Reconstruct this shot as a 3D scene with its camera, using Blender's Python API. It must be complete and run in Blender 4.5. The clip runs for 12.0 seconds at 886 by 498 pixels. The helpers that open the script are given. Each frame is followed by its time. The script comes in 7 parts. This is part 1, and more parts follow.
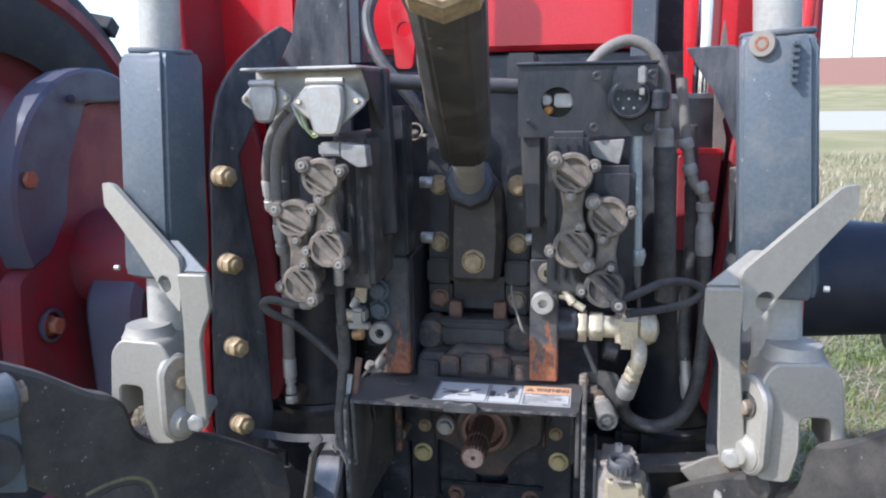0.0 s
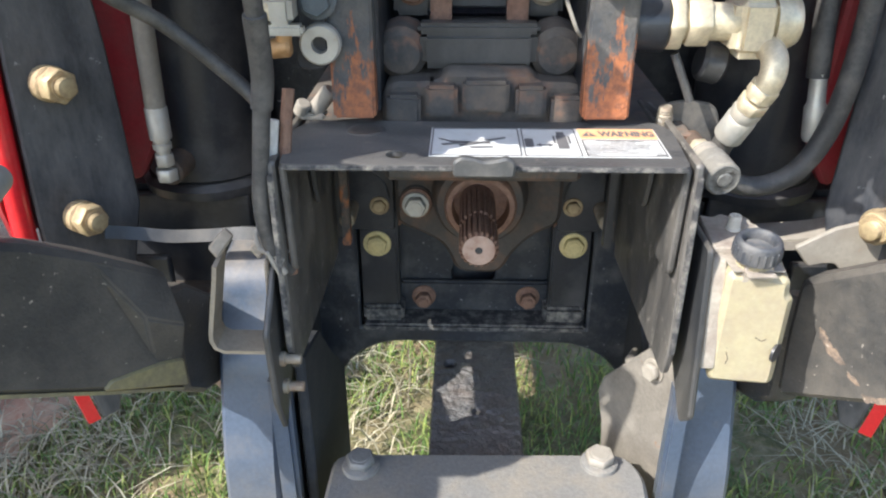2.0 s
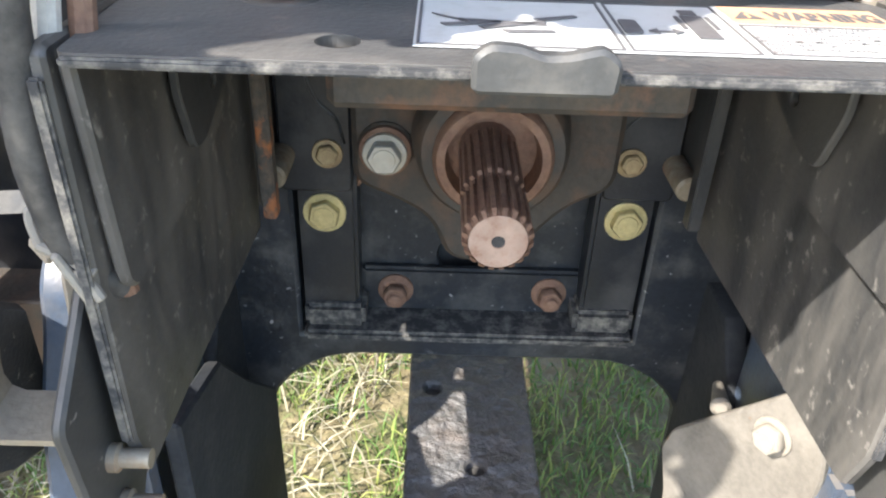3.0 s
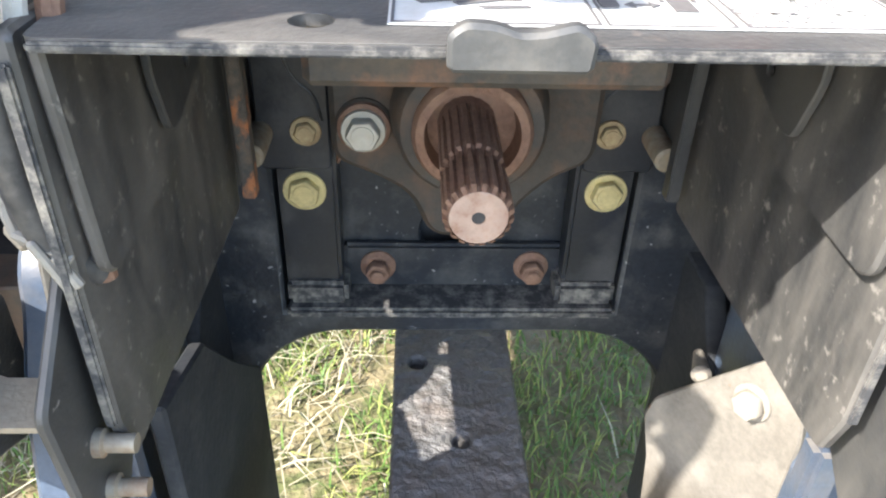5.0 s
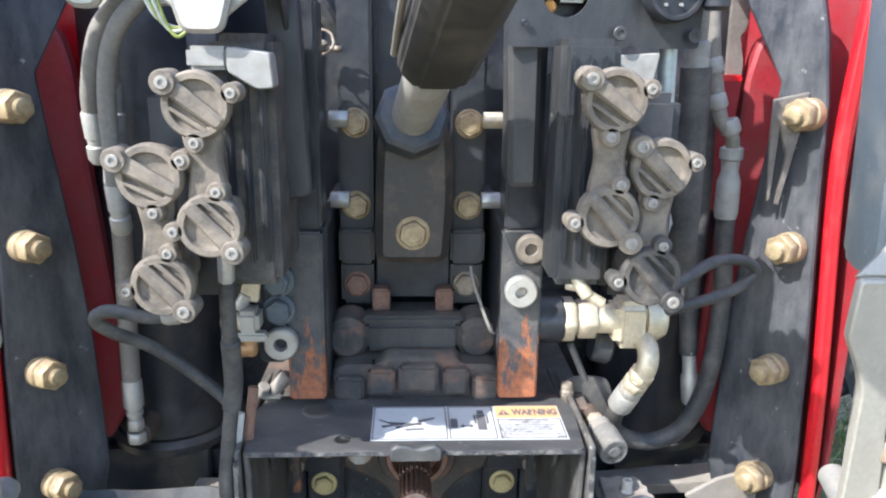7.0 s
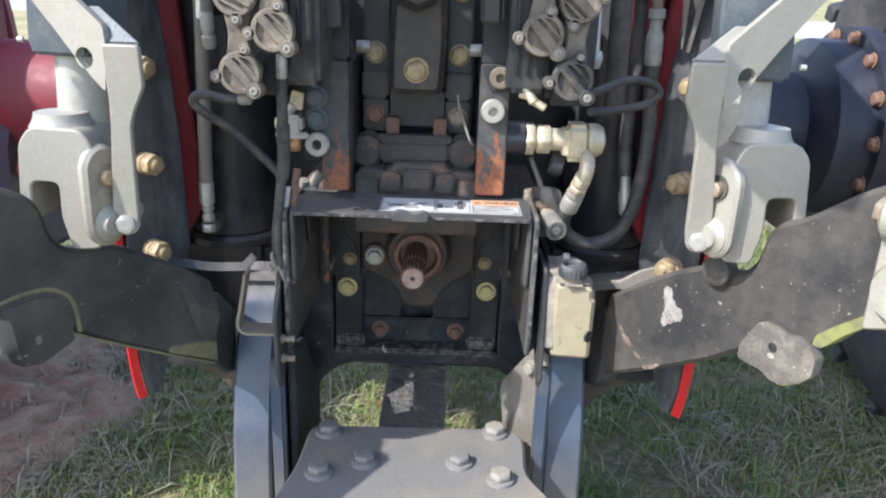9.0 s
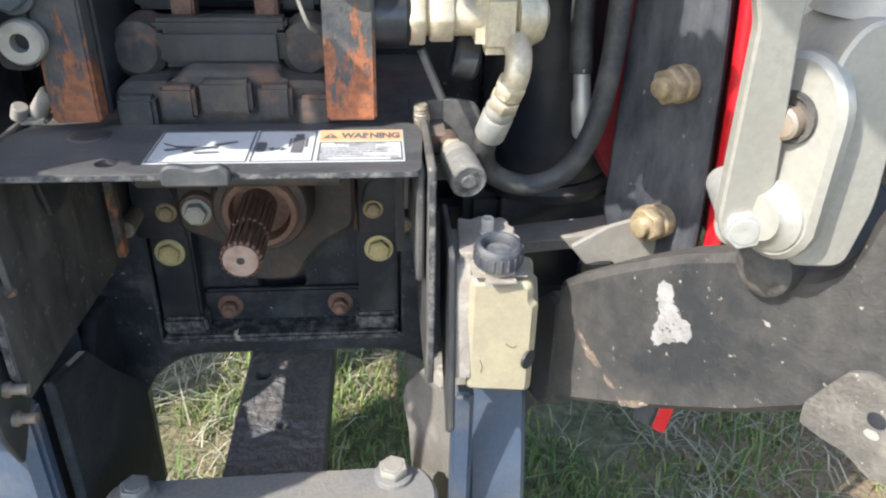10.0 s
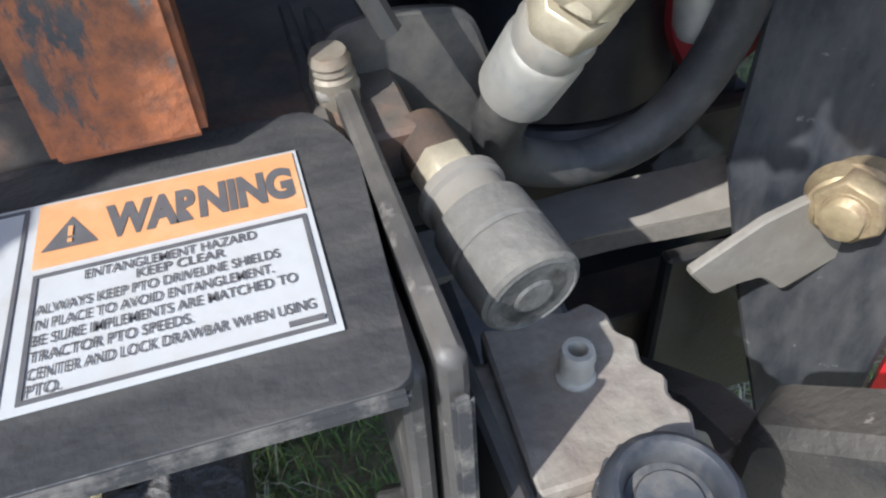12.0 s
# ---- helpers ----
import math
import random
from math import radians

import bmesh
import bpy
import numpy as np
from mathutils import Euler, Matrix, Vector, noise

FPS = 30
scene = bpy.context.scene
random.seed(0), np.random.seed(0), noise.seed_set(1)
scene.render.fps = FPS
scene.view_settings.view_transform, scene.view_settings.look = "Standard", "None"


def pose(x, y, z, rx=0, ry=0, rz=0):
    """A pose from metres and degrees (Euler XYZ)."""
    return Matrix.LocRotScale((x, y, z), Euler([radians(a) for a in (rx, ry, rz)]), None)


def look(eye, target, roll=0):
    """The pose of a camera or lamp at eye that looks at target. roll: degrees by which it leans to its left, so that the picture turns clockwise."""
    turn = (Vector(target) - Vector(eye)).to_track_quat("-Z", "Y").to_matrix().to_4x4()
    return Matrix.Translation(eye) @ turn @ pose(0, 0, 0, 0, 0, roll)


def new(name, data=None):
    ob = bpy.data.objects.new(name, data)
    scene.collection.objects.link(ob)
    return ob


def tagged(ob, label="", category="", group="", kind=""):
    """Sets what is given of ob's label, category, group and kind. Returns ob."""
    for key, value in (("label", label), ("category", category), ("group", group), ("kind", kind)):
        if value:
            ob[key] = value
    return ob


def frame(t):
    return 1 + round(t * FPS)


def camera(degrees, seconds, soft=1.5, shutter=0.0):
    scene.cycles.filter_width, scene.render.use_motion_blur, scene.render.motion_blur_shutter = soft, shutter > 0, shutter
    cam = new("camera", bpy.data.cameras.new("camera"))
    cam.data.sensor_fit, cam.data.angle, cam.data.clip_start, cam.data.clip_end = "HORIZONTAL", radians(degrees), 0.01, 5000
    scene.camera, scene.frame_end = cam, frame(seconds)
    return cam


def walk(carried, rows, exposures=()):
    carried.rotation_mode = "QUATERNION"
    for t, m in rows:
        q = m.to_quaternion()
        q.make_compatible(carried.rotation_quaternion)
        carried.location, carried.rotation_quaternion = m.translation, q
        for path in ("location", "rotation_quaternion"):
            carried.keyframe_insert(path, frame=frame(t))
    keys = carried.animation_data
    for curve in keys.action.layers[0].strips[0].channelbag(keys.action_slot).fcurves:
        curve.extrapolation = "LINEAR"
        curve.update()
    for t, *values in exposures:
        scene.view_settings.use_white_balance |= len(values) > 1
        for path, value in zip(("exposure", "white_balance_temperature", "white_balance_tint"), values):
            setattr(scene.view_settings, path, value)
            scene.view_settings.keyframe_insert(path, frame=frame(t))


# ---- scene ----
cam = camera(60.6, 12.0, soft=2.1)
PATH = [
    (0, (0.152, 3.387, 1.244), (-0.223, 5.31, 0.845), -0.9),
    (0.5, (0.098, 3.437, 1.222), (-0.183, 5.364, 0.765), -1.8),
    (1, (0.077, 3.539, 1.17), (-0.122, 5.424, 0.531), -2.3),
    (1.5, (0.053, 3.618, 1.111), (-0.073, 5.445, 0.309), -1.7),
    (2, (-0.015, 3.768, 1.057), (-0.065, 5.536, 0.124), -0.1),
    (2.5, (-0.041, 3.918, 0.969), (-0.047, 5.651, -0.03), 1.2),
    (3, (-0.032, 4.048, 0.932), (-0.003, 5.747, -0.121), 2.2),
    (3.2, (-0.03, 4.075, 0.924), (0.007, 5.763, -0.148), 2.4),
    (4.8, (-0.021, 4.066, 0.937), (0.038, 5.726, -0.177), 1.7),
    (5, (-0.031, 4.049, 0.934), (0.044, 5.709, -0.179), 1.8),
    (5.5, (-0.049, 3.981, 0.953), (0.052, 5.665, -0.121), 1.7),
    (6, (-0.066, 3.879, 1.049), (0.068, 5.657, 0.144), 1.2),
    (6.4, (-0.054, 3.796, 1.139), (0.091, 5.655, 0.417), 1.0),
    (6.5, (-0.055, 3.775, 1.156), (0.107, 5.654, 0.491), 1.0),
    (6.7, (-0.035, 3.739, 1.195), (0.101, 5.649, 0.618), 0.8),
    (8.3, (0.025, 3.456, 1.199), (0.011, 5.398, 0.723), 2.2),
    (8.5, (0.02, 3.415, 1.163), (-0.008, 5.345, 0.639), 2.2),
    (9, (0.039, 3.396, 1.119), (0.041, 5.287, 0.469), 2.1),
    (9.5, (0.109, 3.58, 1.081), (0.176, 5.416, 0.29), 1.8),
    (10, (0.12, 3.802, 1.053), (0.272, 5.555, 0.103), 1.1),
    (10.5, (0.111, 3.962, 1.007), (0.351, 5.611, -0.098), 0.3),
    (10.8, (0.112, 4.04, 0.989), (0.401, 5.616, -0.208), -0.4),
    (11, (0.118, 4.093, 0.973), (0.427, 5.626, -0.274), -0.9),
    (11.5, (0.118, 4.171, 0.971), (0.45, 5.623, -0.364), -2.5),
    (12, (0.131, 4.185, 0.969), (0.484, 5.613, -0.387), -4.5),
]
walk(cam, [(t, look(eye, target, roll)) for t, eye, target, roll in PATH],
     exposures=[(0, 1.18, 5800, 15), (1, 1.36, 6200, 14), (2, 1.92, 6500, 10), (3, 2.50, 6700, 10), (5, 2.72, 6700, 10), (5.5, 2.68, 6700, 10), (6, 2.38, 6450, 10), (6.5, 2.18, 6200, 10), (8.3, 1.38, 5900, 15), (9, 1.53, 6200, 12), (10, 1.76, 6300, 10), (11, 1.55, 6200, 10), (12, 1.14, 6000, 10)])

# ---- world, sun, exposure ----
TO_SUN = Vector((-1.0, -0.68, 1.17)).normalized()
world = bpy.data.worlds.new("world")
scene.world = world
world.use_nodes = True
sky = world.node_tree.nodes.new("ShaderNodeTexSky")
sky.sky_type = "NISHITA"
sky.sun_disc = False
sky.sun_elevation = math.asin(TO_SUN.z)
sky.sun_rotation = math.atan2(TO_SUN.x, TO_SUN.y)
sky.air_density, sky.dust_density, sky.ozone_density = 1.0, 1.2, 1.0
backing = world.node_tree.nodes["Background"]
backing.inputs["Strength"].default_value = 0.15
world.node_tree.links.new(sky.outputs["Color"], backing.inputs["Color"])
sun = new("sun", bpy.data.lights.new("sun", "SUN"))
sun.data.energy, sun.data.angle, sun.data.color = 2.5, radians(0.6), (1.0, 0.97, 0.92)
sun.matrix_world = look((-6, -2, 10), Vector((-6, -2, 10)) - TO_SUN)


# ---- materials ----
def mix_colour(nt, fac, a, b):
    """A colour mix; a and b are colours or sockets."""
    n = nt.nodes.new("ShaderNodeMix")
    n.data_type = "RGBA"
    nt.links.new(fac, n.inputs[0])
    for socket, c in ((n.inputs[6], a), (n.inputs[7], b)):
        if isinstance(c, tuple):
            socket.default_value = (*c, 1)
        else:
            nt.links.new(c, socket)
    return n.outputs[2]


def noise_mask(nt, co, scale, low, high, detail=5.0, rough=0.6, stretch=None):
    """A noise turned into a mask between two thresholds."""
    if stretch:
        m = nt.nodes.new("ShaderNodeMapping")
        m.inputs["Scale"].default_value = stretch
        nt.links.new(co, m.inputs["Vector"])
        co = m.outputs["Vector"]
    n = nt.nodes.new("ShaderNodeTexNoise")
    n.inputs["Scale"].default_value, n.inputs["Detail"].default_value, n.inputs["Roughness"].default_value = scale, detail, rough
    nt.links.new(co, n.inputs["Vector"])
    r = nt.nodes.new("ShaderNodeMapRange")
    r.inputs["From Min"].default_value, r.inputs["From Max"].default_value = low, high
    nt.links.new(n.outputs["Fac"], r.inputs["Value"])
    return r.outputs["Result"]


def material(name, base, rough=0.5, metal=0.0, dirt=None, dirt_at=(0.45, 0.75), dirt_scale=28, chips=None, chips_at=(0.62, 0.66),
             chips_scale=60, tone=0.22, bump=0.12, bump_scale=350, coat=0.0, stretch=None, trans=0.0, top=0.0):
    """Paint, metal, rubber or plastic: a base with uneven tone, dirt, chips and fine relief."""
    m = bpy.data.materials.new(name)
    m.use_nodes = True
    nt = m.node_tree
    b = nt.nodes["Principled BSDF"]
    co = nt.nodes.new("ShaderNodeTexCoord").outputs["Object"]
    colour = mix_colour(nt, noise_mask(nt, co, 9, 0.3, 0.7), base, tuple(c * (1 - tone) for c in base))
    colour = mix_colour(nt, noise_mask(nt, co, 240, 0.35, 0.75, 3), colour, tuple(min(1, c * (1 + tone * 0.7)) for c in base))
    r = None
    if dirt:
        mask = noise_mask(nt, co, dirt_scale, *dirt_at, detail=8, rough=0.68, stretch=stretch)
        colour = mix_colour(nt, mask, colour, dirt)
        mr = nt.nodes.new("ShaderNodeMapRange")
        mr.inputs["To Min"].default_value, mr.inputs["To Max"].default_value = rough, 0.92
        nt.links.new(mask, mr.inputs["Value"])
        r = mr.outputs["Result"]
    if chips:
        colour = mix_colour(nt, noise_mask(nt, co, chips_scale, *chips_at, detail=6), colour, chips)
    if top:
        # dust that has settled on upward faces
        sep = nt.nodes.new("ShaderNodeSeparateXYZ")
        nt.links.new(nt.nodes.new("ShaderNodeNewGeometry").outputs["Normal"], sep.inputs[0])
        up = nt.nodes.new("ShaderNodeMapRange")
        up.inputs["From Min"].default_value, up.inputs["From Max"].default_value = 0.35, 0.95
        up.inputs["To Max"].default_value = top
        nt.links.new(sep.outputs["Z"], up.inputs["Value"])
        k = nt.nodes.new("ShaderNodeMath")
        k.operation = "MULTIPLY"
        nt.links.new(up.outputs["Result"], k.inputs[0])
        nt.links.new(noise_mask(nt, co, 34, 0.25, 0.65, 7), k.inputs[1])
        colour = mix_colour(nt, k.outputs[0], colour, (0.27, 0.235, 0.19))
    nt.links.new(colour, b.inputs["Base Color"])
    b.inputs["Roughness"].default_value, b.inputs["Metallic"].default_value = rough, metal
    if r:
        nt.links.new(r, b.inputs["Roughness"])
    b.inputs["Coat Weight"].default_value, b.inputs["Coat Roughness"].default_value = coat, 0.15
    if trans:
        b.inputs["Subsurface Weight"].default_value = trans
        b.inputs["Subsurface Radius"].default_value = (0.02, 0.015, 0.008)
    if bump:
        n = nt.nodes.new("ShaderNodeTexNoise")
        n.inputs["Scale"].default_value, n.inputs["Detail"].default_value = bump_scale, 6
        nt.links.new(co, n.inputs["Vector"])
        k = nt.nodes.new("ShaderNodeBump")
        k.inputs["Strength"].default_value, k.inputs["Distance"].default_value = bump, 0.002
        nt.links.new(n.outputs["Fac"], k.inputs["Height"])
        nt.links.new(k.outputs["Normal"], b.inputs["Normal"])
    return m


DUST = (0.17, 0.15, 0.125)
BLACK = material("black_paint", (0.017, 0.020, 0.026), 0.32, dirt=(0.10, 0.095, 0.09), dirt_at=(0.46, 0.9), dirt_scale=14, top=0.25)
HOOK_TAN = material("tan_stained_steel", (0.30, 0.25, 0.185), 0.6, dirt=(0.21, 0.175, 0.135), dirt_at=(0.42, 0.75), dirt_scale=35, chips=(0.25, 0.14, 0.08), chips_at=(0.66, 0.72), bump=0.25)
BLACK_DUSTY = material("dusty_black_paint", (0.028, 0.030, 0.033), 0.36, dirt=(0.125, 0.115, 0.10), dirt_at=(0.42, 0.9), dirt_scale=16, chips=(0.28, 0.26, 0.24), chips_at=(0.71, 0.74), stretch=(1, 1, 0.35), top=0.45)
BLACK_SPECK = material("splashed_black_casting", (0.018, 0.022, 0.029), 0.42, dirt=(0.11, 0.107, 0.10), dirt_at=(0.48, 0.82), chips=(0.27, 0.27, 0.265), chips_at=(0.655, 0.72), chips_scale=170, bump=0.5, bump_scale=120)
CAST = material("dusty_casting", (0.045, 0.043, 0.042), 0.65, dirt=(0.15, 0.115, 0.085), dirt_at=(0.40, 0.78), chips=(0.20, 0.105, 0.065), chips_at=(0.53, 0.68), chips_scale=26, bump=0.45, bump_scale=160, top=0.35)
CAST_BROWN = material("rusty_casting", (0.055, 0.046, 0.038), 0.7, dirt=(0.16, 0.095, 0.06), dirt_at=(0.45, 0.8), bump=0.5, bump_scale=160)
SCREW_DULL = material("dull_screw", (0.33, 0.315, 0.28), 0.55, 0.3, dirt=(0.20, 0.17, 0.14), dirt_at=(0.42, 0.7), dirt_scale=120)
DUSTED = material("dust_covered_black_paint", (0.045, 0.045, 0.046), 0.45, dirt=(0.165, 0.15, 0.13), dirt_at=(0.44, 0.80), dirt_scale=11, chips=(0.16, 0.13, 0.11), chips_at=(0.62, 0.70), chips_scale=35, stretch=(0.5, 1.4, 1), bump=0.25)
CAST_ROUGH = material("hammered_black_steel", (0.12, 0.117, 0.115), 0.34, dirt=(0.16, 0.13, 0.11), dirt_at=(0.45, 0.8), bump=1.0, bump_scale=70)
CAST_ROUGH.node_tree.nodes["Bump"].inputs["Distance"].default_value = 0.012
STEEL_BLUE = material("slate_paint", (0.085, 0.105, 0.12), 0.45, dirt=(0.20, 0.19, 0.17), dirt_at=(0.5, 0.85), dirt_scale=18, chips=(0.26, 0.24, 0.21), chips_at=(0.68, 0.71), chips_scale=90, top=0.4)
ARM_BLUE = material("glossy_dark_paint", (0.055, 0.075, 0.110), 0.30, dirt=(0.15, 0.13, 0.11), dirt_at=(0.52, 0.9), dirt_scale=16, top=0.8)
NAVY = material("dark_axle_paint", (0.020, 0.024, 0.038), 0.42, dirt=(0.08, 0.075, 0.08), dirt_at=(0.45, 0.85), dirt_scale=9)
RED = material("red_paint", (0.62, 0.012, 0.020), 0.32, dirt=(0.50, 0.06, 0.05), dirt_at=(0.55, 0.9), tone=0.15, bump=0.03, coat=0.5)
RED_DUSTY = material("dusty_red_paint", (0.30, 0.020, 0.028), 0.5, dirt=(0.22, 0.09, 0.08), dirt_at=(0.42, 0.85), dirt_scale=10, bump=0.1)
FLANGE_BLUE = material("grimy_blue_flange", (0.060, 0.068, 0.100), 0.45, dirt=(0.085, 0.06, 0.075), dirt_at=(0.42, 0.8), dirt_scale=10)
AXLE_RED = material("grimy_dark_red_paint", (0.21, 0.014, 0.024), 0.45, dirt=(0.105, 0.045, 0.055), dirt_at=(0.40, 0.78), dirt_scale=8, bump=0.15)
SILVER = material("silver_grey_paint", (0.34, 0.320, 0.268), 0.45, 0.2, dirt=(0.29, 0.255, 0.20), dirt_at=(0.46, 0.85), dirt_scale=15, tone=0.15, chips=(0.24, 0.22, 0.19), chips_at=(0.71, 0.74))
ZINC = material("zinc_plating", (0.47, 0.46, 0.42), 0.42, 0.5, dirt=(0.40, 0.34, 0.26), dirt_at=(0.45, 0.8), dirt_scale=60, tone=0.2)
GOLD = material("yellow_zinc_plating", (0.44, 0.345, 0.20), 0.48, 0.4, dirt=(0.28, 0.19, 0.12), dirt_at=(0.42, 0.7), dirt_scale=70, tone=0.25)
GOLD_PALE = material("brassy_fitting", (0.66, 0.58, 0.42), 0.4, 0.45, dirt=(0.42, 0.35, 0.26), dirt_at=(0.45, 0.8), dirt_scale=55, tone=0.2)
BOLT_DULL = material("dull_bolt_steel", (0.30, 0.26, 0.20), 0.55, 0.35, dirt=(0.25, 0.15, 0.09), dirt_at=(0.42, 0.75), dirt_scale=80)
RUST = material("rusted_steel", (0.21, 0.115, 0.078), 0.72, 0.15, dirt=(0.31, 0.19, 0.13), dirt_at=(0.42, 0.75), dirt_scale=70, tone=0.4, bump=0.5)
RUST_PATCH = material("orange_rust", (0.34, 0.115, 0.05), 0.85, dirt=(0.24, 0.13, 0.085), dirt_at=(0.42, 0.7), dirt_scale=90, chips=(0.13, 0.11, 0.10), chips_at=(0.63, 0.68), chips_scale=70, bump=0.8)
GRIME = material("grimy_rubber", (0.115, 0.098, 0.078), 0.8, dirt=(0.27, 0.225, 0.17), dirt_at=(0.38, 0.72), dirt_scale=45, tone=0.3, bump=0.35)
GRIME_DARK = material("dark_grimy_rubber", (0.050, 0.047, 0.044), 0.65, dirt=(0.17, 0.145, 0.115), dirt_at=(0.42, 0.78), dirt_scale=45, bump=0.3)
RUBBER = material("hose_rubber", (0.040, 0.040, 0.041), 0.5, dirt=(0.17, 0.155, 0.135), dirt_at=(0.42, 0.85), dirt_scale=30, bump=0.15, top=0.3)
CONDUIT = material("faded_conduit", (0.21, 0.19, 0.16), 0.7, dirt=(0.17, 0.15, 0.125), dirt_at=(0.45, 0.8), bump=0.15)
TYRE = material("tyre_rubber", (0.030, 0.032, 0.036), 0.8, dirt=(0.11, 0.095, 0.08), dirt_at=(0.45, 0.85), dirt_scale=7, bump=0.3)
CHROME = material("chromed_rod", (0.62, 0.63, 0.65), 0.14, 1.0, bump=0.0, tone=0.05)
TUBE_GREY = material("grey_tube_paint", (0.42, 0.41, 0.37), 0.45, 0.2, dirt=(0.30, 0.26, 0.20), dirt_at=(0.45, 0.85), dirt_scale=25, tone=0.15)
BOTTLE = material("yellowed_plastic", (0.33, 0.29, 0.19), 0.45, dirt=(0.27, 0.22, 0.155), dirt_at=(0.44, 0.75), dirt_scale=40, chips=(0.20, 0.17, 0.14), chips_at=(0.685, 0.72), chips_scale=110, tone=0.12, trans=0.25)
PLASTIC_DUSTY = material("dust_caked_plastic", (0.32, 0.285, 0.235), 0.85, dirt=(0.22, 0.18, 0.15), dirt_at=(0.42, 0.68), dirt_scale=40, bump=0.7, bump_scale=140)
CAP_GREY = material("grey_cap_plastic", (0.040, 0.044, 0.052), 0.5, dirt=(0.17, 0.16, 0.145), dirt_at=(0.46, 0.85), dirt_scale=50)
CAP_DISC = material("dusty_cap_disc", (0.07, 0.076, 0.083), 0.6, dirt=(0.16, 0.15, 0.135), dirt_at=(0.42, 0.7), dirt_scale=140)
CAP_PALE = material("worn_coupler_face", (0.33, 0.32, 0.29), 0.6, 0.2, dirt=(0.22, 0.20, 0.17), dirt_at=(0.45, 0.75), dirt_scale=120)
PLATE_SAND = material("sun_bleached_bracket", (0.27, 0.245, 0.205), 0.7, dirt=(0.20, 0.17, 0.14), dirt_at=(0.45, 0.75), dirt_scale=30, chips=(0.42, 0.17, 0.05), chips_at=(0.70, 0.74))
LINK_PAINT = material("dusty_link_paint", (0.026, 0.027, 0.028), 0.45, dirt=(0.135, 0.117, 0.094), dirt_at=(0.40, 0.9), dirt_scale=12, chips=(0.30, 0.27, 0.225), chips_at=(0.665, 0.71), chips_scale=150, bump=0.35, top=0.35)
WORN_AND_LIT = material("worn_steel_and_hole_light", (0.24, 0.225, 0.20), 0.5, 0.3, dirt=(0.060, 0.060, 0.062), dirt_at=(0.34, 0.56), dirt_scale=90)
YELLOW_EDGE = material("worn_and_sunlit_yellow", (0.20, 0.175, 0.085), 0.6, dirt=(0.13, 0.11, 0.08), dirt_at=(0.42, 0.7), dirt_scale=40)
SHIELD_SIDE = material("streaked_shield_paint", (0.042, 0.042, 0.042), 0.34, dirt=(0.19, 0.172, 0.15), dirt_at=(0.40, 0.85), dirt_scale=26, chips=(0.21, 0.195, 0.175), chips_at=(0.60, 0.70), chips_scale=130, stretch=(1, 1, 0.25), bump=0.35, bump_scale=90, top=0.4)
MATTE_BLACK = material("matte_black_plate", (0.016, 0.019, 0.024), 0.8, dirt=(0.06, 0.058, 0.055), dirt_at=(0.48, 0.85), dirt_scale=30, bump=0.4, bump_scale=150)
FENDER_BLACK = material("scuffed_fender_paint", (0.026, 0.030, 0.038), 0.40, dirt=(0.165, 0.16, 0.155), dirt_at=(0.38, 0.90), dirt_scale=36, chips=(0.24, 0.24, 0.24), chips_at=(0.665, 0.72), chips_scale=75, stretch=(1, 1, 0.3), bump=0.3, bump_scale=110)
LUG_STEEL = material("stained_lug_steel", (0.15, 0.135, 0.115), 0.65, dirt=(0.25, 0.225, 0.19), dirt_at=(0.45, 0.75), dirt_scale=22, chips=(0.22, 0.12, 0.07), chips_at=(0.66, 0.74), chips_scale=40, bump=0.3)

RUST_STRIP = material("patchy_rusted_paint", (0.050, 0.048, 0.045), 0.7, dirt=(0.15, 0.11, 0.08), dirt_at=(0.40, 0.7), dirt_scale=70, chips=(0.36, 0.135, 0.055), chips_at=(0.50, 0.58), chips_scale=42, bump=0.6)


def rusting_bar(name, reach, spread):
    """Dusty grey bar paint that gives way to orange rust towards its foot."""
    m = material(name, (0.055, 0.057, 0.060), 0.55, dirt=DUST, dirt_at=(0.42, 0.85), dirt_scale=40, bump=0.4)
    nt = m.node_tree
    b = nt.nodes["Principled BSDF"]
    co = nt.nodes.new("ShaderNodeTexCoord").outputs["Object"]
    sep = nt.nodes.new("ShaderNodeSeparateXYZ")
    nt.links.new(co, sep.inputs[0])
    r = nt.nodes.new("ShaderNodeMapRange")
    r.inputs["From Min"].default_value, r.inputs["From Max"].default_value = 0.0, reach
    r.inputs["To Min"].default_value, r.inputs["To Max"].default_value = 0.32, -0.10
    nt.links.new(sep.outputs["Z"], r.inputs["Value"])
    add = nt.nodes.new("ShaderNodeMath")
    nt.links.new(r.outputs["Result"], add.inputs[0])
    nt.links.new(noise_mask(nt, co, 55, 0.0, 1.0, 8, 0.7, (1, 1, 0.35)), add.inputs[1])
    edge = nt.nodes.new("ShaderNodeMapRange")
    edge.inputs["From Min"].default_value, edge.inputs["From Max"].default_value = spread, spread + 0.05
    nt.links.new(add.outputs[0], edge.inputs["Value"])
    rust = mix_colour(nt, noise_mask(nt, co, 160, 0.38, 0.65, 6), (0.36, 0.125, 0.05), (0.17, 0.075, 0.045))
    old = b.inputs["Base Color"].links[0].from_socket
    nt.links.new(mix_colour(nt, edge.outputs["Result"], old, rust), b.inputs["Base Color"])
    return m


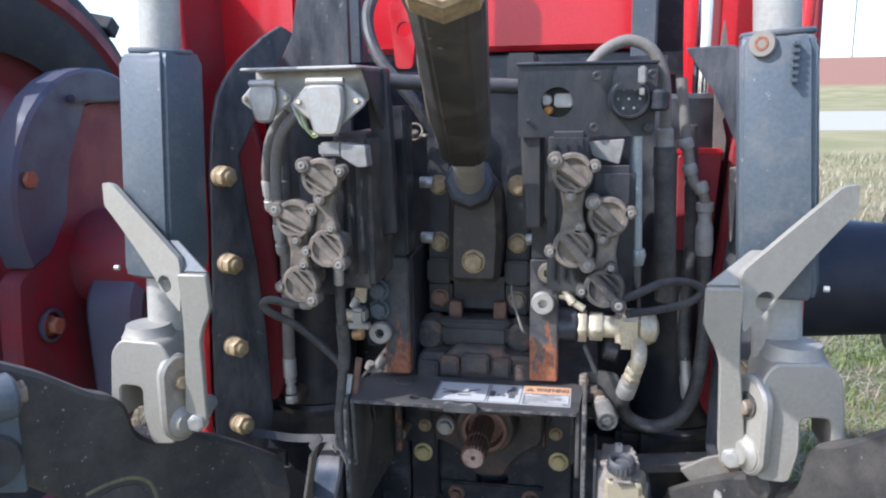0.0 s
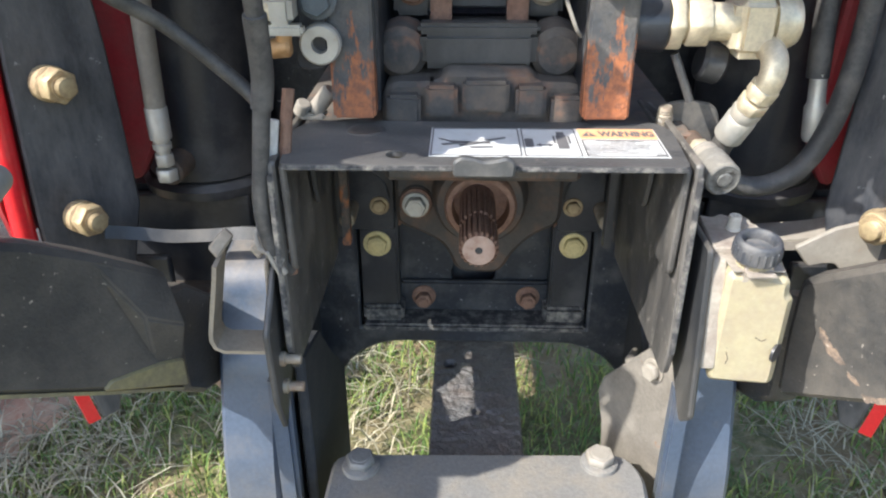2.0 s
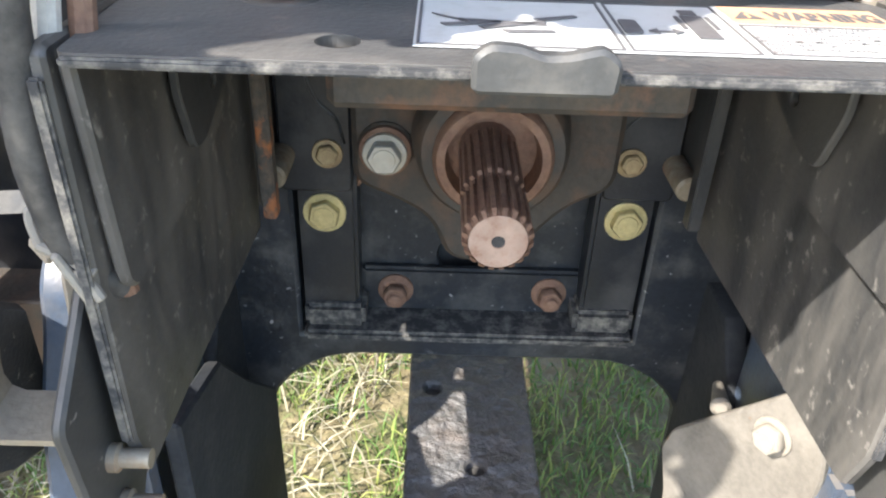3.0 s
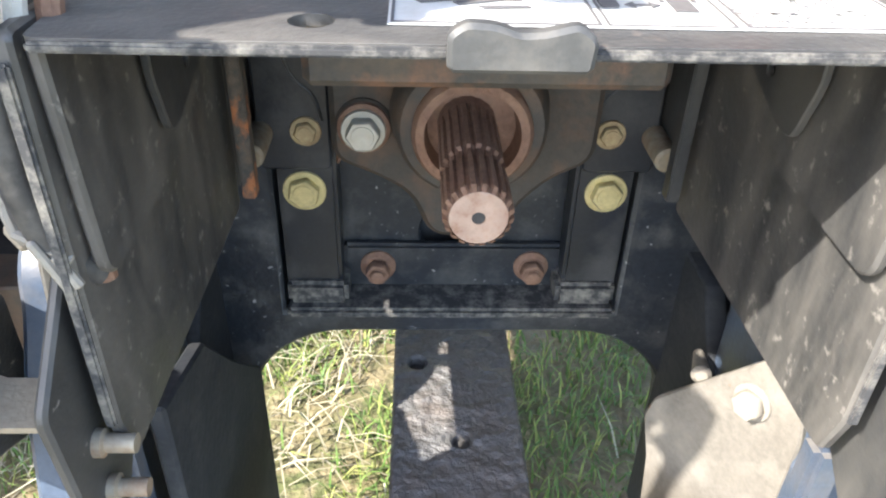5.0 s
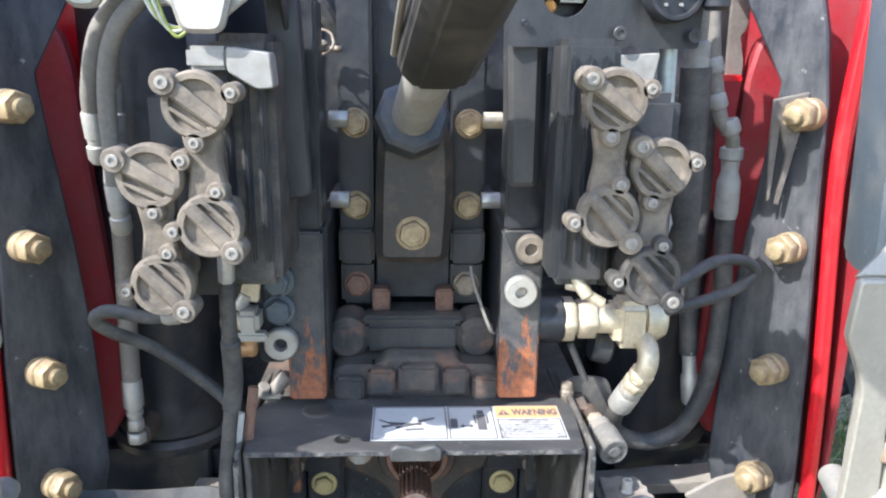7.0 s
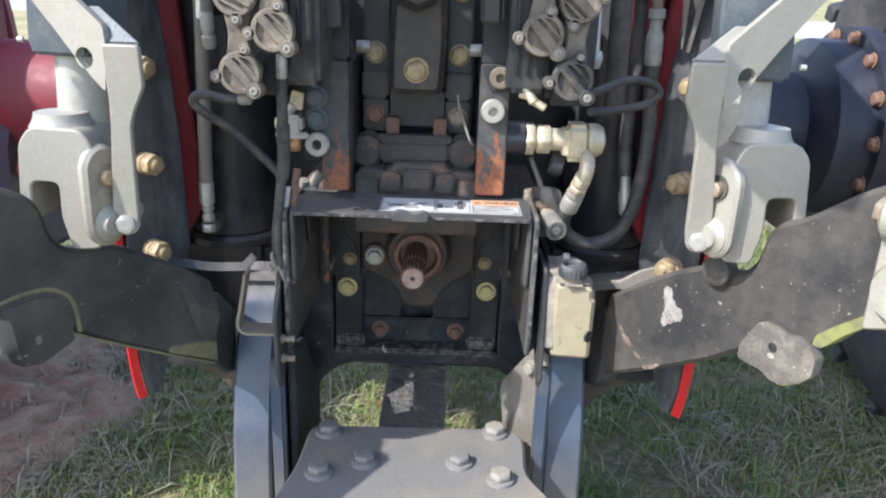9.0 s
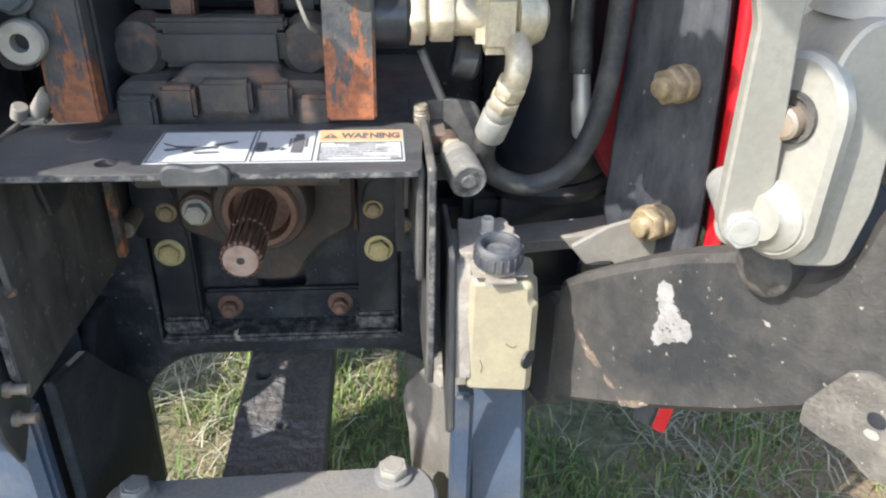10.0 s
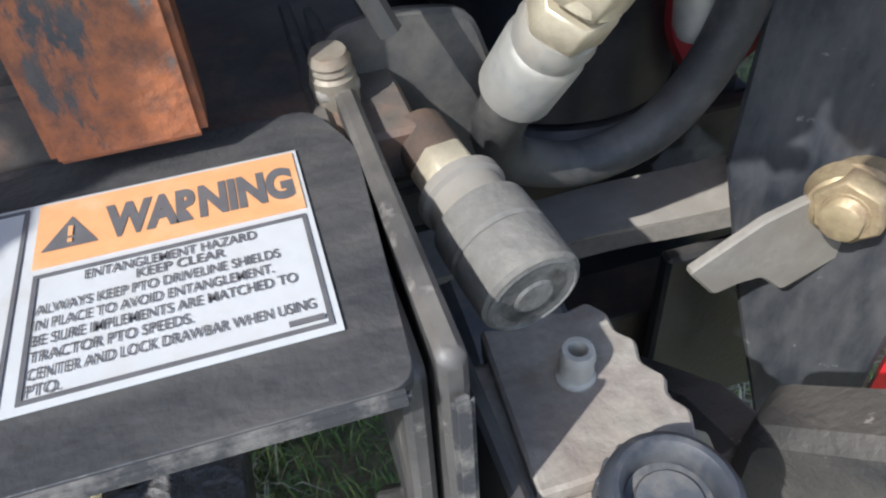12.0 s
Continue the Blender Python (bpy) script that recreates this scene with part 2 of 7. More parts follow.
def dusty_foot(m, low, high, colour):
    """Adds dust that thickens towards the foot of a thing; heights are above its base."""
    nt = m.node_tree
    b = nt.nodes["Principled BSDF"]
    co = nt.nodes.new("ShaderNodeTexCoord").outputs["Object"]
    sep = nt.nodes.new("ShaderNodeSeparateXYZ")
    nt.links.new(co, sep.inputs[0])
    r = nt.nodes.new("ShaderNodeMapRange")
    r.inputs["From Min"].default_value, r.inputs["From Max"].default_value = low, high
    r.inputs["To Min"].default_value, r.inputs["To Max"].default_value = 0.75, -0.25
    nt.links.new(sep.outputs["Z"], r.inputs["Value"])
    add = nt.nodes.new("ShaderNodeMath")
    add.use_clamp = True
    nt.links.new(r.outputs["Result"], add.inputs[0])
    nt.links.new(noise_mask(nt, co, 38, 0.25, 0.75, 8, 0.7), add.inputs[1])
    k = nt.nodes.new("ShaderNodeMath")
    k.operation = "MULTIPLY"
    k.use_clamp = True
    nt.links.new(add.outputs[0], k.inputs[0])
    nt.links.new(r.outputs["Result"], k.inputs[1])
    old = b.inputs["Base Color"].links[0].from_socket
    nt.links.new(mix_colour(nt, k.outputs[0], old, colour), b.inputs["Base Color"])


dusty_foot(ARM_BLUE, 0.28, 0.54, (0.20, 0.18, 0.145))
BAR_RUST = rusting_bar("bar_rusting_from_the_foot", 0.125, 0.650)
BAR_SPOTTED = rusting_bar("bar_with_rust_spots", 0.12, 0.665)
DECAL_WHITE = material("white_decal", (0.54, 0.54, 0.525), 0.38, dirt=(0.44, 0.42, 0.37), dirt_at=(0.52, 0.80), dirt_scale=60, tone=0.05, bump=0.02)
DECAL_ORANGE = material("faded_orange_decal", (0.74, 0.36, 0.155), 0.4, dirt=(0.72, 0.48, 0.29), dirt_at=(0.5, 0.85), dirt_scale=60, tone=0.1, bump=0.02)
for decal_mat, amount in ((DECAL_WHITE, 0.35), (DECAL_ORANGE, 0.5), (DUSTED, 0.12)):
    # a film of dust that shows at a low angle
    film = decal_mat.node_tree.nodes["Principled BSDF"].inputs
    film["Sheen Weight"].default_value, film["Sheen Roughness"].default_value = amount, 0.35
    film["Sheen Tint"].default_value = (1.0, 0.96, 0.88, 1)
DECAL_BLACK = material("black_decal_ink", (0.125, 0.12, 0.12), 0.5, tone=0.2, bump=0.0)
SOIL_MAT = material("red_soil", (0.36, 0.195, 0.125), 0.95, dirt=(0.45, 0.33, 0.22), dirt_at=(0.42, 0.66), dirt_scale=14, bump=1.0, bump_scale=60)
ROAD_MAT = material("pale_gravel", (0.42, 0.40, 0.36), 0.95, dirt=(0.42, 0.39, 0.34), dirt_at=(0.4, 0.8), dirt_scale=1.5, bump=0.4, bump_scale=30)


def ground_material():
    """Turf and earth near by, straw-coloured further off, a ploughed slope at the back."""
    m = bpy.data.materials.new("ground_cover")
    m.use_nodes = True
    nt = m.node_tree
    b = nt.nodes["Principled BSDF"]
    b.inputs["Roughness"].default_value = 0.95
    co = nt.nodes.new("ShaderNodeTexCoord").outputs["Object"]
    near = mix_colour(nt, noise_mask(nt, co, 3, 0.4, 0.62, 8), (0.085, 0.095, 0.034), (0.26, 0.18, 0.11))
    near = mix_colour(nt, noise_mask(nt, co, 40, 0.45, 0.7, 6), near, (0.26, 0.21, 0.12))
    far = mix_colour(nt, noise_mask(nt, co, 0.35, 0.4, 0.65, 8), (0.23, 0.22, 0.09), (0.36, 0.30, 0.16))
    sep = nt.nodes.new("ShaderNodeSeparateXYZ")
    nt.links.new(co, sep.inputs[0])

    def step(low, high):
        r = nt.nodes.new("ShaderNodeMapRange")
        r.inputs["From Min"].default_value, r.inputs["From Max"].default_value = low, high
        nt.links.new(sep.outputs["Y"], r.inputs["Value"])
        return r.outputs["Result"]
    colour = mix_colour(nt, step(9, 16), near, far)
    colour = mix_colour(nt, step(86, 90), colour, (0.30, 0.15, 0.095))
    nt.links.new(colour, b.inputs["Base Color"])
    n = nt.nodes.new("ShaderNodeTexNoise")
    n.inputs["Scale"].default_value, n.inputs["Detail"].default_value = 45, 8
    nt.links.new(co, n.inputs["Vector"])
    k = nt.nodes.new("ShaderNodeBump")
    k.inputs["Strength"].default_value, k.inputs["Distance"].default_value = 0.8, 0.02
    nt.links.new(n.outputs["Fac"], k.inputs["Height"])
    nt.links.new(k.outputs["Normal"], b.inputs["Normal"])
    return m


def blade_material(name, a, b2, c):
    """Grass blades whose colour differs from blade to blade."""
    m = bpy.data.materials.new(name)
    m.use_nodes = True
    nt = m.node_tree
    b = nt.nodes["Principled BSDF"]
    g = nt.nodes.new("ShaderNodeNewGeometry")
    ramp = nt.nodes.new("ShaderNodeValToRGB")
    ramp.color_ramp.elements[0].color, ramp.color_ramp.elements[1].color = (*a, 1), (*c, 1)
    ramp.color_ramp.elements.new(0.5).color = (*b2, 1)
    nt.links.new(g.outputs["Random Per Island"], ramp.inputs["Fac"])
    nt.links.new(ramp.outputs["Color"], b.inputs["Base Color"])
    b.inputs["Roughness"].default_value = 0.65
    b.inputs["Transmission Weight"].default_value = 0.0
    b.inputs["Subsurface Weight"].default_value = 0.0
    return m


GROUND_MAT = ground_material()
BLADE_GREEN = blade_material("green_blades", (0.070, 0.140, 0.028), (0.125, 0.200, 0.042), (0.30, 0.31, 0.085))
BLADE_DRY = blade_material("dry_blades", (0.17, 0.145, 0.095), (0.31, 0.275, 0.18), (0.46, 0.42, 0.29))


# ---- building helpers ----
OFFSET = {}
X, Y, Z = Vector((1, 0, 0)), Vector((0, 1, 0)), Vector((0, 0, 1))


def thing(name, at, label, category, group="", kind=""):
    """An empty at the base of a thing, to parent its parts."""
    ob = new(name)
    ob.empty_display_size = 0.05
    ob.location = at
    OFFSET[ob.name] = Vector(at)
    return tagged(ob, label, category, group, kind)


def finish(bm, name, mat, offset, smooth=35):
    bmesh.ops.recalc_face_normals(bm, faces=bm.faces)
    bmesh.ops.translate(bm, verts=bm.verts, vec=-offset)
    me = bpy.data.meshes.new(name)
    bm.to_mesh(me)
    bm.free()
    me.materials.append(mat)
    for p in me.polygons:
        p.use_smooth = True
    me.set_sharp_from_angle(angle=radians(smooth))
    return me


def part(name, bm, mat, parent=None, label="", smooth=35):
    """A bmesh in world metres as one mesh object, under a thing or a part if given."""
    offset = OFFSET[parent.name] if parent else Vector((0, 0, 0))
    ob = new(name, finish(bm, name, mat, offset, smooth))
    if parent:
        ob.parent = parent
    OFFSET[ob.name] = offset
    return tagged(ob, label)


def whole(name, bm, mat, label, category, group="", kind=""):
    """A one-mesh thing with its origin at the middle of its base."""
    lo = Vector([min(v.co[i] for v in bm.verts) for i in range(3)])
    hi = Vector([max(v.co[i] for v in bm.verts) for i in range(3)])
    base = Vector(((lo.x + hi.x) / 2, (lo.y + hi.y) / 2, lo.z))
    ob = new(name, finish(bm, name, mat, base))
    ob.location = base
    OFFSET[ob.name] = base
    return tagged(ob, label, category, group, kind)


def soften(bm, width, segments=2, angle=30):
    """Rounds the sharp edges."""
    bmesh.ops.recalc_face_normals(bm, faces=bm.faces)
    edges = [e for e in bm.edges if len(e.link_faces) == 2 and e.calc_face_angle(0) > radians(angle)]
    bmesh.ops.bevel(bm, geom=edges, offset=width, segments=segments, affect="EDGES", clamp_overlap=True)
    return bm


def join(*bms):
    """Several bmeshes in one."""
    out = bms[0]
    for b in bms[1:]:
        me = bpy.data.meshes.new("tmp")
        b.to_mesh(me)
        b.free()
        out.from_mesh(me)
        bpy.data.meshes.remove(me)
    return out


def block(x0, x1, y0, y1, z0, z1, r=0.002, segments=2):
    bm = bmesh.new()
    bmesh.ops.create_cube(bm, size=1)
    for v in bm.verts:
        v.co = Vector((x0 if v.co.x < 0 else x1, y0 if v.co.y < 0 else y1, z0 if v.co.z < 0 else z1))
    return soften(bm, r, segments) if r else bm


def slab(outline, thick, at, u=X, v=Z, holes=(), r=0.0015):
    """A plate: an outline in (u, v) from a corner, with round holes (a, b, radius), thickened to both sides along u x v."""
    bm = bmesh.new()
    u, v, at = Vector(u).normalized(), Vector(v).normalized(), Vector(at)
    n = u.cross(v)
    rings = [list(outline)]
    for a, b, rad in holes:
        rings.append([(a + rad * math.cos(k * math.tau / 20), b + rad * math.sin(k * math.tau / 20)) for k in range(20)])
    edges = []
    for ring in rings:
        vs = [bm.verts.new(at + u * a + v * b - n * thick / 2) for a, b in ring]
        edges += [bm.edges.new((vs[i], vs[(i + 1) % len(vs)])) for i in range(len(vs))]
    bmesh.ops.triangle_fill(bm, edges=edges, use_beauty=True, use_dissolve=False)
    bmesh.ops.dissolve_limit(bm, angle_limit=0.01, verts=bm.verts, edges=bm.edges) if not holes else None
    ext = bmesh.ops.extrude_face_region(bm, geom=list(bm.faces))
    bmesh.ops.translate(bm, verts=[g for g in ext["geom"] if isinstance(g, bmesh.types.BMVert)], vec=n * thick)
    return soften(bm, r, 1) if r else bm


def round_outline(points, r, n=5):
    """A polygon with its corners rounded."""
    out = []
    count = len(points)
    for i in range(count):
        p, a, b = Vector(points[i]), Vector(points[i - 1]), Vector(points[(i + 1) % count])
        da, db = (a - p), (b - p)
        k = min(r, da.length * 0.45, db.length * 0.45)
        s, e = p + da.normalized() * k, p + db.normalized() * k
        for j in range(n):
            t = j / (n - 1)
            out.append(tuple(s * (1 - t) ** 2 + p * 2 * t * (1 - t) + e * t * t))
    return out


def axis_matrix(at, along):
    return Matrix.Translation(Vector(at)) @ Vector(along).to_track_quat("Z", "Y").to_matrix().to_4x4()


def lathe(profile, at, along, n=28, closed=True):
    """A turned body: (distance along the axis, radius) pairs."""
    bm = bmesh.new()
    m = axis_matrix(at, along)
    rows = []
    for h, rad in profile:
        rad = max(rad, 1e-5)
        rows.append([bm.verts.new(m @ Vector((rad * math.cos(k * math.tau / n), rad * math.sin(k * math.tau / n), h))) for k in range(n)])
    for a, b in zip(rows, rows[1:]):
        for k in range(n):
            bm.faces.new((a[k], a[(k + 1) % n], b[(k + 1) % n], b[k]))
    if closed:
        bm.faces.new(rows[0])
        bm.faces.new(rows[-1])
    return bm


def rod(p, q, r, n=20, bevel=0.0):
    p, q = Vector(p), Vector(q)
    h = (q - p).length
    k = min(bevel, r * 0.5, h * 0.3)
    prof = [(0, r - k), (k, r), (h - k, r), (h, r - k)] if k else [(0, r), (h, r)]
    return lathe(prof, p, q - p, n)


def hexagon(p, q, r, bevel=0.0008):
    bm = rod(p, q, r, 6)
    return soften(bm, bevel, 1)


def curve_points(points, step=6):
    """A smooth line through the points (Catmull-Rom)."""
    pts = [Vector(p) for p in points]
    pts = [pts[0] * 2 - pts[1], *pts, pts[-1] * 2 - pts[-2]]
    out = []
    for i in range(1, len(pts) - 2):
        a, b, c, d = pts[i - 1:i + 3]
        for j in range(step):
            t = j / step
            out.append(0.5 * (2 * b + (c - a) * t + (2 * a - 5 * b + 4 * c - d) * t * t + (3 * b - a - 3 * c + d) * t ** 3))
    out.append(pts[-2])
    return out


def hose(points, r, n=12, step=6, ribs=0.0):
    """A tube swept along a smooth line."""
    bm = bmesh.new()
    line = curve_points(points, step)
    side = None
    rows = []
    for i, p in enumerate(line):
        t = (line[min(i + 1, len(line) - 1)] - line[max(i - 1, 0)]).normalized()
        if side is None:
            side = t.orthogonal().normalized()
        side = (side - t * side.dot(t)).normalized()
        up = t.cross(side)
        rr = r * (1 + ribs * (i % 2))
        rows.append([bm.verts.new(p + side * rr * math.cos(k * math.tau / n) + up * rr * math.sin(k * math.tau / n)) for k in range(n)])
    for a, b in zip(rows, rows[1:]):
        for k in range(n):
            bm.faces.new((a[k], a[(k + 1) % n], b[(k + 1) % n], b[k]))
    bm.faces.new(rows[0])
    bm.faces.new(rows[-1])
    return bm


def strap(points, width, thick, across=X):
    """A flat band bent along a line; across is the way of its width."""
    bm = bmesh.new()
    pts = [Vector(p) for p in points]
    w = Vector(across).normalized() * width / 2
    rows = []
    for i, p in enumerate(pts):
        t = (pts[min(i + 1, len(pts) - 1)] - pts[max(i - 1, 0)]).normalized()
        n = t.cross(w).normalized() * thick / 2
        rows.append([bm.verts.new(p + s) for s in (-w - n, w - n, w + n, -w + n)])
    for a, b in zip(rows, rows[1:]):
        for k in range(4):
            bm.faces.new((a[k], a[(k + 1) % 4], b[(k + 1) % 4], b[k]))
    bm.faces.new(rows[0])
    bm.faces.new(rows[-1])
    return bm


MESHES = {}


def bolt(parent, at, along=-Y, r=0.009, h=0.007, mat=GOLD, washer=1.25, stud=0.0, socket=False, name="bolt", label=""):
    """A hexagon bolt with a washer, or a round socket screw; along points out of the surface."""
    key = (r, h, mat.name, washer, stud, socket)
    if key not in MESHES:
        o = Vector((0, 0, 0))
        bms = []
        if washer:
            bms.append(lathe([(-0.001, r * washer), (0.0015, r * washer), (0.002, r * washer * 0.96)], o, Z, 20))
        if socket:
            bms.append(lathe([(0, r), (h * 0.8, r), (h, r * 0.9), (h, r * 0.48), (h * 0.35, r * 0.45), (h * 0.35, r * 0.001)], o, Z, 20))
        else:
            bms.append(hexagon(Vector((0, 0, 0.001)), Vector((0, 0, h)), r, 0.0012))
            bms.append(lathe([(h * 0.9, r * 0.70), (h + 0.0006, r * 0.62), (h + 0.0008, r * 0.30), (h + 0.0002, r * 0.001)], o, Z, 14))
        if stud:
            prof = []
            steps = max(4, int(stud / 0.0012))
            for i in range(steps):
                prof += [(h + i * stud / steps, r * 0.50), (h + (i + 0.5) * stud / steps, r * 0.55)]
            prof.append((h + stud, r * 0.44))
            bms.append(lathe(prof, o, Z, 12))
        MESHES[key] = finish(join(*bms), "bolt", mat, o)
    ob = new(name, MESHES[key])
    ob.parent = parent
    turn = axis_matrix(Vector(at) - OFFSET[parent.name], along)
    spin = (sum(at) * 97.0) % 1.0
    ob.matrix_basis = turn @ Matrix.Rotation(spin * 1.05, 4, "Z")
    OFFSET[ob.name] = OFFSET[parent.name]
    return tagged(ob, label)


# ---- ground and distance ----
GZ = 0.08


def ground_height(x, y):
    far = max(0.0, min(1.0, (y - 60) / 90))
    rise = 6.3 * far * far * (3 - 2 * far)
    near = 0.014 * noise.noise(Vector((x * 0.9, y * 0.9, 3.0))) if abs(x) < 12 and -8 < y < 20 else 0.0
    return GZ + rise + near


def build_ground():
    xs = [-3000, -800, -200, -60, -25, -12] + [i * 0.5 for i in range(-20, 21)] + [12, 25, 60, 200, 800, 3000]
    ys = [-3000, -600, -120, -30, -8] + [i * 0.5 for i in range(-12, 41)] + [26, 34, 48, 60, 70, 80, 90, 100, 110, 120, 130, 140, 150, 200, 600, 3000]
    verts = [(x, y, ground_height(x, y)) for y in ys for x in xs]
    w = len(xs)
    faces = [(j * w + i, j * w + i + 1, (j + 1) * w + i + 1, (j + 1) * w + i) for j in range(len(ys) - 1) for i in range(w - 1)]
    me = bpy.data.meshes.new("ground")
    me.from_pydata(verts, [], faces)
    me.materials.append(GROUND_MAT)
    for p in me.polygons:
        p.use_smooth = True
    tagged(new("ground", me), "rough turf with bare earth and straw-coloured grass beyond", "ground", kind="structure")


def build_road():
    bm = bmesh.new()
    xs = [-400 + 20 * i for i in range(41)]
    rows = []
    for i, x in enumerate(xs):
        rows.append([bm.verts.new((x, y + 0.5 * math.sin(i * 1.3), GZ + z)) for y, z in ((26.5, 0.0), (27.6, 0.06), (44, 0.06), (46, 0.0))])
    for a, b in zip(rows, rows[1:]):
        for k in range(3):
            bm.faces.new((a[k], b[k], b[k + 1], a[k + 1]))
    ob = part("road", bm, ROAD_MAT)
    tagged(ob, "pale gravel road across the field", "road", kind="structure")


def build_soil():
    """Bare red earth in low clods, left of the tractor."""
    bm = bmesh.new()
    n = 46
    grid = {}
    for i in range(n + 1):
        for j in range(n + 1):
            a, b = i / n * 2 - 1, j / n * 2 - 1
            x, y = -1.32 + a * 0.66, 5.02 + b * 0.85
            edge = max(0.0, 1 - (a * a + b * b) ** 0.5 + 0.25 * noise.noise(Vector((x * 3, y * 3, 9))))
            z = ground_height(x, y) - 0.02 + min(1, edge * 3) * (0.045 + 0.03 * noise.noise(Vector((x * 14, y * 14, 1))) + 0.02 * noise.noise(Vector((x * 40, y * 40, 5))))
            grid[i, j] = bm.verts.new((x, y, z))
    for i in range(n):
        for j in range(n):
            bm.faces.new((grid[i, j], grid[i + 1, j], grid[i + 1, j + 1], grid[i, j + 1]))
    ob = part("bare_soil", bm, SOIL_MAT, smooth=80)
    tagged(ob, "bare crumbly red-brown earth beside the grass", "soil", kind="stuff")


def build_blades(name, count, seed, region, height, width, lean, mat, label, thin):
    """Many bent blades in one mesh."""
    rng = random.Random(seed)
    verts, faces = [], []
    x0, x1, y0, y1 = region
    made = 0
    while made < count:
        x, y = rng.uniform(x0, x1), rng.uniform(y0, y1)
        if 0.8 * noise.noise(Vector((x * 2.3, y * 2.3, seed * 3.1))) + 0.8 * noise.noise(Vector((x * 8.5, y * 8.5, seed * 1.7))) + rng.uniform(-0.3, 0.3) < thin:
            continue
        if name in ("grass", "dry_grass") and rng.random() > min(x - x0, x1 - x, y - y0, y1 - y) / 1.1:
            continue
        if name != "soil_straw" and (x + 1.32) ** 2 / 0.30 + (y - 5.02) ** 2 / 0.55 < 1 and rng.random() < 0.93:
            continue
        made += 1
        h, a, w = height * rng.uniform(0.45, 1.25), rng.uniform(0, math.tau), width * rng.uniform(0.6, 1.3)
        k = lean * rng.uniform(0.3, 1.4)
        z = ground_height(x, y) - 0.004
        d = Vector((math.cos(a), math.sin(a), 0))
        s = Vector((-d.y, d.x, 0)) * w / 2
        p = Vector((x, y, z))
        q = p + d * h * k * 0.35 + Z * h * 0.62
        e = p + d * h * k + Z * h * (1.0 if k < 0.8 else 0.7)
        b = len(verts)
        verts += [p - s, p + s, q + s * 0.8, q - s * 0.8, e]
        faces += [(b, b + 1, b + 2, b + 3), (b + 3, b + 2, b + 4)]
    me = bpy.data.meshes.new(name)
    me.from_pydata([tuple(v) for v in verts], [], faces)
    me.materials.append(mat)
    tagged(new(name, me), label, "grass", kind="stuff")


build_ground()
build_road()
build_soil()
build_blades("grass", 90000, 11, (-2.2, 2.7, 3.1, 8.0), 0.042, 0.0032, 0.9, BLADE_GREEN, "short green pasture grass with yellowing tips", -0.12)
build_blades("dry_grass", 26000, 23, (-2.2, 2.7, 3.1, 8.0), 0.050, 0.0030, 2.3, BLADE_DRY, "matted dry straw and dead grass stalks", 0.16)
build_blades("soil_straw", 9000, 47, (-2.0, -0.65, 4.2, 5.9), 0.05, 0.0035, 1.6, BLADE_DRY, "broken straw and dead stems scattered on bare earth", -0.3)
build_blades("far_grass", 16000, 31, (-6, 9, 7.6, 18), 0.11, 0.012, 0.7, BLADE_DRY, "taller straw-coloured grass further off", -0.1)


def utility_pole(x, y, h):
    t = thing("utility_pole", (x, y, ground_height(x, y)), "thin grey utility pole with a crossarm far across the field", "pole", "utility poles")
    z = ground_height(x, y)
    part("pole", rod((x, y, z - 0.2), (x, y, z + h), 0.13, 10), GRIME_DARK, t)
    part("crossarm", block(x - 1.1, x + 1.1, y - 0.16, y - 0.05, z + h - 0.7, z + h - 0.5, 0.01), GRIME_DARK, t)


for px in (-95, -60, 52, 64, 90):
    utility_pole(px, 175, 13)

# ---- tractor: rear housing and frame ----
housing = thing("rear_housing", (0, 4.75, 0.45), "black cast tractor rear housing, oil-dark and splashed with mud", "tractor housing")


def arch_outline():
    """A plate with an arched opening; its cheeks stand higher than its middle."""
    pts = [(-0.270, 0.30), (-0.175, 0.30), (-0.1735, 0.432)]
    for k in range(1, 10):
        a = math.pi - k / 9 * math.pi / 2
        pts.append((-0.088 + 0.0855 * math.cos(a), 0.432 + 0.084 * math.sin(a)))
    pts += [(0.100, 0.516)]
    for k in range(1, 10):
        a = math.pi / 2 - k / 9 * math.pi / 2
        pts.append((0.105 + 0.090 * math.cos(a), 0.426 + 0.090 * math.sin(a)))
    pts += [(0.198, 0.30), (0.270, 0.30), (0.270, 0.70), (0.137, 0.70), (0.137, 0.537), (-0.137, 0.537), (-0.137, 0.70), (-0.270, 0.70)]
    return pts


part("arch_plate", slab(arch_outline(), 0.030, (0, 4.5605, 0), r=0.003), BLACK_SPECK, housing, "mud-splashed plate with a wide arched opening")
part("back_plate", slab([(-0.140, 0.50), (0.140, 0.50), (0.140, 0.72), (-0.140, 0.72)], 0.012, (0, 4.581, 0), holes=[(0.0, 0.598, 0.027)]), BLACK_SPECK, housing, "mud-splashed rear plate with a round hole")
part("main_casting", block(-0.30, 0.30, 4.64, 5.35, 0.56, 1.30, 0.03, 3), BLACK, housing)
part("lower_casting", block(-0.24, 0.24, 4.600, 4.66, 0.545, 0.90, 0.012), BLACK_SPECK, housing)
for s in (-1, 1):
    part("leg", slab([(4.42, 0.30), (4.55, 0.30), (4.55, 0.60), (4.50, 0.60), (4.42, 0.50)], 0.016, (0.195 * s, 0, 0), Y, Z), MATTE_BLACK, housing)
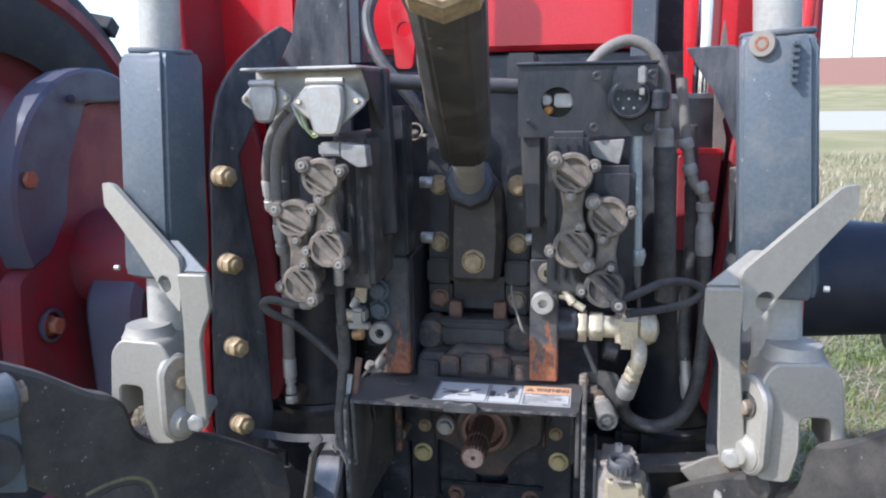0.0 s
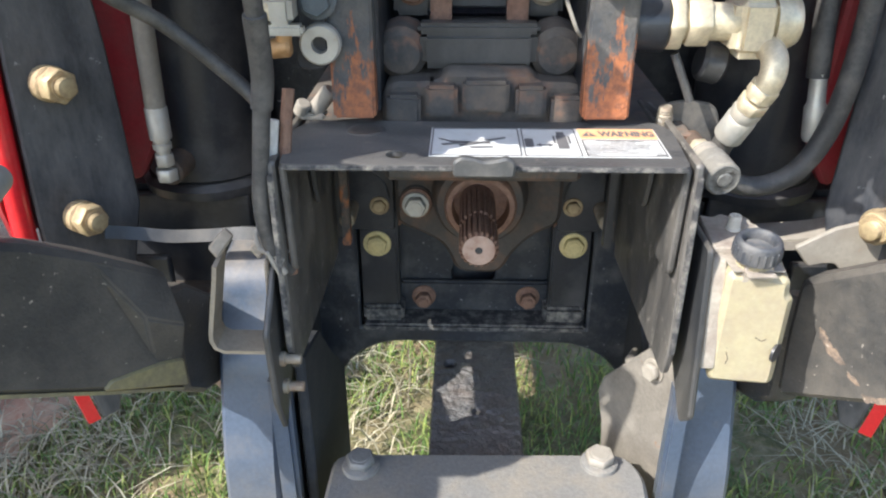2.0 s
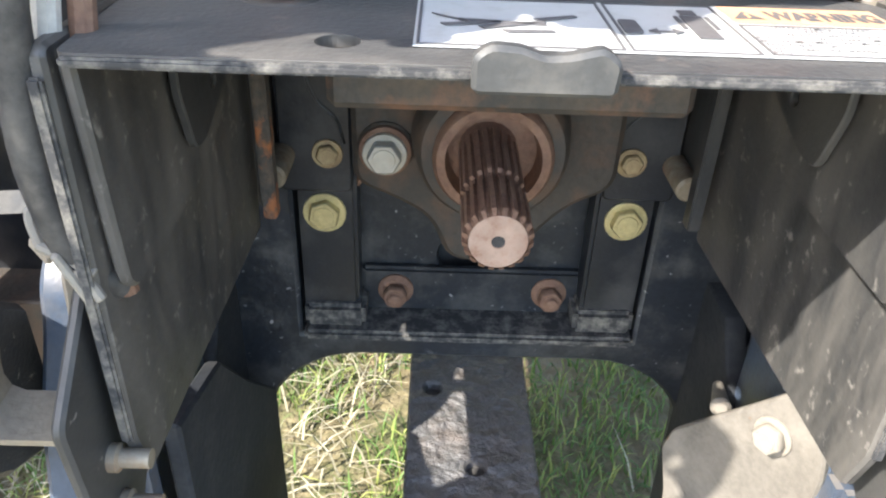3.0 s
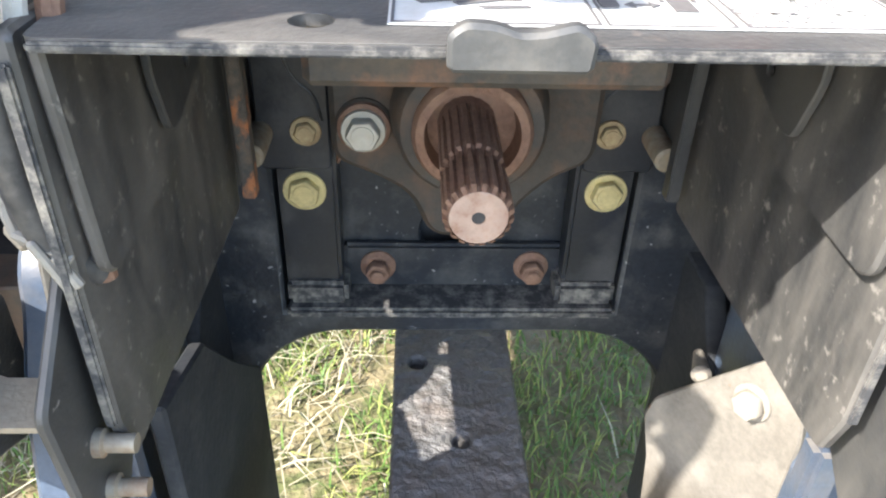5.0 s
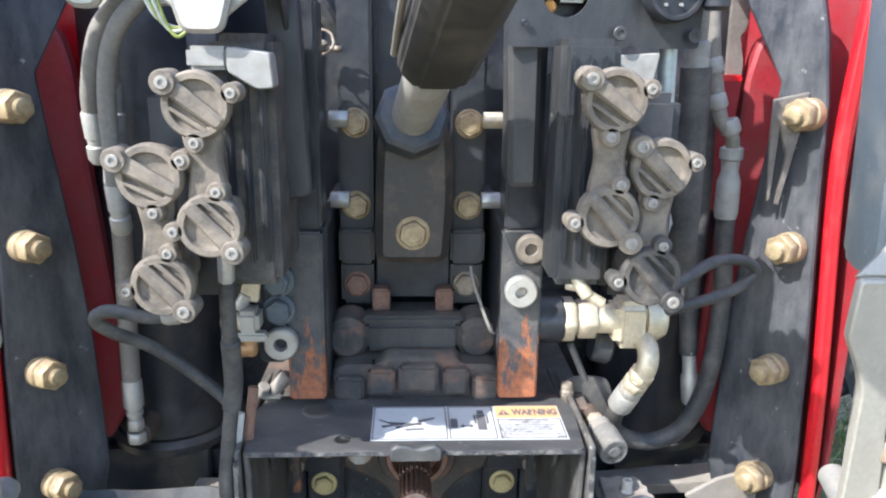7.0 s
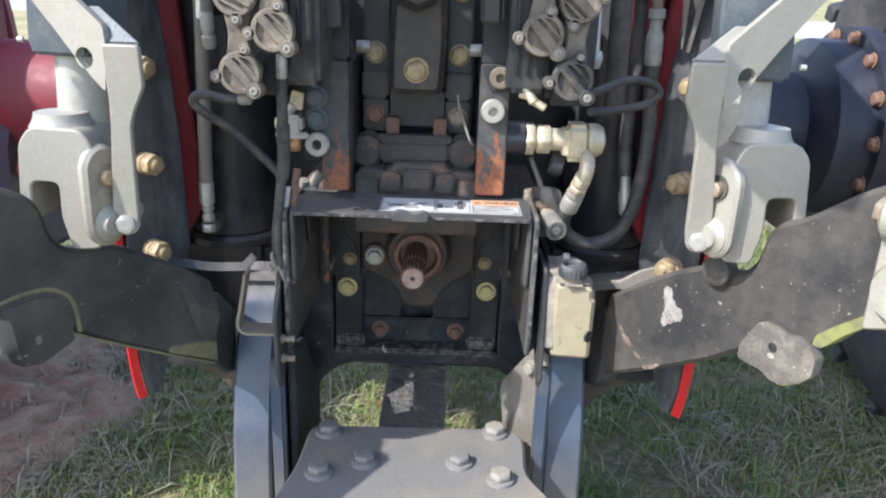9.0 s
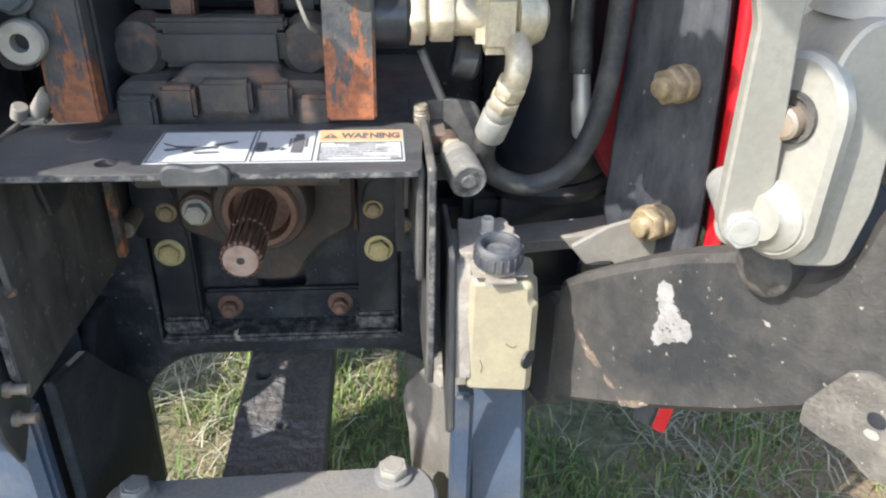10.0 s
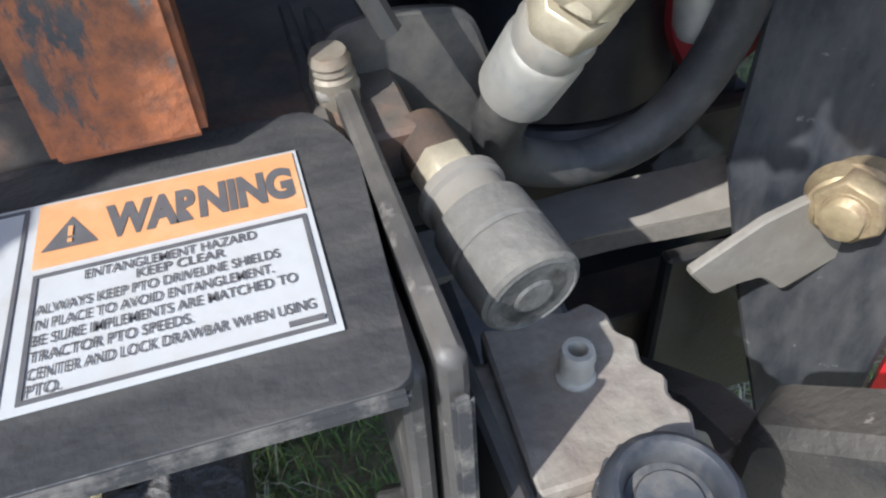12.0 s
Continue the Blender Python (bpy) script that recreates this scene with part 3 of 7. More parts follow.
# stepped casting above the shield
step_a = [(-0.083, 0.80), (0.088, 0.80), (0.088, 0.880), (0.075, 0.888), (0.045, 0.888), (0.040, 0.897), (-0.030, 0.897), (-0.036, 0.888), (-0.072, 0.888), (-0.083, 0.880)]
part("stepped_flange", slab(step_a, 0.07, (0, 4.415, 0), r=0.004), CAST, housing, "dusty stepped casting flange with rust stains")
for x0, x1, z in ((-0.078, -0.050, 0.876), (-0.046, -0.020, 0.884), (-0.016, 0.022, 0.888), (0.027, 0.052, 0.884), (0.056, 0.082, 0.876)):
    part("lug", block(x0, x1, 4.368, 4.400, z - 0.022, z + 0.004, 0.003), CAST, housing)
part("bridge", block(-0.052, 0.046, 4.40, 4.47, 0.893, 0.925, 0.006), BLACK_DUSTY, housing)
part("bridge_lip", block(-0.054, 0.048, 4.405, 4.425, 0.921, 0.930, 0.003), BLACK_DUSTY, housing)
for x in (-0.068, 0.063):
    part("boss", lathe([(0, 0.024), (0.035, 0.022), (0.042, 0.016), (0.043, 0.001)], (x, 4.445, 0.905), -Y, 18), CAST, housing)
for x in (-0.035, 0.03):
    part("stop", block(x - 0.009, x + 0.009, 4.43, 4.45, 0.925, 0.950, 0.002), RUST, housing)
part("shelf", slab([(-0.16, 4.355), (0.17, 4.355), (0.17, 4.60), (-0.16, 4.60)], 0.016, (0, 0, 0.846), X, Y), CAST, housing)

# pto gear housing behind the shaft
gear = thing("pto_housing", (0.003, 4.54, 0.62), "brown rusty cast housing round the power take-off shaft", "shaft housing")
outline = round_outline([(-0.088, 0.845), (0.092, 0.845), (0.090, 0.70), (0.062, 0.688), (0.040, 0.665), (0.028, 0.640), (-0.020, 0.640), (-0.034, 0.675), (-0.060, 0.690), (-0.086, 0.700)], 0.014)
part("cover", slab(outline, 0.05, (0, 4.527, 0), r=0.004), CAST_BROWN, gear)
part("boss", lathe([(0, 0.050), (0.022, 0.046), (0.026, 0.043), (0.026, 0.036), (0.012, 0.034)], (0.003, 4.488, 0.742), -Y, 40, False), CAST_BROWN, gear)
part("seal_ring", lathe([(0, 0.0365), (0.018, 0.0365), (0.022, 0.034), (0.022, 0.029), (0.006, 0.027), (0.006, 0.001)], (0.003, 4.478, 0.740), -Y, 40), RUST, gear, "rusted seal ring")
part("lug", block(-0.016, 0.024, 4.545, 4.572, 0.626, 0.665, 0.006), CAST_BROWN, gear)
bolt(gear, (0.006, 4.545, 0.643), -Y, 0.007, 0.006, BOLT_DULL)
part("washer", lathe([(0, 0.017), (0.004, 0.017), (0.006, 0.014)], (-0.064, 4.499, 0.727), -Y, 24), RUST, gear)
part("bolt_boss", rod((-0.064, 4.52, 0.727), (-0.064, 4.497, 0.727), 0.0185, 24, 0.003), CAST_BROWN, gear)
bolt(gear, (-0.064, 4.492, 0.727), -Y, 0.0115, 0.010, ZINC)

# pto shaft
shaft = thing("pto_shaft", (0.0, 4.43, 0.722), "rust-brown splined power take-off stub shaft with a worn end", "drive shaft")


def spline_shaft():
    bm = bmesh.new()
    teeth = 20
    rows = []
    stations = [(4.362, 0.0150, 0.0150), (4.365, 0.0178, 0.0160), (4.3985, 0.0178, 0.0156), (4.400, 0.0158, 0.0150), (4.407, 0.0158, 0.0150), (4.4085, 0.0178, 0.0156), (4.452, 0.0178, 0.0156), (4.462, 0.0178, 0.0174), (4.50, 0.0180, 0.0180)]
    for y, ro, ri in stations:
        row = []
        for k in range(teeth):
            for f, rr in ((0.0, ri), (0.22, ri), (0.34, ro), (0.78, ro), (0.90, ri)):
                a = (k + f) / teeth * math.tau
                row.append(bm.verts.new((rr * math.cos(a), y, 0.742 + rr * math.sin(a))))
        rows.append(row)
    n = len(rows[0])
    for a, b in zip(rows, rows[1:]):
        for k in range(n):
            bm.faces.new((a[k], a[(k + 1) % n], b[(k + 1) % n], b[k]))
    bm.faces.new(rows[-1])
    return bm


part("shaft_body", spline_shaft(), RUST, shaft)
part("end_face", lathe([(0.004, 0.001), (0.004, 0.002), (-0.001, 0.0035), (-0.0008, 0.0146), (0.002, 0.0152)], (0, 4.363, 0.742), Y, 32, False), material("scuffed_shaft_end", (0.42, 0.30, 0.24), 0.6, 0.2, dirt=(0.25, 0.14, 0.10), dirt_at=(0.45, 0.7), dirt_scale=120), shaft, "scuffed shaft end with a centre hole")
part("centre_hole", lathe([(0, 0.0034), (0.010, 0.001)], (0, 4.3625, 0.742), Y, 16), BLACK, shaft)

# drawbar support frame
support = thing("drawbar_support", (0, 4.53, 0.54), "black bolted steel frame holding the drawbar below the shaft", "hitch frame")
yellow_zinc = material("bright_yellow_zinc", (0.62, 0.53, 0.28), 0.36, 0.5, dirt=(0.42, 0.36, 0.20), dirt_at=(0.5, 0.8), dirt_scale=70)
for s in (-1, 1):
    part("upper_plate", slab(round_outline([(0.091 * s, 0.673), (0.143 * s, 0.673), (0.141 * s, 0.852), (0.091 * s, 0.852)], 0.006), 0.014, (0, 4.547, 0)), BLACK, support)
    part("seam", hose([(0.120 * s, 4.5395, 0.790), (0.121 * s, 4.5395, 0.765), (0.114 * s, 4.5395, 0.744), (0.101 * s, 4.5395, 0.730), (0.096 * s, 4.5395, 0.712)], 0.0012, 8), BLACK_DUSTY, support)
    part("post", block(min(0.089 * s, 0.133 * s), max(0.089 * s, 0.133 * s), 4.545, 4.572, 0.560, 0.700, 0.003), BLACK, support)
    part("rib", block(min(0.146 * s, 0.158 * s), max(0.146 * s, 0.158 * s), 4.50, 4.56, 0.68, 0.852, 0.003), BLACK_DUSTY, support)
    part("spacer", rod((0.140 * s, 4.545, 0.702), (0.140 * s, 4.502, 0.702), 0.009, 18, 0.002), BOLT_DULL, support)
    part("foot", block(min(0.084 * s, 0.133 * s), max(0.084 * s, 0.133 * s), 4.539, 4.572, 0.549, 0.571, 0.004), WORN_AND_LIT, support, "paint worn to bare metal")
    bolt(support, (0.108 * s, 4.540, 0.704), -Y, 0.0085, 0.006, GOLD, 1.3)
    bolt(support, (0.113 * s, 4.545, 0.6535), -Y, 0.0125, 0.008, yellow_zinc, 1.3)
    part("rust_run", slab([(0, 0), (0.004, 0.004), (0.003, 0.08), (0.0, 0.075)], 0.003, (0.0875 * s, 4.539, 0.678)), RUST, support)
part("crossbar", block(-0.089, 0.095, 4.566, 4.576, 0.549, 0.591, 0.003), BLACK_SPECK, support)
part("crossbar_edge", block(-0.134, 0.135, 4.535, 4.576, 0.538, 0.548, 0.003), WORN_AND_LIT, support, "paint worn along the edge")
for x in (-0.061, 0.066):
    part("flange_nut", lathe([(0, 0.0145), (0.003, 0.0145), (0.006, 0.011)], (x, 4.567, 0.571), -Y, 24), RUST, support)
    bolt(support, (x, 4.561, 0.571), -Y, 0.0105, 0.010, RUST, 0, stud=0.005)

# drawbar and hitch plate
drawbar = thing("drawbar", (0.002, 4.42, 0.452), "thick black hammered-steel tractor drawbar with two pin holes", "drawbar")
part("bar", slab([(-0.048, 4.02), (0.053, 4.02), (0.053, 4.80), (-0.048, 4.80)], 0.040, (0, 0, 0.470), X, Y, holes=[(-0.028, 4.536, 0.0075), (0.006, 4.449, 0.0075)], r=0.002), CAST_ROUGH, drawbar)
for x, y in ((-0.028, 4.536), (0.006, 4.449)):
    part("pin_hole", lathe([(0, 0.0074), (0.02, 0.007)], (x, y, 0.462), Z, 16), BLACK, drawbar)

hitch = thing("hitch_plate", (0.005, 4.25, 0.49), "grey worn hitch support plate bolted over the drawbar", "hitch plate")
outline = round_outline([(-0.141, 4.372), (0.150, 4.378), (0.165, 4.350), (0.160, 4.270), (0.190, 4.215), (0.205, 4.10), (0.19, 4.02), (-0.19, 4.02), (-0.195, 4.10), (-0.155, 4.215), (-0.143, 4.28)], 0.02)
part("plate", slab(outline, 0.022, (0, 0, 0.496), X, Y, r=0.004), material("worn_grey_plate", (0.185, 0.178, 0.165), 0.6, 0.1, dirt=(0.31, 0.255, 0.18), dirt_at=(0.50, 0.82), dirt_scale=9, bump=0.3), hitch)
for x, y in ((-0.112, 4.352), (-0.055, 4.284), (-0.111, 4.256), (0.123, 4.362), (0.072, 4.288), (0.125, 4.254)):
    part("boss", lathe([(0, 0.019), (0.006, 0.018), (0.007, 0.016)], (x, y, 0.505), Z, 22), bpy.data.materials["worn_grey_plate"], hitch)
    bolt(hitch, (x, y, 0.511), Z, 0.0145, 0.010, bpy.data.materials["worn_grey_plate"] if x < 0.1 else PLATE_SAND, 0)
part("web", block(-0.05, 0.055, 4.06, 4.36, 0.4865, 0.497, 0.0), CAST, hitch)
hitch.location += Vector((0, -0.026, 0.012))

# upright hitch arms either side
for s in (-1, 1):
    arm = thing("pickup_frame", (0.182 * s, 4.30, 0.09), "upright glossy blue-black steel arm of the pick-up hitch", "hitch frame", "hitch arms")
    a, b = sorted((0.193 * s, 0.247 * s))
    top = 0.0 if s < 0 else -0.010
    beam = round_outline([(4.380, 0.668 + top), (4.386, 0.690 + top), (4.402, 0.706 + top), (4.47, 0.716 + top), (4.47, 0.09), (4.290, 0.09), (4.300, 0.30), (4.310, 0.437), (4.321, 0.520), (4.352, 0.620)], 0.012)
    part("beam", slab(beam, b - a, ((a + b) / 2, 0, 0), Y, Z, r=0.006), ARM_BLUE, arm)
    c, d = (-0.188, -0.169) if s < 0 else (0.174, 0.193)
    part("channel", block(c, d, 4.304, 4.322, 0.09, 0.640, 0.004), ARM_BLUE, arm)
    if s < 0:
        part("bracket_plate", slab(round_outline([(4.300, 0.800), (4.285, 0.772), (4.240, 0.731), (4.246, 0.660), (4.262, 0.622), (4.292, 0.655), (4.365, 0.700), (4.365, 0.800)], 0.005), 0.005, (-0.1630, 0, 0), Y, Z), BLACK_DUSTY, arm, "dusty black bracket plate")
        part("inner_plate", slab([(4.326, 0.650), (4.40, 0.630), (4.45, 0.571), (4.52, 0.50), (4.52, 0.20), (4.326, 0.20)], 0.010, (-0.162, 0, 0), Y, Z, r=0.002), MATTE_BLACK, arm)

# sand-coloured lug on the inside of one arm
lug = thing("side_lug", (0.138, 4.35, 0.51), "sun-bleached grey steel lug plate with a bolt and rust stains", "bracket")
lu = Vector((0.55, -0.83, 0)).normalized()
part("plate", slab(round_outline([(0, 0.556), (-0.006, 0.535), (0.004, 0.500), (0.010, 0.440), (0.100, 0.440), (0.100, 0.600), (0.092, 0.640), (0.066, 0.640)], 0.004, 3), 0.008, (0.141, 4.430, 0), lu, Z), LUG_STEEL, lug)
ln = Vector((-0.83, -0.55, 0)).normalized()
bolt(lug, Vector((0.141, 4.430, 0.607)) + lu * 0.066 + ln * 0.004, ln, 0.010, 0.009, PLATE_SAND)
part("stud", lathe([(-0.030, 0.004), (0, 0.006), (0.008, 0.007), (0.012, 0.004)], (0.168, 4.434, 0.576), Vector((-0.3, -0.9, 0.3)), 14), PLATE_SAND, lug)

# ---- pto shield ----
shield = thing("pto_shield", (0, 4.33, 0.677), "black bent-steel power take-off master shield, dusty and chipped at the edges", "shield")
part("top_plate", slab(round_outline([(-0.146, 4.268), (0.145, 4.268), (0.150, 4.345), (0.142, 4.366), (-0.140, 4.366), (-0.150, 4.345)], 0.006), 0.0045, (0, 0, 0.8575), X, Y, holes=[(-0.064, 4.289, 0.0075)]), DUSTED, shield)
part("front_edge", block(-0.1445, 0.1435, 4.2660, 4.2690, 0.8555, 0.8590, 0.001), WORN_AND_LIT, shield, "edge worn to pale metal")
tab = [(-0.022, 0.8535), (0.021, 0.8535), (0.022, 0.864), (0.016, 0.8685), (0.006, 0.866), (-0.001, 0.8655), (-0.008, 0.868), (-0.017, 0.8685), (-0.022, 0.865)]
part("tab", slab(round_outline(tab, 0.002, 3), 0.007, (0, 4.2635, 0)), material("tab_paint", (0.055, 0.056, 0.056), 0.5, dirt=(0.135, 0.125, 0.11), dirt_at=(0.45, 0.8), dirt_scale=50), shield)
part("dimple", lathe([(0, 0.0155), (0.0007, 0.0145), (0.0010, 0.011), (0.0003, 0.0085), (0.0003, 0.001)], (-0.092, 4.343, 0.8597), Z, 28), BLACK_DUSTY, shield)
for s in (-1, 1):
    part("flap", slab(round_outline([(4.272, 0.857), (4.278, 0.770), (4.285, 0.764), (4.369, 0.766), (4.43, 0.785), (4.45, 0.855)], 0.004, 3), 0.0055, (0.1450 * s, 0, 0), Y, Z), SHIELD_SIDE, shield)
    part("side_plate", slab(round_outline([(4.270, 0.861), (4.268, 0.700), (4.276, 0.674), (4.497, 0.667), (4.500, 0.695), (4.535, 0.77), (4.535, 0.845), (4.37, 0.861)], 0.004, 3), 0.006, (0.1525 * s, 0, 0), Y, Z), SHIELD_SIDE, shield)
    part("worn_edge", block(min(0.1505 * s, 0.1552 * s), max(0.1505 * s, 0.1552 * s), 4.2662, 4.2690, 0.700, 0.852, 0.001), WORN_AND_LIT, shield, "front edge worn to pale metal")
    part("hinge_lug", slab(round_outline([(4.412, 0.852), (4.345, 0.852), (4.340, 0.822), (4.352, 0.790), (4.368, 0.790), (4.412, 0.806)], 0.006, 3), 0.004, (0.1375 * s, 0, 0), Y, Z, holes=[(4.387, 0.811, 0.004)]), BLACK_DUSTY, shield)
    part("hinge_edge", block(min(0.131 * s, 0.1395 * s), max(0.131 * s, 0.1395 * s), 4.468, 4.480, 0.690, 0.852, 0.001), RUST_STRIP if s < 0 else BLACK_DUSTY, shield)
    for z in (0.692, 0.6645) if s < 0 else ():
        part("side_pin", lathe([(0, 0.0062), (0.006, 0.0062), (0.007, 0.0042), (0.019, 0.0042)], (-0.163, 4.266, z), X, 14), BOLT_DULL, shield, "dull pin with a round head")
part("corner_stud", lathe([(-0.012, 0.0062), (0.004, 0.0066), (0.011, 0.0066), (0.012, 0.0056), (0.0132, 0.0061), (0.0144, 0.0056), (0.0156, 0.0061), (0.0168, 0.0056), (0.0182, 0.0050), (0.0182, 0.0025)], (0.151, 4.377, 0.853), Vector((-0.05, -0.12, 1)), 16), BOLT_DULL, shield, "dull threaded corner stud")
part("stud_nut", hexagon((0.1508, 4.3766, 0.858), (0.1506, 4.376, 0.862), 0.0075), PLATE_SAND, shield)
part("corner_clip", join(block(-0.150, -0.128, 4.362, 4.378, 0.861, 0.867, 0.002), rod((-0.149, 4.366, 0.866), (-0.144, 4.362, 0.876), 0.006, 12, 0.001), rod((-0.138, 4.37, 0.866), (-0.122, 4.366, 0.886), 0.007, 12, 0.002)), PLATE_SAND, shield, "bent pale corner clip")

# ---- warning decal ----
decal = thing("warning_decal", (0.046, 4.315, 0.8597), "white and orange safety decal in three panels, scuffed, on the shield", "warning label")
DZ = 0.8601


def sheet(x0, x1, y0, y1, z, h=0.0003):
    return block(x0, x1, y0, y1, z, z + h, 0)


def bar_frame(x0, x1, y0, y1, w, z):
    return join(sheet(x0, x1, y0, y0 + w, z), sheet(x0, x1, y1 - w, y1, z), sheet(x0, x0 + w, y0 + w, y1 - w, z), sheet(x1 - w, x1, y0 + w, y1 - w, z))


def lettering(text, x, y, size, z, parent, width=None, mat=DECAL_BLACK, name="lettering"):
    """Raised flat lettering that reads from the front edge."""
    cu = bpy.data.curves.new("letters", "FONT")
    cu.body, cu.size, cu.align_x = text, size, "LEFT"
    cu.offset = size * (0.055 if size > 0.008 else 0.012)
    tmp = bpy.data.objects.new("letters", cu)
    scene.collection.objects.link(tmp)
    me = bpy.data.meshes.new_from_object(tmp.evaluated_get(bpy.context.evaluated_depsgraph_get()))
    bpy.data.objects.remove(tmp)
    bpy.data.curves.remove(cu)
    xs = [v.co.x for v in me.vertices]
    k = width / (max(xs) - min(xs)) if width else 1
    for v in me.vertices:
        v.co = Vector((x + (v.co.x - min(xs)) * k, y + v.co.y, z)) - OFFSET[parent.name]
    me.name = name
    me.materials.append(mat)
    ob = new(name, me)
    ob.parent = parent
    OFFSET[ob.name] = OFFSET[parent.name]
    return ob


part("backing", sheet(-0.0415, 0.1335, 4.2795, 4.3425, DZ - 0.0002), DECAL_WHITE, decal)
part("border", bar_frame(-0.0405, 0.0265, 4.281, 4.3410, 0.0010, DZ + 0.0002), DECAL_BLACK, decal)
part("border", bar_frame(0.0285, 0.0705, 4.281, 4.3410, 0.0009, DZ + 0.0002), DECAL_BLACK, decal)
part("border", bar_frame(0.0735, 0.1320, 4.2812, 4.3164, 0.0010, DZ + 0.0002), DECAL_BLACK, decal)
orange = part("orange_header", sheet(0.0730, 0.1325, 4.3186, 4.3412, DZ + 0.0002), DECAL_ORANGE, decal, "faded orange header")
lettering("WARNING", 0.0880, 4.3240, 0.0155, DZ + 0.0007, decal, 0.0430)
tri = bmesh.new()
tri.faces.new([tri.verts.new((0.0745 + a, 4.3235 + b, DZ + 0.0007)) for a, b in ((0, 0), (0.0122, 0), (0.0061, 0.0110))])
part("alert_triangle", tri, DECAL_BLACK, decal)
part("alert_mark", join(sheet(0.0801, 0.0811, 4.3271, 4.3305, DZ + 0.0008), sheet(0.0801, 0.0811, 4.3250, 4.3261, DZ + 0.0008)), DECAL_ORANGE, decal)
for text, x, y, w in (("ENTANGLEMENT HAZARD", 0.0848, 4.3163, 0.0362), ("KEEP CLEAR", 0.0954, 4.3128, 0.0185), ("ALWAYS KEEP PTO DRIVELINE SHIELDS", 0.0754, 4.3085, 0.0497), ("IN PLACE TO AVOID ENTANGLEMENT.", 0.0754, 4.3042, 0.0478), ("BE SURE IMPLEMENTS ARE MATCHED TO", 0.0754, 4.2999, 0.0522), ("TRACTOR PTO SPEEDS.", 0.0754, 4.2956, 0.0308), ("CENTER AND LOCK DRAWBAR WHEN USING", 0.0754, 4.2912, 0.0545), ("PTO.", 0.0754, 4.2872, 0.0064)):
    lettering(text, x - 0.0006, y - 0.0046, 0.0041, DZ + 0.0005, decal, w)
part("part_number", sheet(0.1235, 0.1305, 4.2832, 4.2845, DZ + 0.0004), DECAL_BLACK, decal)
for x0, x1, y0, y1 in ((0.0545, 0.0625, 4.2965, 4.3250), (0.0520, 0.0535, 4.3080, 4.3240), (0.0635, 0.0650, 4.3080, 4.3240), (0.0555, 0.0615, 4.3265, 4.3330)):
    part("sign_bar", sheet(x0, x1, y0, y1, DZ + 0.0004), DECAL_BLACK, decal, "plain upright black bar")
part("arrow", join(sheet(0.0395, 0.0500, 4.3030, 4.3042, DZ + 0.0004), slab([(0.0475, 4.3005), (0.0510, 4.3036), (0.0475, 4.3067)], 0.0004, (0, 0, DZ + 0.0006), X, Y, r=0), slab([(0.0420, 4.3005), (0.0420, 4.3067), (0.0385, 4.3036)], 0.0004, (0, 0, DZ + 0.0006), X, Y, r=0)), DECAL_BLACK, decal)
part("machine_sign", slab(round_outline([(0.0300, 4.300), (0.0365, 4.300), (0.0365, 4.317), (0.0300, 4.317)], 0.002), 0.0004, (0, 0, DZ + 0.0006), X, Y, r=0), DECAL_BLACK, decal)
tangle = [slab([(a, b), (a + c, b + d), (a + c - 0.001, b + d + 0.002), (a - 0.002, b + 0.003)], 0.0004, (0, 0, DZ + 0.0006), X, Y, r=0) for a, b, c, d in ((-0.031, 4.302, 0.020, 0.006), (-0.018, 4.300, 0.022, 0.009), (-0.026, 4.309, 0.030, -0.003), (-0.010, 4.296, 0.016, 0.002), (-0.034, 4.315, 0.012, -0.008), (0.002, 4.311, 0.014, 0.007))]
part("entanglement_sign", join(*tangle), DECAL_BLACK, decal, "dark tangled pictogram")

decal.location += Vector((0.0015, 0.0048, 0.0003))

# ---- hook bracket on one arm ----
hook = thing("hook_strap", (-0.19, 4.26, 0.70), "bent tan-stained flat-steel strap with diamond-cut ends on the hitch arm", "bracket")
part("strap", strap([(-0.2090, 4.294, 0.766), (-0.2105, 4.294, 0.756), (-0.2205, 4.294, 0.704), (-0.2210, 4.294, 0.697), (-0.2185, 4.294, 0.690), (-0.212, 4.294, 0.6865), (-0.174, 4.294, 0.6865)], 0.027, 0.0035, Vector((0.0, 1, 0.1))), HOOK_TAN, hook)
for x in (-0.207, -0.1745):
    part("tip", slab([(-0.010, -0.002), (0.002, 0.013), (0.010, 0.005), (-0.002, -0.012)], 0.0035, (x, 4.298, 0.776), Vector((0.9, 0.3, 0)), Vector((0, 0.6, 0.8))), HOOK_TAN, hook, "diamond-shaped folded tip")
part("upright", slab(round_outline([(4.308, 0.768), (4.290, 0.764), (4.281, 0.700), (4.290, 0.688), (4.308, 0.720)], 0.003, 3), 0.0035, (-0.1715, 0, 0), Y, Z), HOOK_TAN, hook)

hook.location += Vector((0.004, -0.010, 0.009))

# ---- fluid bottle ----
SPOUT_PALE = material("pale_spout_plastic", (0.46, 0.45, 0.40), 0.45, dirt=(0.30, 0.27, 0.22), dirt_at=(0.5, 0.85), dirt_scale=70, tone=0.1)
bottle = thing("fluid_bottle", (0.196, 4.25, 0.693), "yellowed translucent plastic fluid bottle with grey screw cap, caked in dust", "bottle")
bx, by = Vector((0.985, -0.17, 0)), Vector((0.17, 0.985, 0))


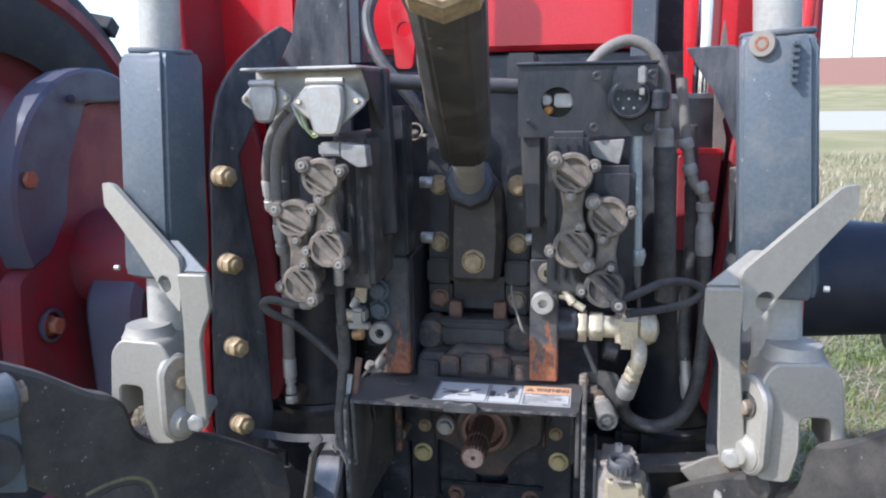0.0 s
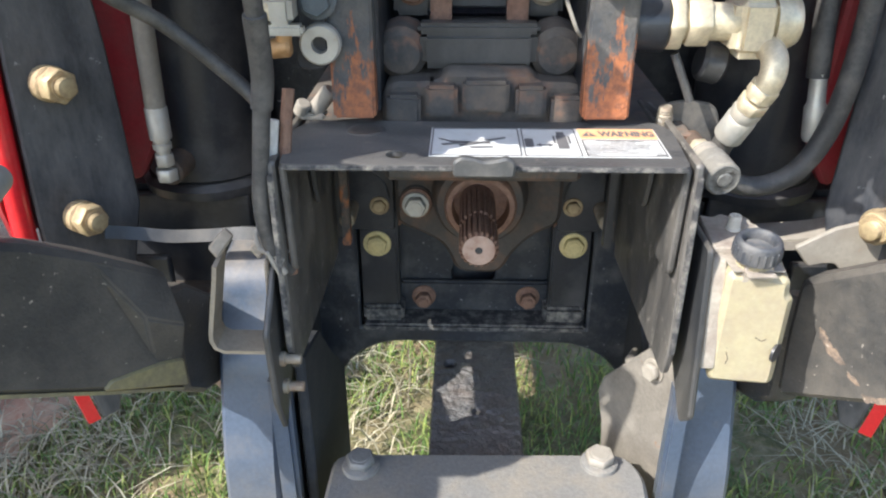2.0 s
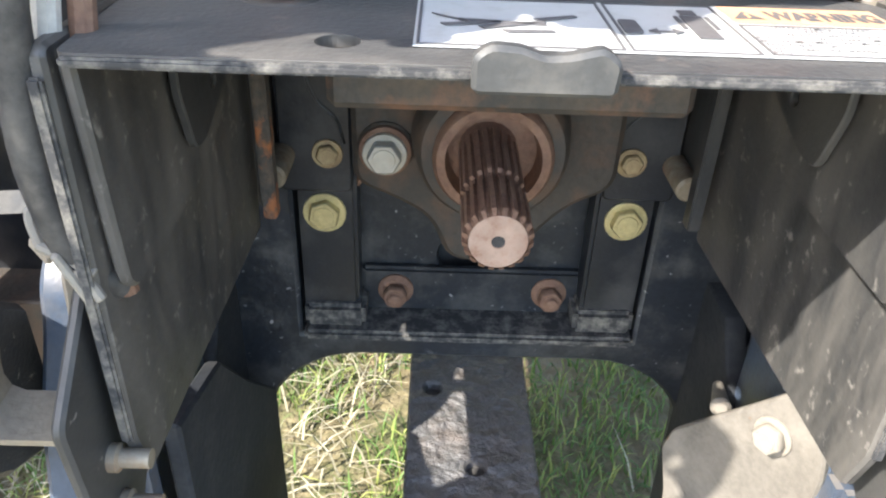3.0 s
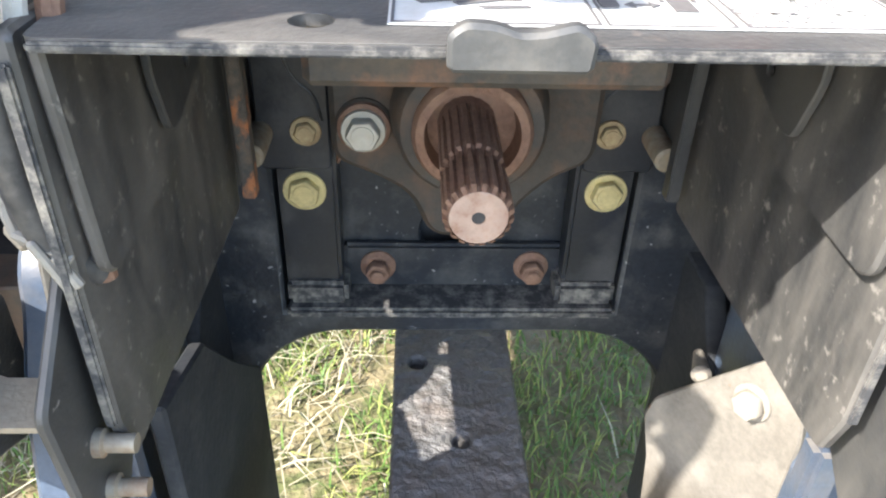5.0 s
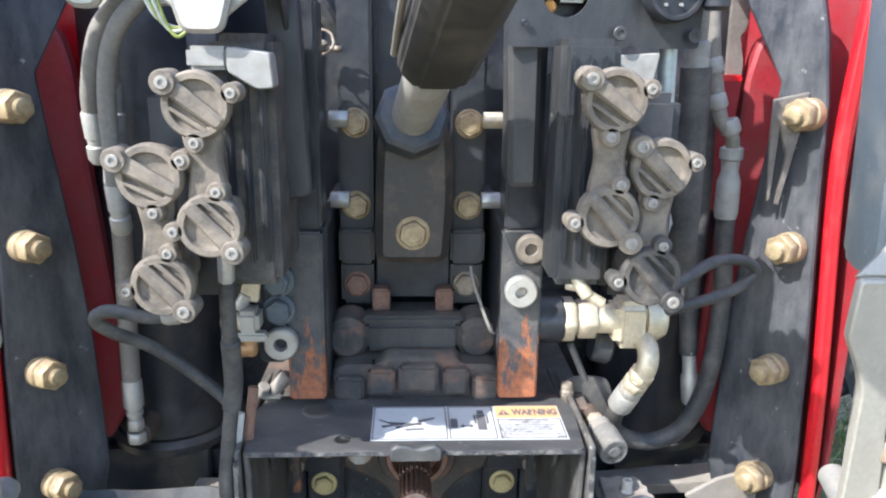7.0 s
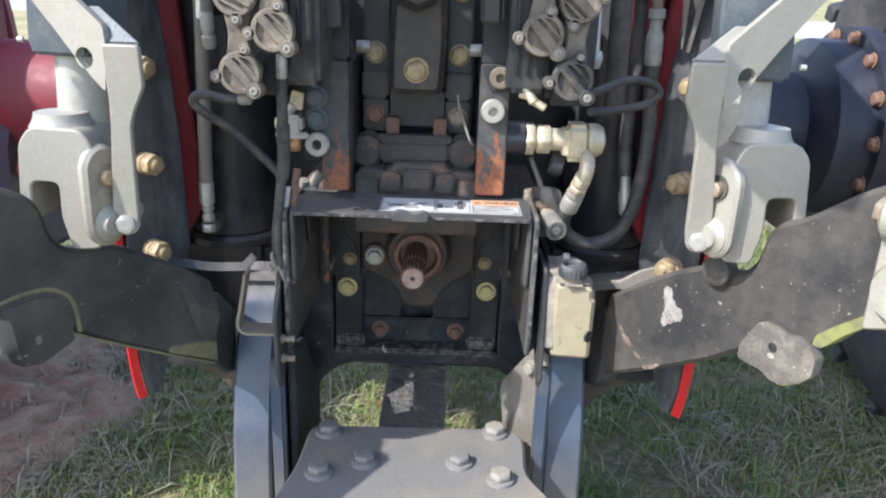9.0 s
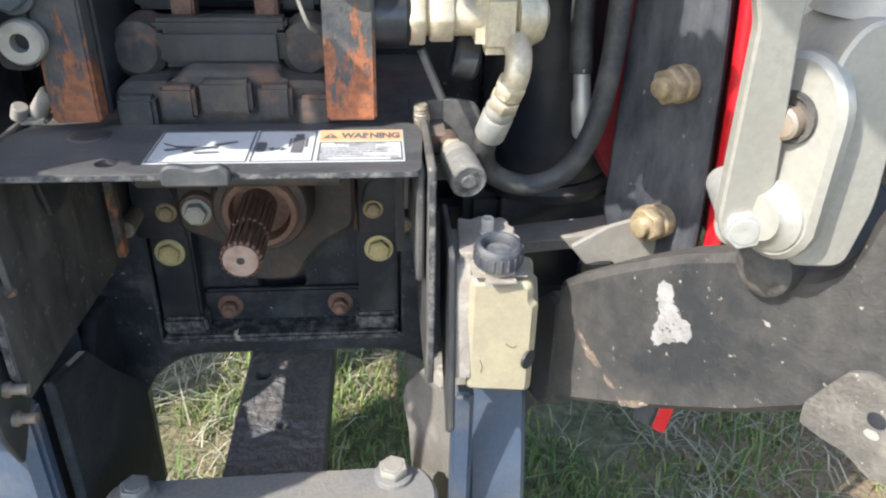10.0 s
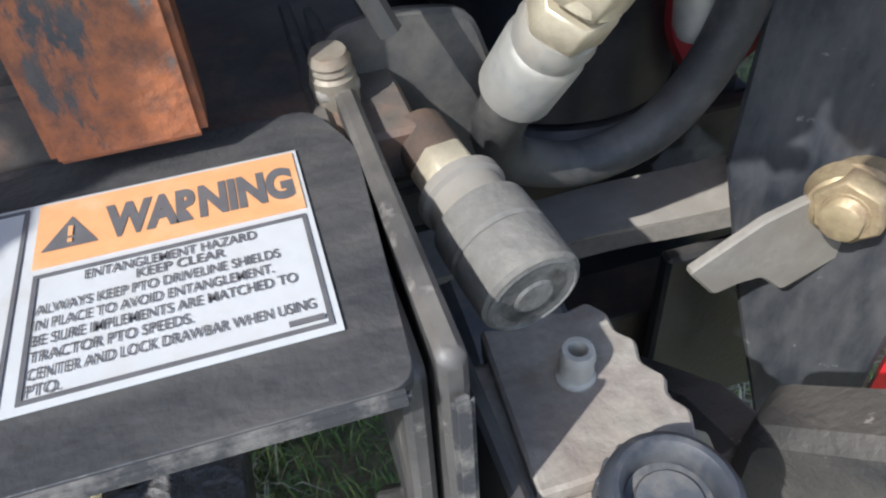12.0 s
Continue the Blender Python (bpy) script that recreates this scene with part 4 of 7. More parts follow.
body_outline = round_outline([(-0.0245, 0.000), (0.0240, 0.002), (0.0245, 0.020), (0.0235, 0.034), (0.0250, 0.040), (0.0250, 0.0800), (0.0212, 0.0830), (0.0205, 0.097), (-0.0235, 0.098)], 0.0065, 5)
part("body", slab(body_outline, 0.044, Vector((0.1965, 4.241, 0.688)) + by * 0.024, bx, Z, r=0.006), BOTTLE, bottle)
part("shoulder", soften(join(block(0.1755, 0.213, 4.236, 4.278, 0.780, 0.798, 0.0)), 0.0085, 4), PLASTIC_DUSTY, bottle, "dust-caked shoulder")
part("neck", rod((0.1935, 4.255, 0.786), (0.1935, 4.2545, 0.799), 0.0125, 24), BOTTLE, bottle)
cap_axis = Vector((0, -0.10, 1)).normalized()
cap_base = Vector((0.1935, 4.254, 0.796))
part("cap", lathe([(0, 0.0160), (0.001, 0.0170), (0.010, 0.0169), (0.0135, 0.0164), (0.0152, 0.0154), (0.0160, 0.0141), (0.0158, 0.0127), (0.0146, 0.0116), (0.0115, 0.0110), (0.0075, 0.0107)], cap_base, cap_axis, 36, False), CAP_GREY, bottle, "grey screw cap with a recessed top")
part("cap_disc", lathe([(0.0080, 0.0107), (0.0088, 0.0106), (0.0088, 0.0086), (0.0100, 0.0080), (0.0102, 0.0001)], cap_base, cap_axis, 30), CAP_DISC, bottle)
for k in range(20):
    a = k / 20 * math.tau
    m = axis_matrix(cap_base, cap_axis)
    p, q = m @ Vector((0.0162 * math.cos(a), 0.0162 * math.sin(a), 0.002)), m @ Vector((0.0161 * math.cos(a), 0.0161 * math.sin(a), 0.0112))
    part("cap_rib", rod(p, q, 0.0015, 8, 0.0005), CAP_GREY, bottle)
part("tray", slab(round_outline([(0.168, 4.27), (0.213, 4.27), (0.217, 4.281), (0.2135, 4.287), (0.2165, 4.293), (0.2120, 4.300), (0.2145, 4.308), (0.2105, 4.313), (0.2110, 4.321), (0.2070, 4.327), (0.198, 4.325), (0.190, 4.330), (0.182, 4.324), (0.172, 4.327)], 0.0015, 3), 0.012, (0, 0, 0.789), X, Y, r=0.003), PLASTIC_DUSTY, bottle, "dust-caked rear ledge")
part("side_wall", slab(round_outline([(4.245, 0.70), (4.315, 0.72), (4.320, 0.790), (4.262, 0.790), (4.255, 0.775)], 0.004), 0.0125, (0.1708, 0, 0), Y, Z, r=0.003), PLASTIC_DUSTY, bottle)
part("vent_spout", lathe([(0, 0.0055), (0.003, 0.0058), (0.004, 0.0050), (0.010, 0.0048), (0.011, 0.0052), (0.014, 0.0045), (0.014, 0.0028), (0.006, 0.0026), (0.006, 0.0001)], (0.192, 4.301, 0.793), Z, 18), SPOUT_PALE, bottle)
part("notch", lathe([(0, 0.0075), (0.002, 0.0075)], (0.2165, 4.240, 0.722), Vector((0.7, -0.7, 0)), 20), BLACK, bottle, "dark moulded recess")
part("bracket_plate", slab(round_outline([(4.256, 0.800), (4.235, 0.66), (4.256, 0.640), (4.33, 0.70), (4.345, 0.800)], 0.005), 0.005, (0.1625, 0, 0), Y, Z), BLACK_DUSTY, bottle)

for scratch in (((0.004, 0.046), (0.009, 0.043), (0.012, 0.045)), ((-0.014, 0.030), (-0.012, 0.024), (-0.013, 0.019))):
    part("scratch", hose([Vector((0.1965, 4.241, 0.688)) + bx * q + Z * h + by * 0.0019 for q, h in scratch], 0.0003, 6, 4), CAST_BROWN, bottle)

bottle.location += Vector((0.0045, 0.004, -0.001))

# ---- quick coupler ----
coupler = thing("quick_coupler", (0.174, 4.32, 0.826), "dusty grey hydraulic quick coupler with a round face and rusty neck", "coupler")
c0, c1 = Vector((0.181, 4.301, 0.837)), Vector((0.1705, 4.362, 0.8465))
cd = (c1 - c0).normalized()
part("sleeve", lathe([(0, 0.0122), (0.001, 0.0136), (0.014, 0.0138), (0.0150, 0.0131), (0.016, 0.0138), (0.026, 0.0136), (0.027, 0.0120)], c0, cd, 32), material("dusty_sleeve", (0.17, 0.16, 0.14), 0.7, dirt=(0.30, 0.27, 0.22), dirt_at=(0.42, 0.78), dirt_scale=55, bump=0.3), coupler)
part("face", lathe([(-0.0004, 0.0126), (-0.0008, 0.0116), (0.0006, 0.0106), (0.0006, 0.0100), (-0.0004, 0.0092), (-0.0004, 0.0056), (-0.0010, 0.0048), (-0.0010, 0.0001)], c0, cd, 32), material("ringed_coupler_face", (0.22, 0.215, 0.20), 0.5, 0.3, dirt=(0.10, 0.095, 0.085), dirt_at=(0.42, 0.7), dirt_scale=150), coupler, "grey round face with rings")
part("collar", lathe([(0.026, 0.0112), (0.034, 0.0112), (0.035, 0.0124), (0.038, 0.0124), (0.039, 0.0096)], c0, cd, 28), PLATE_SAND, coupler)
part("neck", hexagon(c0 + cd * 0.038, c0 + cd * 0.050, 0.0095), GOLD_PALE, coupler)
part("nipple", rod(c0 + cd * 0.048, c0 + cd * 0.066, 0.0085, 20, 0.002), CAST_BROWN, coupler)
part("mount", slab(round_outline([(0.148, 0.80), (0.200, 0.80), (0.205, 0.842), (0.196, 0.868), (0.172, 0.872), (0.150, 0.868)], 0.008), 0.005, (0, 4.392, 0)), material("mount_plate", (0.075, 0.072, 0.068), 0.6, dirt=DUST, dirt_at=(0.42, 0.75), dirt_scale=40), coupler)
part("mount_arm", block(0.150, 0.186, 4.356, 4.394, 0.816, 0.834, 0.003), BLACK_DUSTY, coupler)

# ---- upright side bars and top-link bracket ----

bar_l = thing("side_bar", (-0.105, 4.38, 0.866), "black steel bracket bar with hex bolts and rusty foot", "bracket bar", "bracket bars")
part("bar", block(-0.119, -0.085, 4.352, 4.372, 0.866, 1.030, 0.002), BAR_SPOTTED, bar_l)
part("cheek", slab([(4.372, 0.866), (4.60, 0.866), (4.60, 1.03), (4.372, 1.03)], 0.012, (-0.0885, 0, 0), Y, Z), BLACK, bar_l)
part("upper_bar", block(-0.119, -0.085, 4.356, 4.40, 1.031, 1.23, 0.003), BLACK, bar_l)
part("bolt_lug", slab(round_outline([(-0.144, 0.906), (-0.119, 0.906), (-0.119, 1.006), (-0.144, 1.006)], 0.008), 0.010, (0, 4.353, 0)), BLACK, bar_l)
for z in (0.986, 0.959):
    bolt(bar_l, (-0.1245, 4.347, z), -Y, 0.0118, 0.011, STEEL_BLUE)
part("ring_nut", lathe([(0, 0.0155), (0.008, 0.0155), (0.010, 0.014), (0.010, 0.0065), (-0.004, 0.006), (-0.004, 0.0001)], (-0.1235, 4.349, 0.927), -Y, 32), ZINC, bar_l, "pale round socket nut")
bar_r = thing("side_bar", (0.098, 4.38, 0.866), "black steel bracket bar with orange rust run, pale socket nuts", "bracket bar", "bracket bars")
part("bar", block(0.079, 0.116, 4.352, 4.372, 0.866, 1.030, 0.002), BAR_RUST, bar_r)
part("cheek", slab([(4.372, 0.866), (4.60, 0.866), (4.60, 1.03), (4.372, 1.03)], 0.012, (0.085, 0, 0), Y, Z), BLACK, bar_r)
part("upper_bar", block(0.080, 0.112, 4.356, 4.40, 1.031, 1.23, 0.003), BLACK, bar_r)
part("chamfer_plate", slab(round_outline([(0.078, 1.033), (0.110, 1.033), (0.116, 1.018), (0.116, 1.0), (0.092, 1.0)], 0.004), 0.003, (0, 4.3500, 0)), BLACK_DUSTY, bar_r)
part("ring_nut", lathe([(0, 0.0135), (0.006, 0.0135), (0.008, 0.012), (0.008, 0.0060), (0.003, 0.0055), (0.003, 0.001)], (0.103, 4.349, 1.017), -Y, 28), GRIME, bar_r)
part("ring_nut", lathe([(0, 0.0150), (0.007, 0.0150), (0.009, 0.0135), (0.009, 0.0060), (-0.006, 0.0055), (-0.006, 0.0001)], (0.096, 4.351, 0.976), -Y, 32), ZINC, bar_r, "pale round socket nut")
part("cable_tie", hose([(0.074, 4.36, 0.93), (0.068, 4.352, 0.940), (0.055, 4.37, 0.975), (0.052, 4.38, 0.99)], 0.0016, 6), CONDUIT, bar_r)

top_bracket = thing("top_link_bracket", (0, 4.47, 0.93), "black two-rail top-link bracket with yellow-plated bolts", "bracket")
for s, (a, b) in ((-1, (-0.077, -0.043)), (1, (0.037, 0.070))):
    x = (a + b) / 2
    part("rail", block(a, b, 4.452, 4.56, 1.005, 1.25, 0.003), BLACK, top_bracket)
    part("step_block", block(a - 0.001, b + 0.001, 4.440, 4.55, 0.975, 1.010, 0.003), BLACK_DUSTY, top_bracket)
    part("foot_block", block(a, b, 4.448, 4.55, 0.928, 0.975, 0.004), BLACK_DUSTY, top_bracket)
    for z in (1.117, 1.034):
        bolt(top_bracket, (x, 4.452, z), -Y, 0.0125, 0.009, GOLD, 1.18)
    bolt(top_bracket, (x, 4.448, 0.951), -Y, 0.0120, 0.008, RUST if s < 0 else BOLT_DULL, 1.15)
    for z in (1.122, 1.042):
        part("side_bolt", hexagon((0.085 * s, 4.44, z), (0.066 * s, 4.44, z), 0.009), GOLD_PALE if z > 1.1 and s > 0 else ZINC, top_bracket)
    part("upper_rail", block(a - 0.004, b + 0.004, 4.49, 4.56, 1.16, 1.30, 0.003), BLACK_DUSTY, top_bracket)
    bolt(top_bracket, (x + 0.004 * s, 4.49, 1.215), -Y, 0.009, 0.006, GOLD_PALE)
part("back_plate", block(-0.043, 0.037, 4.50, 4.56, 0.93, 1.28, 0.003), BLACK, top_bracket)
part("base_cover", slab(round_outline([(-0.041, 0.935), (0.036, 0.935), (0.036, 0.985), (-0.041, 0.985)], 0.004), 0.03, (0, 4.465, 0)), BLACK, top_bracket)
part("rust_plate", block(-0.075, -0.045, 4.478, 4.49, 1.165, 1.195, 0.002), RUST, top_bracket)

lynch = thing("lynch_pin", (-0.093, 4.43, 1.18), "dull lynch pin with a wire ring beside the top-link rail", "pin")
part("pin", rod((-0.122, 4.438, 1.1865), (-0.070, 4.432, 1.1880), 0.0030, 12, 0.0005), BOLT_DULL, lynch)
part("head", lathe([(-0.006, 0.0055), (0.006, 0.0065), (0.008, 0.004)], (-0.090, 4.434, 1.188), Vector((0, -0.4, 1)), 14), GRIME, lynch)
part("ring", hose([(-0.088 + 0.011 * math.cos(k / 10 * math.tau), 4.426 + 0.004 * math.sin(k / 10 * math.tau), 1.194 + 0.011 * math.sin(k / 10 * math.tau)) for k in range(11)], 0.0014, 8, 3), BOLT_DULL, lynch, "wire ring")

top_link = thing("top_link", (-0.002, 4.39, 0.98), "black square-tube top link with threaded rod and cast clevis", "top link")
clevis = round_outline([(-0.040, 0.985), (0.032, 0.985), (0.036, 1.05), (0.034, 1.112), (0.018, 1.134), (-0.020, 1.134), (-0.036, 1.112), (-0.039, 1.05)], 0.014)
part("clevis", slab(clevis, 0.066, (0, 4.435, 0), r=0.008), material("oily_clevis", (0.050, 0.044, 0.038), 0.45, dirt=(0.20, 0.15, 0.10), dirt_at=(0.48, 0.82), dirt_scale=26, bump=0.3), top_link, "oil-stained cast clevis")
axis = Vector((0.038, -0.315, 0.134)).normalized()
p0 = Vector((-0.006, 4.400, 1.122))
part("collar", lathe([(0, 0.0345), (0.024, 0.0345), (0.028, 0.030), (0.028, 0.020)], p0, axis, 8), material("oily_slate_collar", (0.05, 0.058, 0.066), 0.4, dirt=(0.13, 0.11, 0.09), dirt_at=(0.45, 0.8), dirt_scale=30), top_link)
part("rod", rod(p0, p0 + axis * 0.20, 0.0195, 28), TUBE_GREY, top_link, "pale grey threaded rod")
bolt(top_link, (-0.003, 4.402, 1.017), -Y, 0.014, 0.007, GOLD, 1.2)
t0 = p0 + axis * 0.168


def top_tube():
    bm = bmesh.new()
    side = axis.cross(X).normalized()
    rows = []
    for h, w in ((0.0, 0.025), (0.006, 0.0285), (0.345, 0.0285), (0.349, 0.027)):
        c = t0 + axis * h
        rows.append([bm.verts.new(c + X * w * a + side * w * b) for a, b in ((-1, -0.55), (-0.55, -1), (0.55, -1), (1, -0.55), (1, 0.55), (0.55, 1), (-0.55, 1), (-1, 0.55))])
    for a, b in zip(rows, rows[1:]):
        for k in range(8):
            bm.faces.new((a[k], a[(k + 1) % 8], b[(k + 1) % 8], b[k]))
    bm.faces.new(rows[0])
    bm.faces.new(rows[-1])
    return soften(bm, 0.003, 2)


part("tube", top_tube(), material("top_link_paint", (0.045, 0.044, 0.041), 0.42, dirt=(0.15, 0.13, 0.11), dirt_at=(0.45, 0.85), dirt_scale=20, chips=(0.30, 0.28, 0.25), chips_at=(0.69, 0.72)), top_link)
part("end_nut", lathe([(0.345, 0.030), (0.347, 0.034), (0.368, 0.034), (0.371, 0.031)], t0, axis, 8), GOLD, top_link, "yellow-plated lock nut")
part("stub", rod(t0 + axis * 0.36, t0 + axis * 0.46, 0.020, 20), TUBE_GREY, top_link)
part("cord", hose([t0 + X * -0.030 + axis * h + Y * (0.004 * math.sin(h * 210)) + X * (0.003 * math.sin(h * 300)) for h in (0.0, 0.04, 0.08, 0.12, 0.16, 0.20, 0.24, 0.28, 0.33)], 0.0028, 8), CONDUIT, top_link, "frayed pale cord along the tube")

# ---- hydraulic outlets with dust caps ----


def dust_cap(parent, x, y, z, pivot, mat, r=0.0225):
    """A round outlet cap with a rim, a diagonal ridge and three screw lugs; pivot turns the large lug."""
    body = part("dust_cap", lathe([(0.050, r * 0.55), (0.014, r * 0.55), (0.012, r * 0.9), (0.004, r * 0.94), (0.0, r), (-0.006, r), (-0.009, r * 0.93), (-0.009, r * 0.76), (-0.005, r * 0.70), (-0.004, r * 0.60), (-0.0058, 0.0001)], (x, y, z), Y, 36), mat, parent)
    c = Vector((x, y, z))

    def at(a, d, h=0.0):
        return c + Vector((math.cos(a) * d, -h, math.sin(a) * d))
    a = pivot
    ridge = slab(round_outline([(-r * 0.95, -0.0045), (r * 1.05, -0.0062), (r * 1.05, 0.0062), (-r * 0.95, 0.0045)], 0.004), 0.008, at(a, 0.0, 0.0075), Vector((math.cos(a), 0, math.sin(a))), Vector((-math.sin(a), 0, math.cos(a))), r=0.002)
    part("ridge", ridge, mat, body)
    fin = slab(round_outline([(-r * 0.72, 0.0075), (r * 0.55, 0.0105), (r * 0.52, 0.0128), (-r * 0.66, 0.0112)], 0.001), 0.006, at(a, 0.0, 0.0062), Vector((math.cos(a), 0, math.sin(a))), Vector((-math.sin(a), 0, math.cos(a))), r=0.001)
    part("ridge", fin, mat, body)
    for k, (da, lr) in enumerate(((0.0, 0.0085), (2.15, 0.0068), (-2.15, 0.0068))):
        p = at(a + da, r * (1.05 if k == 0 else 1.10))
        part("lug", lathe([(0.007, lr), (-0.008 if k else -0.012, lr), (-0.009 if k else -0.0135, lr * 0.9)], p, Y, 18), mat, body)
        bolt(body, p - Y * (0.0085 if k else 0.013), -Y, lr * 0.52, 0.0020, SCREW_DULL, 0, socket=True, name="screw")
    return body


def outlet_bank(sx, caps, label, mats):
    t = thing("hydraulic_outlets", (sx * 0.15, 4.28, 0.99), label, "hydraulic couplings", "hydraulic outlets")
    a, b = sorted((0.105 * sx, 0.150 * sx))
    back = 4.42 if sx < 0 else 4.305
    part("valve_block", block(a, b, 4.258, back, 1.010, 1.20, 0.006), GRIME_DARK if sx < 0 else BLACK_DUSTY, t)
    a, b = sorted((0.150 * sx, 0.205 * sx))
    part("rear_block", block(a, b, 4.275, back, 0.995, 1.16, 0.008), BLACK, t)
    for i, (x, y, z, pivot) in enumerate(caps):
        dust_cap(t, x, y, z, pivot, mats[i])
    for i, j in ((0, 2), (1, 3)):
        p, q = Vector(caps[i][:3]), Vector(caps[j][:3])
        d = (q - p)
        m = p + Y * 0.004
        u = Vector((d.z, 0, -d.x)).normalized()
        part("web", slab(round_outline([(-0.014, 0.016), (0.014, 0.016), (0.010, d.length / 2), (0.015, d.length - 0.014), (-0.015, d.length - 0.014), (-0.010, d.length / 2)], 0.006), 0.012, m, u, d.normalized(), r=0.003), mats[i], t)
    for k in range(3):
        part("fin", block(sx * 0.114 + sx * k * 0.012 - 0.0025, sx * 0.114 + sx * k * 0.012 + 0.0025, 4.2535, 4.262, 1.03, 1.188, 0.0018), BLACK, t)
    return t


UL, LR = radians(142), radians(-48)
left_caps = ((-0.146, 4.205, 1.154, UL), (-0.181, 4.208, 1.106, radians(150)), (-0.143, 4.208, 1.072, LR), (-0.181, 4.215, 1.027, LR))
right_caps = ((0.134, 4.216, 1.159, UL), (0.173, 4.226, 1.1105, radians(135)), (0.136, 4.220, 1.0765, LR), (0.171, 4.222, 1.0315, LR))
outlet_bank(-1, left_caps, "four grey-brown dust-caked hydraulic outlets with round caps in two columns", (GRIME, GRIME, GRIME, GRIME))
bank_r = outlet_bank(1, right_caps, "four dusty hydraulic outlets with round black caps, lower one darker", (GRIME, GRIME, GRIME, GRIME_DARK))

part("drain_fitting", join(rod((0.126, 4.268, 1.016), (0.137, 4.262, 1.000), 0.0055, 12, 0.001), rod((0.134, 4.264, 1.003), (0.150, 4.262, 0.994), 0.0045, 12, 0.001), rod((0.120, 4.27, 1.008), (0.132, 4.268, 1.006), 0.004, 10, 0.001)), GOLD_PALE, bank_r, "small dusty brass fitting")

# tethers and cables of the outlets
whole("tether_cable", hose([(-0.186, 4.226, 0.998), (-0.200, 4.226, 0.997), (-0.228, 4.228, 1.001), (-0.240, 4.232, 0.993), (-0.232, 4.240, 0.980), (-0.205, 4.262, 0.955), (-0.168, 4.275, 0.915), (-0.151, 4.272, 0.897)], 0.0052, 12), RUBBER, "black rubber tether looped from the lowest outlet cap", "cable")
whole("cable_stub", lathe([(0, 0.0062), (0.003, 0.0074), (0.012, 0.0074), (0.014, 0.0055)], (-0.188, 4.226, 0.998), Vector((1, 0, 0.1)), 16), CAP_PALE, "pale plastic end of the black tether", "cable end")
whole("tether_cable", hose([(0.178, 4.226, 1.012), (0.205, 4.245, 1.018), (0.240, 4.268, 1.028), (0.272, 4.284, 1.024), (0.284, 4.288, 1.012), (0.268, 4.284, 1.000), (0.235, 4.268, 0.995), (0.198, 4.248, 0.994)], 0.0048, 12), RUBBER, "black rubber tether loop beside the lower outlet cap", "cable")
cable = thing("sleeved_cable", (-0.155, 4.27, 0.76), "black sleeved cable running down beside the shield", "cable")
part("cable", hose([(-0.142, 4.238, 1.045), (-0.1465, 4.250, 0.99), (-0.150, 4.268, 0.93), (-0.158, 4.272, 0.87), (-0.163, 4.272, 0.82), (-0.157, 4.276, 0.778), (-0.150, 4.285, 0.765)], 0.0062, 12), RUBBER, cable)
part("sleeve", hose([(-0.1475, 4.256, 0.965), (-0.150, 4.268, 0.925), (-0.1535, 4.270, 0.90)], 0.0078, 14), RUBBER, cable)
part("plug", hexagon((-0.142, 4.236, 1.046), (-0.1435, 4.240, 1.020), 0.0065), ZINC, cable)
part("clip", join(rod((-0.169, 4.272, 0.790), (-0.150, 4.270, 0.780), 0.0020, 8, 0.0005), rod((-0.162, 4.268, 0.789), (-0.152, 4.268, 0.766), 0.0018, 8, 0.001), rod((-0.156, 4.270, 0.782), (-0.149, 4.268, 0.770), 0.0022, 8, 0.0005), hose([(-0.168, 4.272, 0.789), (-0.171, 4.276, 0.800), (-0.166, 4.280, 0.806)], 0.002, 8)), PLATE_SAND, cable, "pale bent wire clip")
part("white_tube", hose([(-0.152, 4.29, 0.885), (-0.156, 4.285, 0.85), (-0.158, 4.283, 0.81), (-0.153, 4.285, 0.78)], 0.0045, 10), material("white_tube_plastic", (0.60, 0.58, 0.53), 0.5, dirt=(0.38, 0.34, 0.28), dirt_at=(0.5, 0.8)), cable, "off-white plastic tube")
part("rusty_pipe", hose([(-0.141, 4.30, 0.905), (-0.146, 4.292, 0.86), (-0.1505, 4.288, 0.80), (-0.149, 4.288, 0.76)], 0.0045, 10), RUST, cable)

valve = thing("switch_valve", (-0.150, 4.33, 0.92), "pale plated hydraulic switch valve with brass fittings", "valve")
part("body", block(-0.158, -0.138, 4.318, 4.345, 0.945, 0.966, 0.004), ZINC, valve)
part("arm", block(-0.172, -0.132, 4.322, 4.334, 0.937, 0.945, 0.002), ZINC, valve)
part("plug", rod((-0.172, 4.328, 0.955), (-0.150, 4.328, 0.955), 0.008, 18, 0.002), GOLD_PALE, valve)
part("port", rod((-0.158, 4.335, 0.964), (-0.150, 4.335, 0.978), 0.006, 14, 0.001), ZINC, valve)
part("brass_elbow", join(rod((-0.160, 4.335, 0.925), (-0.144, 4.335, 0.927), 0.0075, 16, 0.002), rod((-0.150, 4.335, 0.92), (-0.148, 4.335, 0.942), 0.006, 16, 0.001)), material("brass", (0.48, 0.28, 0.13), 0.45, 0.5, dirt=(0.30, 0.20, 0.12)), valve, "brass elbow")
part("square_cover", slab(round_outline([(-0.156, 0.974), (-0.140, 0.970), (-0.137, 0.992), (-0.152, 0.996)], 0.003), 0.006, (0, 4.335, 0)), GOLD_PALE, valve)
part("mount", block(-0.165, -0.135, 4.345, 4.44, 0.92, 0.985, 0.003), BLACK, valve)

